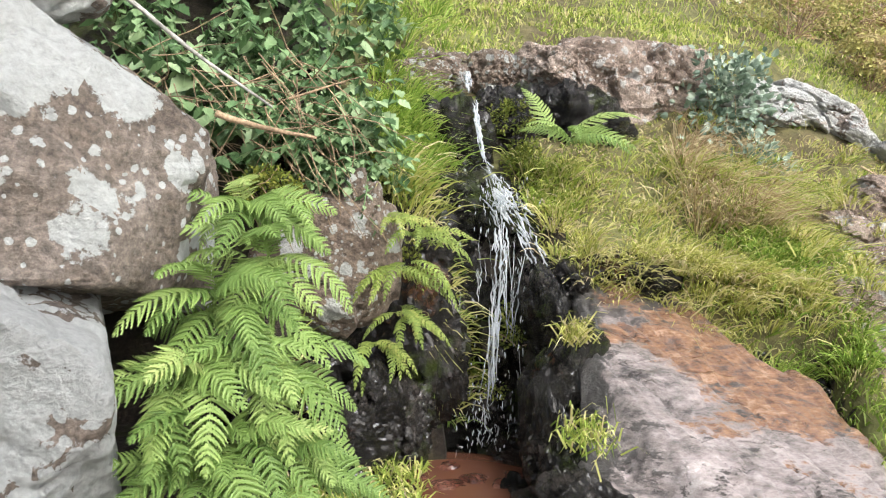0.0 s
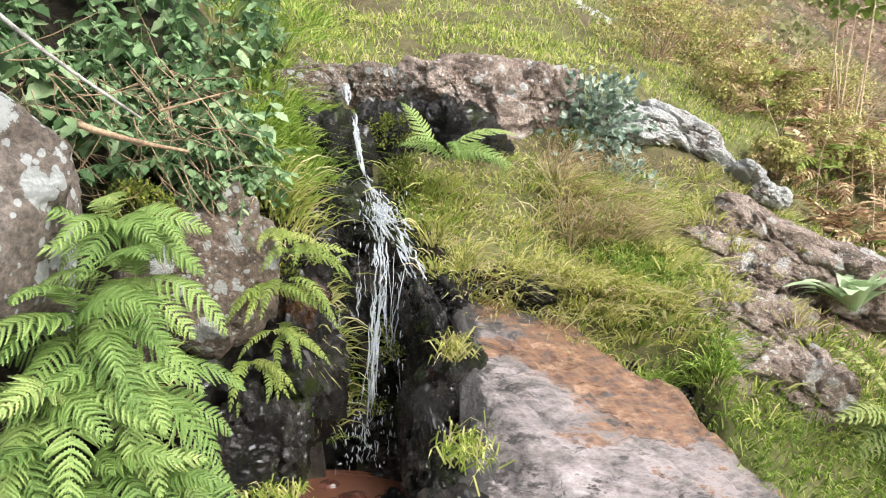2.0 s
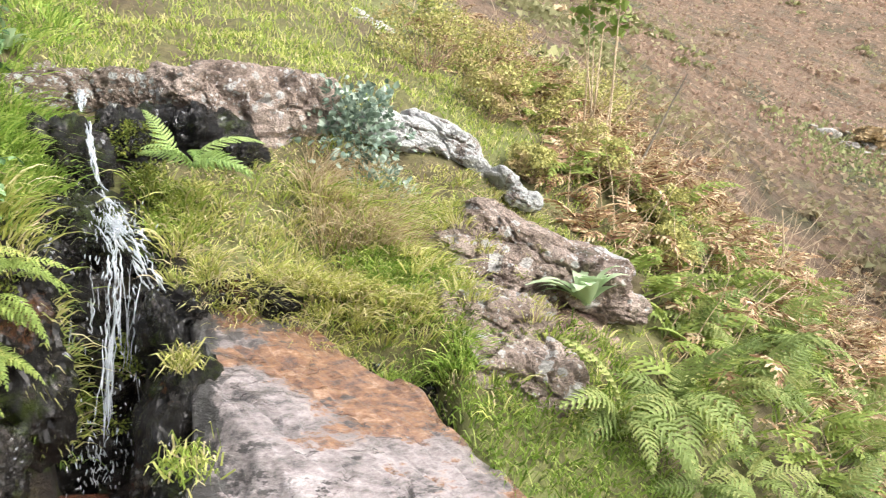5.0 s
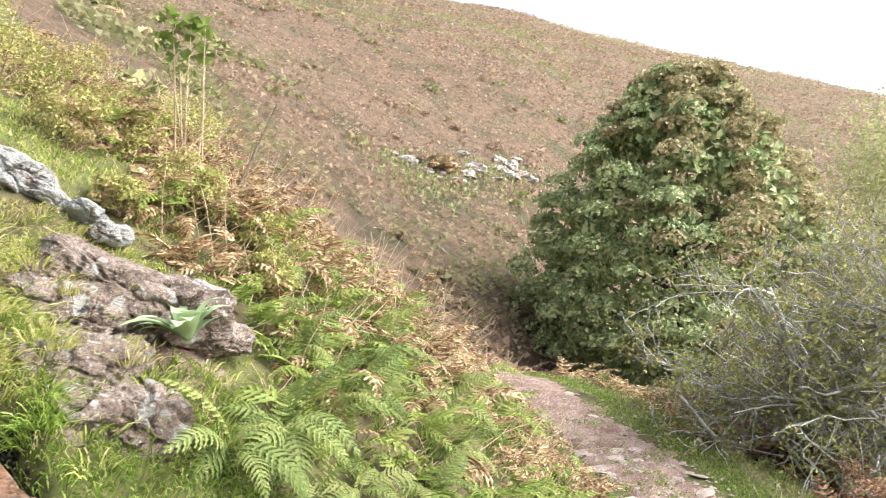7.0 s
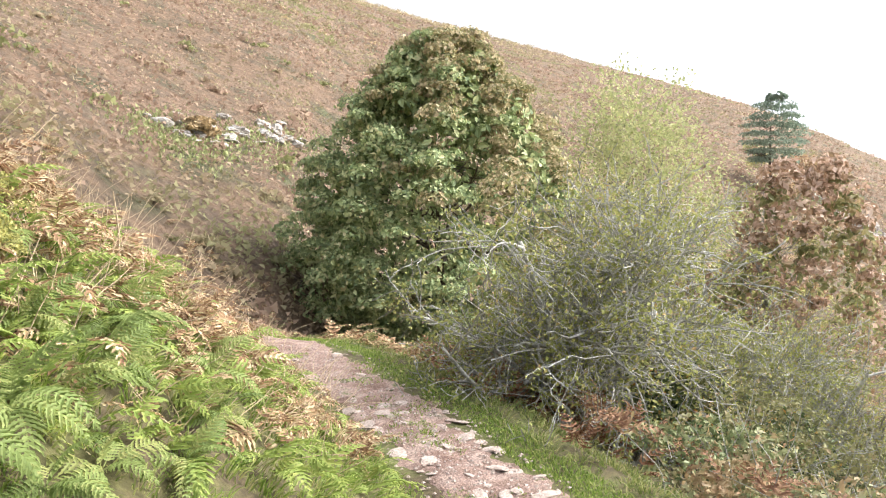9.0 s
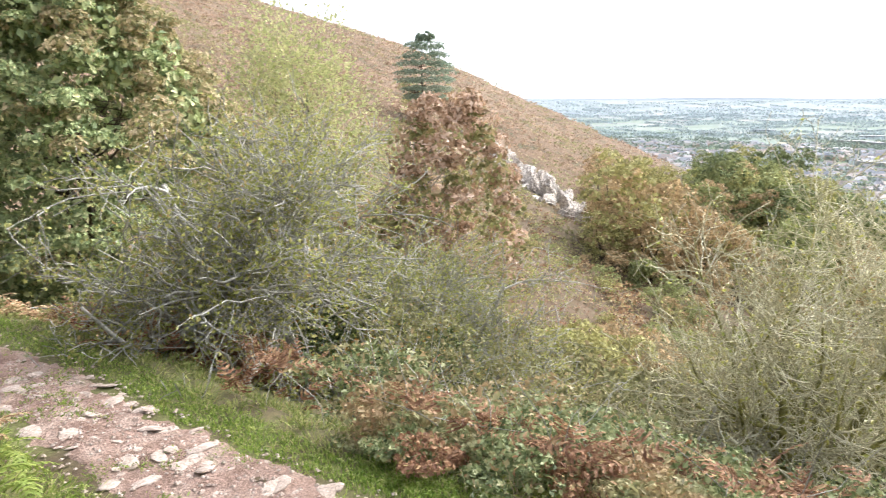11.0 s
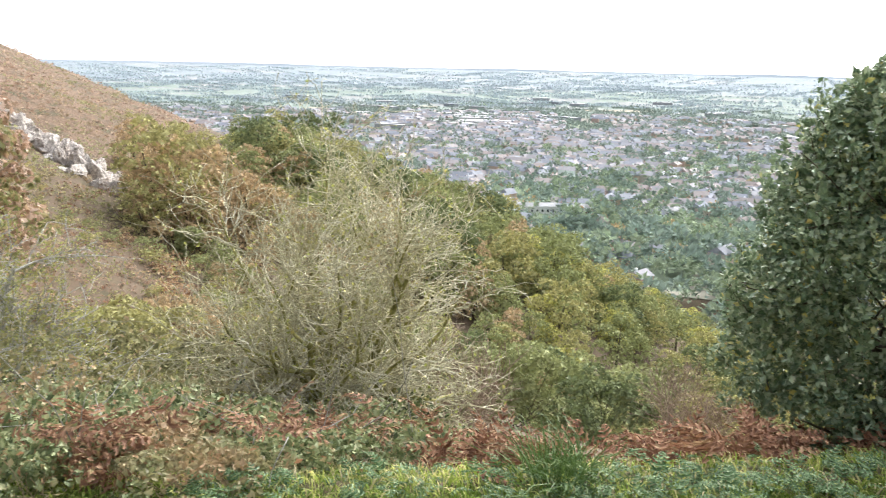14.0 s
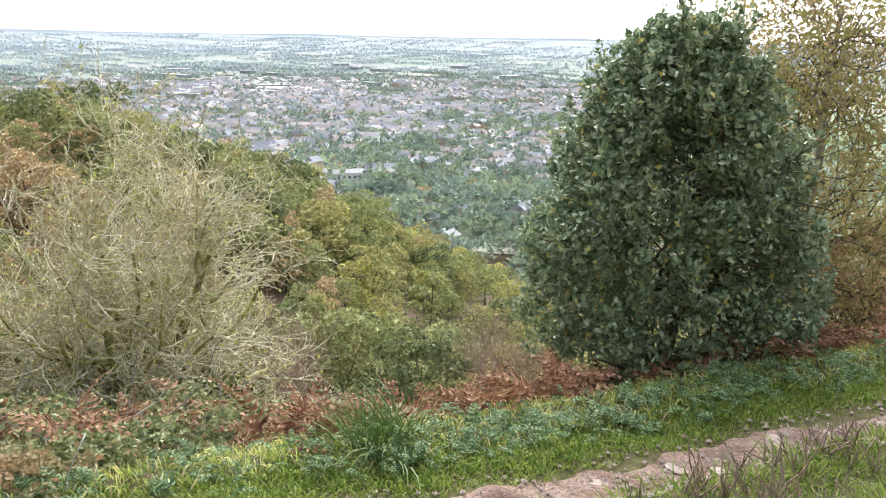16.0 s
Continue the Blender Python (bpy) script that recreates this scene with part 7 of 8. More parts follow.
# pine on the far slope
p = at(-87.5, 125)
pi_ = empty("pine_tree", p, "lone dark blue-green pine with layered branches", "tree")
H = 10.2 - p[2]
wood_parts(limbs((0, 0, -0.5), H * 0.95, 0.25, n1=26, n2=4, l1=(0.2, 0.36), spread=(70, 95), lo=0.3), pi_, "bark")
parts_ = []
for i in range(64):
    t = 0.3 + 0.68 * (i // 8) / 7
    a = i * 0.785 + (i // 8) * 0.5 + rng.uniform(-0.2, 0.2)
    rr_ = np.interp(t, (0.3, 0.5, 0.72, 0.88, 1.0), (3.6, 4.9, 4.3, 3.2, 1.2))
    c = (math.cos(a) * rr_ * 0.66, math.sin(a) * rr_ * 0.66, H * t + rng.uniform(-0.35, 0.35))
    parts_.append(billow([c], [(rr_ * rng.uniform(0.3, 0.5), rr_ * rng.uniform(0.3, 0.5), rng.uniform(0.45, 0.85))], 110, 0.38, 0.6, -0.25))
Vc, Fc = join(parts_)
raw("crown", Vc, Fc, M["pine"], pi_)


# ---- woods on the spur ----
def wood_tree(kind, mat, H, W, seed, bare=False):
    t = empty(kind, (0, 0, -60), "", "tree", "woodland trees")
    lv_ = limbs((0, 0, -0.8), H * 0.9, 0.22, n1=3, n2=1, n3=0, l1=(0.25, 0.45), l2=(0.15, 0.3), l3=(0.1, 0.2), spread=(25, 65), lo=0.3)
    wood_parts(lv_[:2], t, "bark", small=True)
    if not bare:
        Vc_, Fc_ = billow(*lobes_of(19, H, W * 0.38, (0.9, 1.0, 1.0, 0.8, 0.3), W * 0.17, 0.06, 0.82, 0.8), 72, W * 0.056, 0.95, -0.15, True)
        raw("crown", Vc_, Fc_, M[mat], t)
    return t


KINDS = [("broadleaf_tree", "wood_green", 9, 8, "broadleaf tree in dull green leaf"), ("olive_tree_crown", "wood_olive", 9, 7.5, "broadleaf tree turning olive yellow"), ("yellow_tree", "wood_yellow", 8, 7, "tree turned bright yellow-green"),
         ("dark_tree", "wood_dark", 10, 9, "dark green broadleaf tree"), ("rust_wood_tree", "wood_rust", 8, 7, "tree with russet autumn leaves"), ("brown_tree", "wood_brown", 8, 7.5, "broadleaf tree with thin brownish leaves")]
PROTO = []
for i, (nm, mt, H, W, lb) in enumerate(KINDS):
    nm = nm if nm != "olive_tree_crown" else "olive_tree"
    PROTO.append([tagged(wood_tree(nm, mt, H, W, i * 3.7), lb), False])


def plant(kind, bearing, dist, scale=1.0):
    q_ = at(bearing, dist)
    pr = PROTO[kind]
    m = Matrix.Translation(q_) @ Matrix.Rotation(rng.uniform(0, 6.28), 4, "Z") @ Matrix.Scale(scale, 4)
    if not pr[1]:
        pr[1] = True
        pr[0].matrix_basis = m
        return pr[0]
    o = copy_thing(pr[0], Matrix.Identity(4))
    o.matrix_basis = m
    return o


plant(1, -101.3, 100, 1.5), plant(5, -102.6, 104, 1.45), plant(5, -105.0, 108, 1.45), plant(4, -107.3, 104, 1.3), plant(5, -109.3, 106, 1.2), plant(4, -103.8, 97, 1.05), plant(4, -111.3, 108, 1.0), plant(0, -110.5, 140, 1.0), plant(0, -112.5, 150, 1.0)
plant(1, -116, 160, 1.0), plant(3, -123.9, 165, 1.35)
for i in range(26):
    plant(int(rng.choice([1, 5, 4, 5])), rng.uniform(-110, -99.5), rng.uniform(92, 135), rng.uniform(0.7, 1.05))
for b_, r_ in zip(rng.uniform(-176, -106, 500), np.sqrt(rng.uniform(0.09, 1, 500)) * 188):
    if r_ < 62:
        continue
    if b_ > -112 and r_ < 130:
        continue
    y_ = (b_ < -128) * 0.5
    kind = rng.choice(6, p=[0.42, 0.22, 0.04 + 0.2 * (y_ > 0), 0.12 - 0.06 * (y_ > 0), 0.06 - 0.04 * (y_ > 0), 0.14 - 0.1 * (y_ > 0)])
    plant(kind, b_, r_, rng.uniform(0.7, 1.15) * (0.55 + 0.45 * min(r_ / 130, 1)) * (1.35 if -131 < b_ < -108 and r_ > 105 else 1.0))
for pr in PROTO:
    assert pr[1]


# ---- moor: bracken, crags, bushes ----
nb = 88000
bb = rng.uniform(-106, -24, nb)
rr = 11 * (330 / 11) ** (rng.random(nb) ** 0.75)
X, Y = -np.sin(np.radians(bb)) * rr, np.cos(np.radians(bb)) * rr
lim = np.interp(bb, LAND[:, 0], LAND[:, 3])
ok = (rr < lim * 1.02) & ~((rr < 16 + (bb > -42) * 3) & (bb > -46)) & (np.abs(track_side(X, Y)) > 1.3)
X, Y, rr = X[ok], Y[ok], rr[ok]
Pm = np.stack([X, Y, land(X, Y) - 0.05], 1)
for nm, sel, mt, lb in (("moor_bracken", slice(0, None, 1), "moor_bracken", "russet bracken covering the moor slope"),):
    p_ = np.repeat(Pm[sel], 2, 0)
    n_ = len(p_)
    p_ = p_ + rng.normal(0, 0.25, (n_, 3)) * [1, 1, 0.1]
    sz = rng.uniform(0.1, 0.28, n_) * np.repeat(np.clip(rr[sel] / 60, 0.75, 2.2), 2)
    d = unit(n_) * np.array([1, 1, 0.3]) + np.array([0, 0, 0.55])
    V_, F_ = leaves_at(p_, d, sz * 1.2, "chip", 0.8)
    tagged(raw(nm, V_, F_, M[mt]), lb, "bracken", kind="stuff")


def clumps(name, n_, b0, b1, r0, r1, size, per, leaf, mat, label, seed, thr):
    """Low rounded growths scattered over the slope."""
    b_ = rng.uniform(b0, b1, n_)
    r_ = r0 * (r1 / r0) ** rng.random(n_)
    x, y = -np.sin(np.radians(b_)) * r_, np.cos(np.radians(b_)) * r_
    k_ = (fbm(x, y, 9, seed, 4) > thr) & (r_ < np.interp(b_, LAND[:, 0], LAND[:, 3]) * 0.99) & (np.abs(track_side(x, y)) > 2.0)
    x, y, r_ = x[k_], y[k_], r_[k_]
    g_ = np.clip(r_ / 60, 0.8, 2.2)
    c_ = np.stack([x, y, land(x, y)], 1)
    s_ = size * g_ * rng.uniform(0.6, 1.3, len(x))
    V_, F_ = billow(c_, np.stack([s_, s_, s_ * 0.55], 1), per, leaf, 0.7, 0.0, True)
    return tagged(raw(name, V_, F_, M[mat]), label, "bracken", kind="stuff")


clumps("russet_clumps", 1500, -104, -24, 15, 240, 0.55, 30, 0.3, "moor_bracken", "mounds of russet bracken on the moor", 3.0, 0.1)
clumps("green_clumps", 2000, -106, -24, 15, 240, 0.6, 30, 0.26, "moor_green", "mounds of green bilberry and grass on the moor", 21.0, 0.15)
clumps("dark_clumps", 500, -104, -24, 18, 240, 0.5, 30, 0.26, "wood_brown", "dark heather mounds on the moor", 40.0, 0.2)
clumps("combe_russet", 1300, -107, -86, 22, 110, 0.5, 24, 0.2, "red_bracken", "russet bracken on the combe's side", 11.0, -0.25)
clumps("combe_green", 1300, -107, -86, 22, 110, 0.65, 24, 0.18, "wood_olive", "olive grass and bilberry on the combe's side", 15.0, -0.3)
clumps("crest_grass", 1300, -74, -40, 230, 345, 0.9, 16, 0.4, "moor_straw", "pale grass along the moor's crest", 7.0, -2.0)


def where_seen(bearing, rise, r0, r1):
    """The place on the far slope that lies at this rise above the eye's level, in degrees."""
    for r_ in np.linspace(r0, r1, 160):
        q_ = at(bearing, r_)
        if q_[2] - 1.6 > math.tan(radians(rise)) * r_:
            break
    return q_


# a greener strip along the white rocks
q_ = [where_seen(b_, e_, 20, 120) for b_, e_ in zip(rng.uniform(-56, -43, 60), rng.uniform(0.4, 1.5, 60))]
p_ = np.repeat(np.array(q_), 34, 0) + rng.normal(0, 0.9, (60 * 34, 3)) * [1, 1, 0]
p_[:, 2] = land(p_[:, 0], p_[:, 1])
V_, F_ = leaves_at(p_, unit(len(p_)) * 0.6 + np.array([0, 0, 1.0]), rng.uniform(0.1, 0.24, len(p_)), "flake", 0.8)
tagged(raw("moor_grass", V_, F_, M["wood_green"]), "green grass beside the pale rocks on the moor", "grass", kind="stuff")


def crag(c, length, height, bearing, n_, seed, mat, label):
    """A broken outcrop: blocks that step along a line across the slope."""
    g = np.random.default_rng(seed)
    t = empty("rock_outcrop", c, label, "outcrop")
    for i in range(n_):
        u = g.uniform(-0.5, 0.5)
        a = radians(bearing)
        x, y = math.cos(a) * u * length + g.normal(0, length * 0.05), math.sin(a) * u * length + g.normal(0, length * 0.05)
        z = hgt(c[0] + x, c[1] + y) - c[2]
        h_ = height * g.uniform(0.25, 1.0) * (1 - abs(u)) * (0.85 if height > 1 else 1)
        ob = rock("block", (x, y, z + h_ * (0.3 if height > 1 else 0.1)), (length / n_ * g.uniform(1.2, 2.6) * (1.5 if height > 1 else 0.75), length / n_ * g.uniform(1.0, 2.0) * (1 if height > 1 else 0.6), h_), (g.uniform(-15, 15), g.uniform(-15, 15), g.uniform(0, 180)), seed * 50 + i, mat, 3, parent=t, rough=0.12, crack=0.3, cells=24)
    return t


for b_, e_, l_, h_ in ((-45.8, 1.5, 1.8, 0.3), (-47.0, 1.5, 2.2, 0.32), (-48.4, 1.6, 2.4, 0.36), (-49.8, 1.5, 2.4, 0.34), (-51.2, 1.6, 2.6, 0.42), (-52.6, 1.7, 2.6, 0.46), (-54.0, 1.4, 2.0, 0.34)):
    crag(where_seen(b_, e_, 22, 120), l_, h_, b_, 7, int(-b_ * 10) % 97, "white_rock", "pale rock outcrop lying in the moor")
for b_, e_, l_, h_ in ((-91.6, -3.6, 8.0, 2.4), (-92.8, -4.6, 8.5, 2.8), (-94.0, -5.6, 9.0, 3.2), (-95.2, -6.5, 9.0, 3.4), (-96.4, -7.4, 8.5, 3.2), (-97.6, -8.3, 8.0, 2.8), (-98.8, -9.2, 6.0, 2.0)):
    crag(where_seen(b_, e_, 56, 200), l_, h_, b_, 16, int(-b_ * 10) % 97, "crag", "steep broken grey crag on the slope")
for b_, r_, a, h_, mt, lb in ((-47.8, 33, 0.7, 0.5, "wood_brown", "dark twiggy bush on the moor"), 
                              (-80, 26, 2.2, 1.8, "scrub_olive", "olive scrub in the combe"), (-85, 22, 2.2, 1.8, "scrub_olive", "olive scrub in the combe"), (-99, 24, 2.4, 1.8, "wood_olive", "olive scrub in the combe"), (-104, 30, 2.6, 2.0, "wood_brown", "brownish scrub in the combe"),
                              (-92, 30, 2.2, 1.6, "wood_brown", "brownish scrub in the combe"), (-103, 90, 2.0, 2.4, "wood_green", "fresh green bush below the wood"), (-133.5, 21, 1.5, 1.4, "wood_dark", "dark green bush below the path"), (-131, 24, 1.6, 1.6, "wood_green", "green bush below the path"),
                              (-127, 20, 1.6, 1.4, "wood_green", "green scrub below the path"), (-96, 15, 1.6, 1.2, "scrub_olive", "olive scrub in the combe"), (-103, 14, 1.4, 1.1, "scrub_olive", "olive scrub in the combe"),
                              (-110, 22, 2.2, 1.6, "wood_olive", "olive scrub in the combe"), (-117, 26, 2.4, 1.8, "wood_green", "green scrub in the combe"), (-142, 26, 2.0, 1.8, "wood_olive", "olive scrub below the path")):
    q_ = at(b_, r_)
    shrub("bush", q_, (a, a, h_), int(160 * a), 0.09 + 0.004 * r_, mt, lb, "bush", 16, "flake", 0.16, 10, "bark", 0.3, None, 18)

for b_, r_, h_ in ((-55.2, 24, 1.5), (-139, 20, 2.6), (-141.5, 21, 2.2), (-121.5, 13, 2.0), (-124, 14, 1.8)):
    q_ = at(b_, r_)
    t = empty("bare_bush", q_, "leafless purplish-grey twiggy bush", "bush")
    wood_parts(limbs((0, 0, -0.1), h_, 0.03, n1=6, n2=5, n3=2, spread=(15, 60), l1=(0.4, 0.7), l2=(0.2, 0.4), l3=(0.1, 0.2), lo=0.1, stems=5, up=0.05, wob=0.12, thin=0.007), t, "heather", "heather", small=True)

SCRUB = [shrub("scrub", at(-90, 30), (1.5, 1.5, 1.1), 66, 0.24, mt_, lb_, "bush", 6, "flake", 0.2, 5, "bark", 0.35, None, 14) for mt_, lb_ in (("wood_olive", "olive scrub on the combe's side"), ("wood_green", "green scrub on the combe's side"), ("wood_brown", "brown scrub on the combe's side"), ("bracken", "russet scrub on the combe's side"))]
for i in range(180):
    b_, r_ = rng.uniform(-108, -86), 48 + 120 * rng.random()
    b_ = b_ - 9 if -99.6 < b_ < -91 and i > 3 else b_
    o_ = SCRUB[i] if i < 4 else copy_thing(SCRUB[int(rng.choice(4, p=[0.35, 0.25, 0.2, 0.2]))], Matrix.Identity(4))
    o_.matrix_basis = Matrix.Translation(at(b_, r_)) @ Matrix.Rotation(rng.uniform(0, 6), 4, "Z") @ Matrix.Scale(rng.uniform(0.8, 1.7), 4)

# low scrub under the crag
for i in range(16):
    o_ = copy_thing(SCRUB[int(rng.choice(4))], Matrix.Identity(4))
    o_.matrix_basis = Matrix.Translation(where_seen(rng.uniform(-99.5, -90), rng.uniform(-13, -9.5), 20, 90)) @ Matrix.Rotation(rng.uniform(0, 6), 4, "Z") @ Matrix.Scale(rng.uniform(0.5, 0.8), 4)

# more trees low in the combe
for b_, r_ in zip(rng.uniform(-117, -103, 46), rng.uniform(32, 88, 46)):
    plant(int(rng.choice(6, p=[0.4, 0.2, 0.02, 0.1, 0.08, 0.2])), b_, r_, rng.uniform(0.28, 0.45) * (0.6 + r_ / 120))
for b_, r_ in zip(rng.uniform(-150, -113, 110), rng.uniform(30, 66, 110)):
    plant(int(rng.choice(6, p=[0.36, 0.26, 0.04, 0.2, 0.02, 0.12])), b_, r_, rng.uniform(0.3, 0.5) * (0.6 + r_ / 120))


# ---- the town on the plain ----
def flat_mat(name, stops, rough=0.8):
    m, n, l, b = node_mat(name)
    o = n.new("ShaderNodeObjectInfo")
    g = n.new("ShaderNodeNewGeometry")
    add = n.new("ShaderNodeMath")
    add.operation = "ADD"
    l.new(o.outputs["Random"], add.inputs[0])
    l.new(g.outputs["Random Per Island"], add.inputs[1])
    fr_ = n.new("ShaderNodeMath")
    fr_.operation = "FRACT"
    l.new(add.outputs[0], fr_.inputs[0])
    r = ramp(n, stops)
    l.new(fr_.outputs[0], r.inputs[0])
    t = noise_tex(n, l, g.outputs["Position"], 0.6, 4.0)
    tr = ramp(n, [(0.3, (0.85, 0.85, 0.85)), (0.7, (1.1, 1.1, 1.1))])
    l.new(t.outputs[0], tr.inputs[0])
    l.new(mix(n, l, 1.0, r.outputs[0], tr.outputs[0], "MULTIPLY"), b.inputs["Base Color"])
    b.inputs["Roughness"].default_value = rough
    return m


# wall and roof colours carry a bluish tint that paints in distance haze
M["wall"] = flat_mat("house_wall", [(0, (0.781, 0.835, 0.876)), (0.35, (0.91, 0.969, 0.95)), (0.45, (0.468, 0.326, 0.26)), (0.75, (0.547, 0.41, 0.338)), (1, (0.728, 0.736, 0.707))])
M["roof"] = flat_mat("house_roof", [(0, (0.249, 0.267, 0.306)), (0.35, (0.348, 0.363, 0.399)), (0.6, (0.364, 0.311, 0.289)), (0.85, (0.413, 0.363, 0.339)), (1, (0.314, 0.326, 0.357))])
M["shed"] = flat_mat("pale_shed", [(0, (0.284, 0.289, 0.294)), (0.6, (0.34, 0.344, 0.349)), (1, (0.193, 0.215, 0.238))])
M["render_wall"] = flat_mat("white_rendered_wall", [(0, (0.72, 0.72, 0.7)), (1, (0.82, 0.82, 0.8))])
M["glass"] = flat_mat("dark_window", [(0, (0.04, 0.045, 0.05)), (1, (0.08, 0.085, 0.09))], 0.15)


def box_v(w_, d_, h_):
    x, y = w_ / 2, d_ / 2
    return np.array([(-x, -y, 0), (x, -y, 0), (x, y, 0), (-x, y, 0), (-x, -y, h_), (x, -y, h_), (x, y, h_), (-x, y, h_)], float)


BOX_F = np.array([(0, 1, 5, 4), (1, 2, 6, 5), (2, 3, 7, 6), (3, 0, 4, 7), (4, 5, 6, 7)])


def gable_v(w_, d_, h_, rise, eave=0.4):
    x, y = w_ / 2 + eave, d_ / 2 + eave
    return np.array([(-x, -y, h_ - 0.2), (x, -y, h_ - 0.2), (x, y, h_ - 0.2), (-x, y, h_ - 0.2), (-x + 0.4, 0, h_ + rise), (x - 0.4, 0, h_ + rise)], float)


GABLE_F4 = np.array([(0, 1, 5, 4), (2, 3, 4, 5), (3, 2, 1, 0)])
GABLE_F3 = np.array([(3, 0, 4), (1, 2, 5)])


def house(w_, d_, h_, rise, label):
    t = empty("house", (0, 0, PLAIN), label, "house", "houses of the town")
    raw("wall", box_v(w_, d_, h_), BOX_F, M["wall"], t)
    rf = raw("roof", gable_v(w_, d_, h_, rise), [GABLE_F4, GABLE_F3], M["roof"], t)
    ch = raw("chimney", box_v(1.2, 1.0, 2.2) + np.array([w_ * 0.3, 0, h_ + rise - 0.8]), BOX_F, M["wall"], rf)
    for sx in (-0.28, 0.28):
        for z_ in (1.2, 4.0):
            for sy in (-1, 1):
                raw("window", box_v(1.5, 0.2, 1.5) + np.array([sx * w_, sy * d_ / 2, z_]), BOX_F, M["glass"], t)
    return t


HOUSES = [house(12, 9, 7, 2.8, "two-storey house with a pitched slate roof"), house(16, 10, 8.5, 3.2, "large pale villa with a pitched roof"), house(9, 8, 6, 3.0, "small brick house with a tiled roof")]
used = set()
for i in range(200):
    b_ = rng.uniform(-152, -116)
    r_ = rng.uniform(430, 1000)
    k_ = int(rng.choice(3, p=[0.45, 0.2, 0.35]))
    x, y = -math.sin(radians(b_)) * r_, math.cos(radians(b_)) * r_
    m = Matrix.Translation((x, y, PLAIN + 0.5)) @ Matrix.Rotation(rng.choice([0.3, 1.87, 0.9]) + rng.normal(0, 0.15), 4, "Z") @ Matrix.Scale(rng.uniform(0.85, 1.15), 4)
    if k_ not in used:
        used.add(k_)
        HOUSES[k_].matrix_basis = m
    else:
        copy_thing(HOUSES[k_], Matrix.Identity(4)).matrix_basis = m


def rows_of_boxes(n_, b0, b1, r0, r1, sizes, clump, seed):
    b_ = np.radians(rng.uniform(b0, b1, n_))
    r_ = rng.uniform(r0, r1, n_)
    x, y = -np.sin(b_) * r_, np.cos(b_) * r_
    keep = fbm(x, y, clump, seed, 3) > -0.25
    x, y = x[keep], y[keep]
    n_ = len(x)
    a = rng.choice([0.3, 1.87, 0.9], n_) + 0.5 * fbm(x, y, 300, 3)
    A = np.zeros((n_, 3, 3))
    A[:, 0, 0], A[:, 1, 0], A[:, 0, 1], A[:, 1, 1], A[:, 2, 2] = np.cos(a), np.sin(a), -np.sin(a), np.cos(a), 1
    S = np.stack([rng.uniform(*sizes[0], n_), rng.uniform(*sizes[1], n_), rng.uniform(*sizes[2], n_)], 1)
    return np.stack([x, y, plain_z(np.hypot(x, y)) + 0.5], 1), A, S


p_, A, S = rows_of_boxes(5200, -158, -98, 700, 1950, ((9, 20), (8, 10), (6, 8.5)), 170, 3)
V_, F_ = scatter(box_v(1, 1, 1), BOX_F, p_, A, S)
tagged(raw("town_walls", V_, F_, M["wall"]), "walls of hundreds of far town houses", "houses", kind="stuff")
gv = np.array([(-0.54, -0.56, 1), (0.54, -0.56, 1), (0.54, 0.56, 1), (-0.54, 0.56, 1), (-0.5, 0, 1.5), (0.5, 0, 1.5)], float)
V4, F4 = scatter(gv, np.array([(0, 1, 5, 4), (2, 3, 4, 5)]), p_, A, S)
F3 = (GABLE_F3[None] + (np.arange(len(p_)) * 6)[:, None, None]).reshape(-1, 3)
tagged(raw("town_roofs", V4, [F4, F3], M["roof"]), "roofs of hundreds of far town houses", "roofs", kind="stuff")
sheds = [rows_of_boxes(48, -129, -116, 1480, 1900, ((35, 90), (20, 45), (6, 9)), 900, 8), rows_of_boxes(60, -150, -105, 1200, 2600, ((25, 60), (15, 30), (6, 9)), 400, 8)]
V_, F_ = join([scatter(box_v(1, 1, 1), BOX_F, *row) for row in sheds])
tagged(raw("town_sheds", V_, F_, M["shed"]), "long pale factory sheds in the town", "sheds", kind="stuff")
for b_, r_, w_ in ((-127.6, 640, 40), (-126.0, 640, 30), (-130.8, 640, 20), (-137.5, 660, 18)):
    x, y = -math.sin(radians(b_)) * r_, math.cos(radians(b_)) * r_
    t = empty("pale_building", (x, y, PLAIN + 0.5), "long white building among the trees", "building")
    t.rotation_euler = (0, 0, radians(b_) + 0.3)
    raw("wall", box_v(w_, 14, 9), BOX_F, M["render_wall"], t)
    raw("roof", gable_v(w_, 14, 9, 2), [GABLE_F4, GABLE_F3], M["shed"], t)
    for i in range(8):
        raw("window", box_v(1.6, 0.2, 2.0) + np.array([(i - 3.5) * w_ / 9, -7, 4.5]), BOX_F, M["glass"], t)


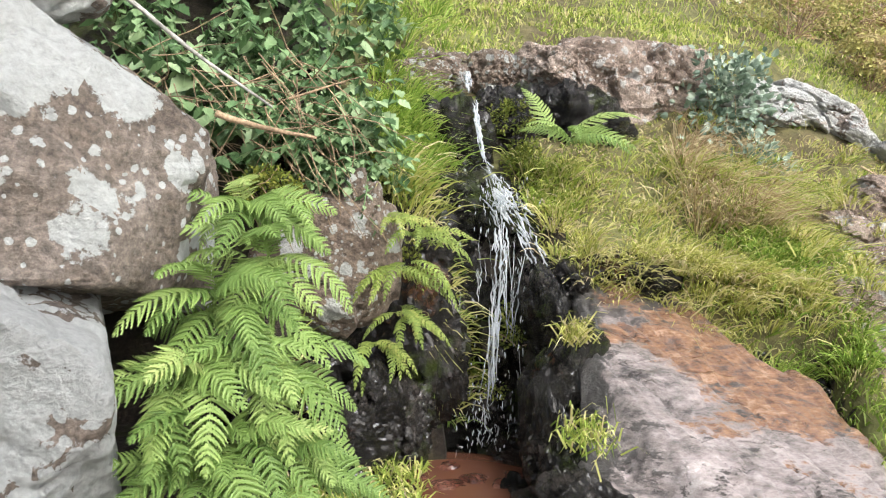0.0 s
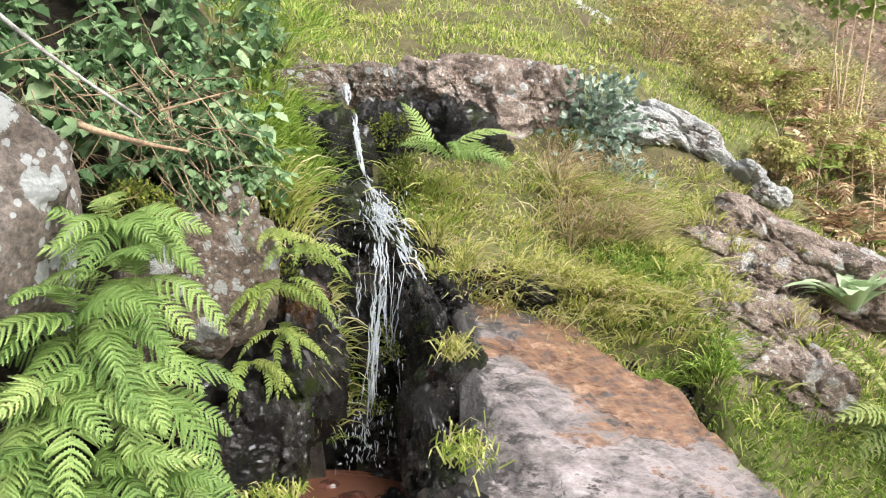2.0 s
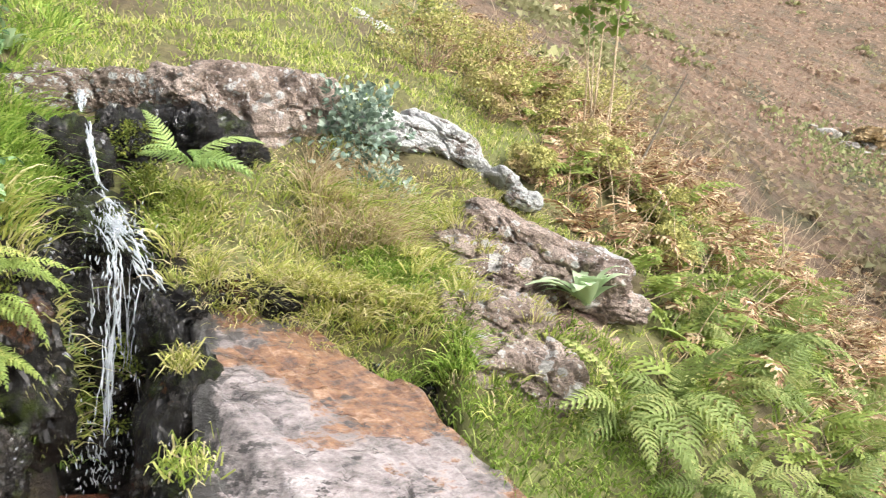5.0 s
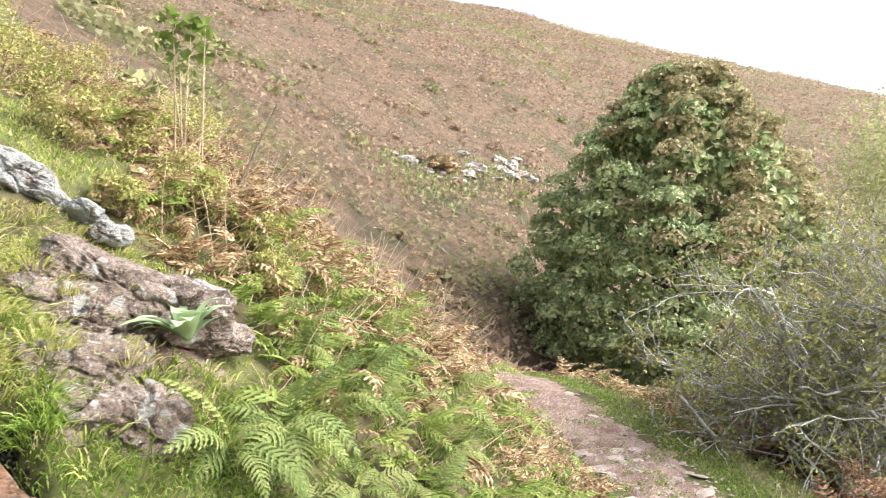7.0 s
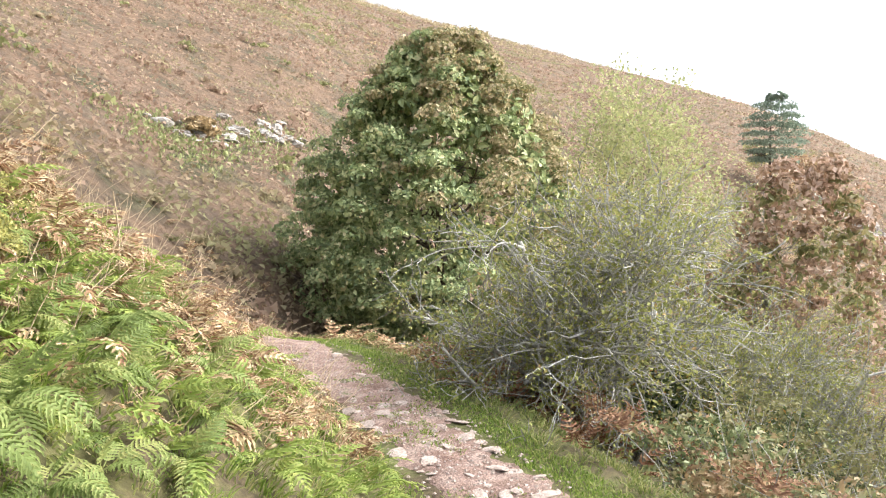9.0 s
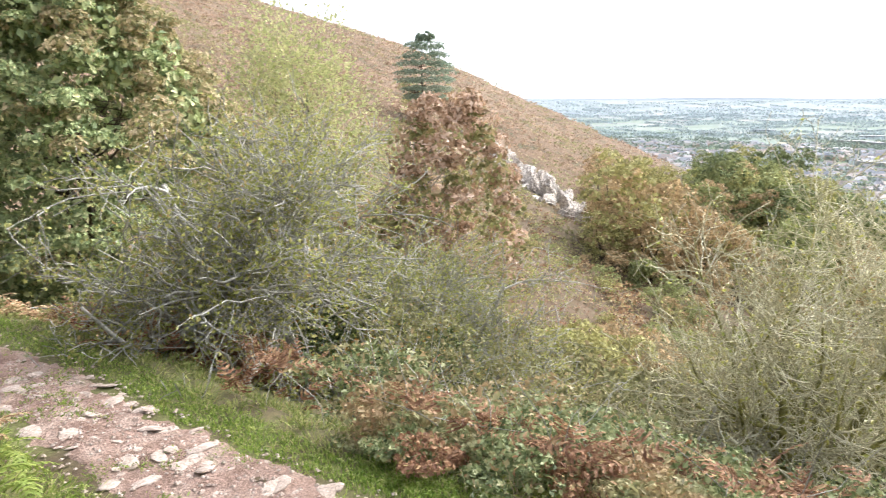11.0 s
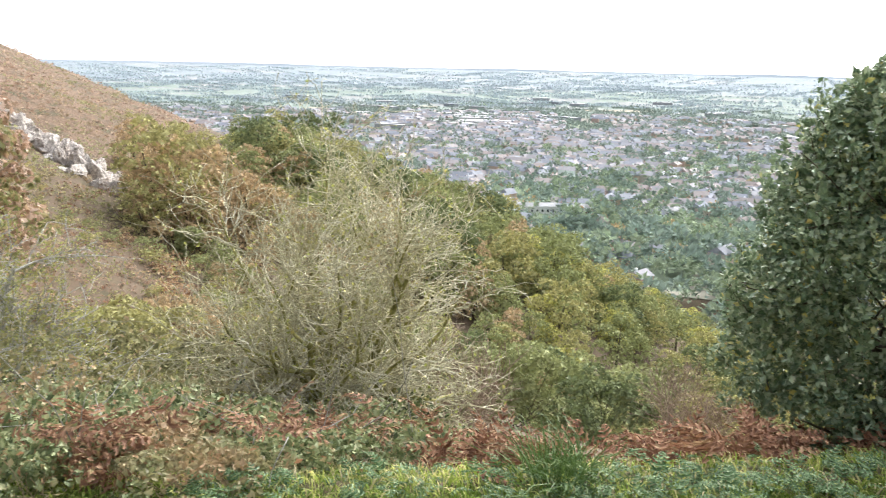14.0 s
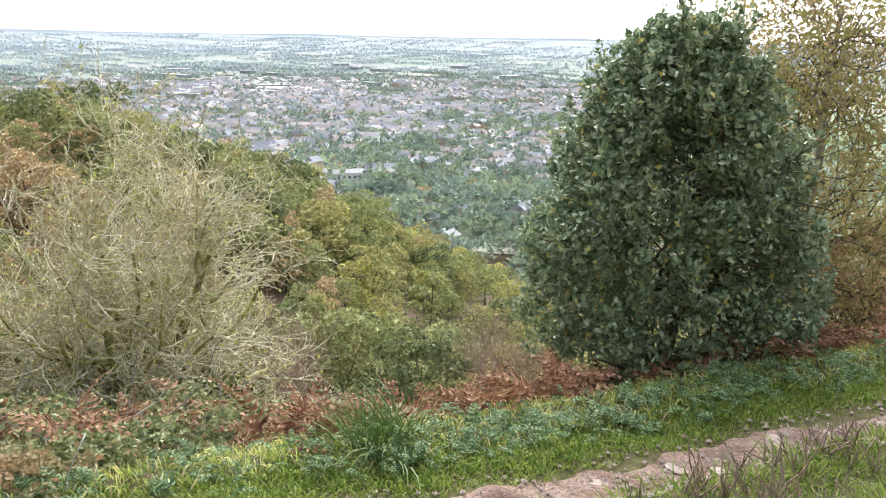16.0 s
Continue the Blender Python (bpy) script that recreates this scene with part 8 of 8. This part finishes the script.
def tree_specks(n_, b0, b1, r0, r1, size, per, mat, name, label, clump, seed, thr):
    b_ = np.radians(rng.uniform(b0, b1, n_))
    r_ = rng.uniform(r0, r1, n_)
    x, y = -np.sin(b_) * r_, np.cos(b_) * r_
    keep = fbm(x, y, clump, seed, 3) > thr
    x, y = x[keep], y[keep]
    n_ = len(x)
    s_ = size * rng.uniform(0.6, 1.3, n_)
    c_ = np.stack([x, y, plain_z(np.hypot(x, y)) + 0.5 + s_ * 0.6], 1)
    d = unit(n_ * per)
    d[:, 2] = np.abs(d[:, 2]) - 0.25
    p_ = np.repeat(c_, per, 0) + d * (np.repeat(s_, per) * 0.42 * rng.uniform(0.6, 1.1, n_ * per))[:, None]
    V_, F_ = leaves_at(p_, d + unit(n_ * per) * 0.6, np.repeat(s_, per) * rng.uniform(0.26, 0.42, n_ * per) * (26 / per) ** 0.35, "flake", 0.8)
    return tagged(raw(name, V_, F_, M[mat]), label, "trees", kind="stuff")


# leaf colours on the plain, lightened and blued to paint in the haze
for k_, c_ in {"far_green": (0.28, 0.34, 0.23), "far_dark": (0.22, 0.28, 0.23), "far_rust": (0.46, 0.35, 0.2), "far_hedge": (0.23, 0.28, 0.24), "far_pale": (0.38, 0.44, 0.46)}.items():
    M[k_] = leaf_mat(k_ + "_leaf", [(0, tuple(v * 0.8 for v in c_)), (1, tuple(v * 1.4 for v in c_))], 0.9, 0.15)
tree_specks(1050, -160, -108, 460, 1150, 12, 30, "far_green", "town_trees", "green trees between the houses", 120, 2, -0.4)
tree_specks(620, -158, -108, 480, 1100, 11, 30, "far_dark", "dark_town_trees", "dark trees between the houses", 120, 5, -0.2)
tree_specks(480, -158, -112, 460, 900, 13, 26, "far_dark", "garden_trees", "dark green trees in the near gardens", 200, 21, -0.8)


def meadow(bearing, dist, w_, d_, tint):
    """An open field in the town with slightly bowed sides."""
    u_ = np.linspace(0, 2 * math.pi, 24, endpoint=False)
    sq = np.maximum(np.abs(np.cos(u_)), np.abs(np.sin(u_))) ** 0.8
    x, y = np.cos(u_) / sq * w_ / 2, np.sin(u_) / sq * d_ / 2
    a = radians(bearing) + 0.25
    cx_, cy_ = -math.sin(radians(bearing)) * dist, math.cos(radians(bearing)) * dist
    X_, Y_ = cx_ + x * math.cos(a) - y * math.sin(a), cy_ + x * math.sin(a) + y * math.cos(a)
    top_ = np.stack([X_, Y_, plain_z(np.hypot(X_, Y_)) + 1.4], 1)
    V_ = np.concatenate([top_, top_ - np.array([0, 0, 1.2]), [top_.mean(0)]])
    side_ = np.array([(i, (i + 1) % 24, 24 + (i + 1) % 24, 24 + i) for i in range(24)])
    cap_ = np.array([(i, (i + 1) % 24, 48) for i in range(24)])
    green_ = tint == "pasture"
    tagged(raw("pasture" if green_ else "stubble_field", V_, [side_[:, ::-1], cap_], M[tint]), "bright green pasture among the houses" if green_ else "pale stubble field beyond the town", "field", kind="structure")


M["pasture"] = surface_mat("pasture_grass", [(0.3, (0.14, 0.21, 0.07)), (0.7, (0.18, 0.26, 0.09))], 0.03, 0.95, 0.0, 8, con=0.3)
M["stubble"] = surface_mat("stubble", [(0.3, (0.29, 0.265, 0.2)), (0.7, (0.34, 0.315, 0.245))], 0.02, 0.95, 0.0, 8, con=0.3)
for row in ((-133.2, 845, 62, 46, "pasture"), (-128.4, 905, 120, 40, "pasture"), (-130.6, 800, 40, 30, "pasture"), (-125.3, 930, 60, 36, "pasture"), (-137.6, 760, 40, 26, "pasture"), (-122.0, 1250, 90, 60, "pasture"), (-139.0, 1330, 120, 60, "pasture"), (-129.5, 1150, 90, 40, "pasture"),
            (-141.6, 1450, 170, 70, "stubble"), (-144.5, 1380, 120, 60, "stubble"), (-146.5, 1560, 160, 80, "stubble"), (-138.5, 1560, 120, 60, "stubble"), (-114.5, 2050, 220, 90, "stubble"), (-118.5, 2150, 160, 70, "stubble"), (-133.5, 2200, 200, 80, "stubble"), (-124.0, 2300, 140, 80, "pasture")):
    meadow(*row)
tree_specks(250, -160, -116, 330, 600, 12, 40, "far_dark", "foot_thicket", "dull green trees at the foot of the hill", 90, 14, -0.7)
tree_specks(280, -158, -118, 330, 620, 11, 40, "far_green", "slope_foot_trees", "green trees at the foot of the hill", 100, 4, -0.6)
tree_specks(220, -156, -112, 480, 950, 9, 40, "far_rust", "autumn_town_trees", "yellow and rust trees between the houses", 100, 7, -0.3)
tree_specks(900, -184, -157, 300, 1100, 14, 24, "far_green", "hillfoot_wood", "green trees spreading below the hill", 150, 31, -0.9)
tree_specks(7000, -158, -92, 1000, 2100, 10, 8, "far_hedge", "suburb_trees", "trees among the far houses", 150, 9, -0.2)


def hedges(n_, r0, r1, length, step, size, mat, name, label):
    b_ = np.radians(rng.uniform(-160, -90, n_))
    r_ = rng.uniform(r0 ** 0.5, r1 ** 0.5, n_) ** 2
    x, y = -np.sin(b_) * r_, np.cos(b_) * r_
    a = rng.choice([0.3, 1.87], n_) + 0.5 * fbm(x, y, 600, 3)
    k_ = int(length / step)
    u = (np.arange(k_) - k_ / 2) * step
    L = rng.uniform(0.3, 1.0, n_)[:, None]
    px = (x[:, None] + np.cos(a)[:, None] * u[None] * L).ravel()
    py = (y[:, None] + np.sin(a)[:, None] * u[None] * L).ravel()
    p_ = np.stack([px, py, plain_z(np.hypot(px, py)) + 0.6], 1)
    p_ = np.repeat(p_, 2, 0) + rng.normal(0, step * 0.25, (len(p_) * 2, 3)) * [1, 1, 0]
    V_, F_ = leaves_at(p_, unit(len(p_)) * 0.6 + np.array([0, 0, 1.0]), size * rng.uniform(0.5, 1.2, len(p_)), "flake", 1.0)
    V_[:, 2] = np.maximum(V_[:, 2], plain_z(np.hypot(V_[:, 0], V_[:, 1])) + 0.5)
    return tagged(raw(name, V_, F_, M[mat]), label, "hedges", kind="stuff")


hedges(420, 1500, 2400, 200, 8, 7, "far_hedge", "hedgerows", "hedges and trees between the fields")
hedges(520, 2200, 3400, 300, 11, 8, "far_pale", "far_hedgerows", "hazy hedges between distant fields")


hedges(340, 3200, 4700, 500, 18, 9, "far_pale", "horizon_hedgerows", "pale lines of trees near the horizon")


# ---- stones of the path ----
STONES = [mesh_only("stone", *rock_shape(200 + i, (1, 0.72, 0.16), 2, rough=0.08, sharp=30), M["stone"]) for i in range(7)]
GR_V = np.array([(1, 0, 0), (0, 1, 0), (-1, 0, 0), (0, -1, 0), (0, 0, 0.7), (0, 0, -0.7)], float)
GR_F = np.array([(0, 1, 4), (1, 2, 4), (2, 3, 4), (3, 0, 4)])
gi = rng.integers(60, 430, 3200)
gp = LINE[gi] + nrm[gi] * (np.clip(rng.normal(0, 0.3, 3200), -0.5, 0.5) * NARROW[gi])[:, None] + rng.normal(0, 0.03, (3200, 2))
V_, F_ = scatter(GR_V, GR_F, np.stack([gp[:, 0], gp[:, 1], land(gp[:, 0], gp[:, 1]) + 0.018], 1), frames_from(np.stack([rng.normal(0, 1, 3200), rng.normal(0, 1, 3200), 0 * gi], 1)), rng.uniform(0.006, 0.022, 3200))
tagged(raw("gravel", V_, F_, M["stone"], path_ob), kind="stuff")
for i in range(300):
    k_ = rng.integers(60, 430)
    if rng.random() < 0.5:
        k_ = rng.integers(110, 240)
    o_ = rng.normal(0, 0.26) * NARROW[k_]
    x, y = LINE[k_] + nrm[k_] * np.clip(o_, -0.4, 0.4) * NARROW[k_] + rng.normal(0, 0.02, 2)
    s_ = 0.025 + 0.105 * rng.random() ** 2.2
    ob = new("stone", STONES[i % 7])
    ob.parent = path_ob
    ob.matrix_basis = pose(x, y, hgt(x, y) + 0.006 + s_ * 0.01, rng.normal(0, 8), rng.normal(0, 8), rng.uniform(0, 360)) @ Matrix.Scale(s_, 4)
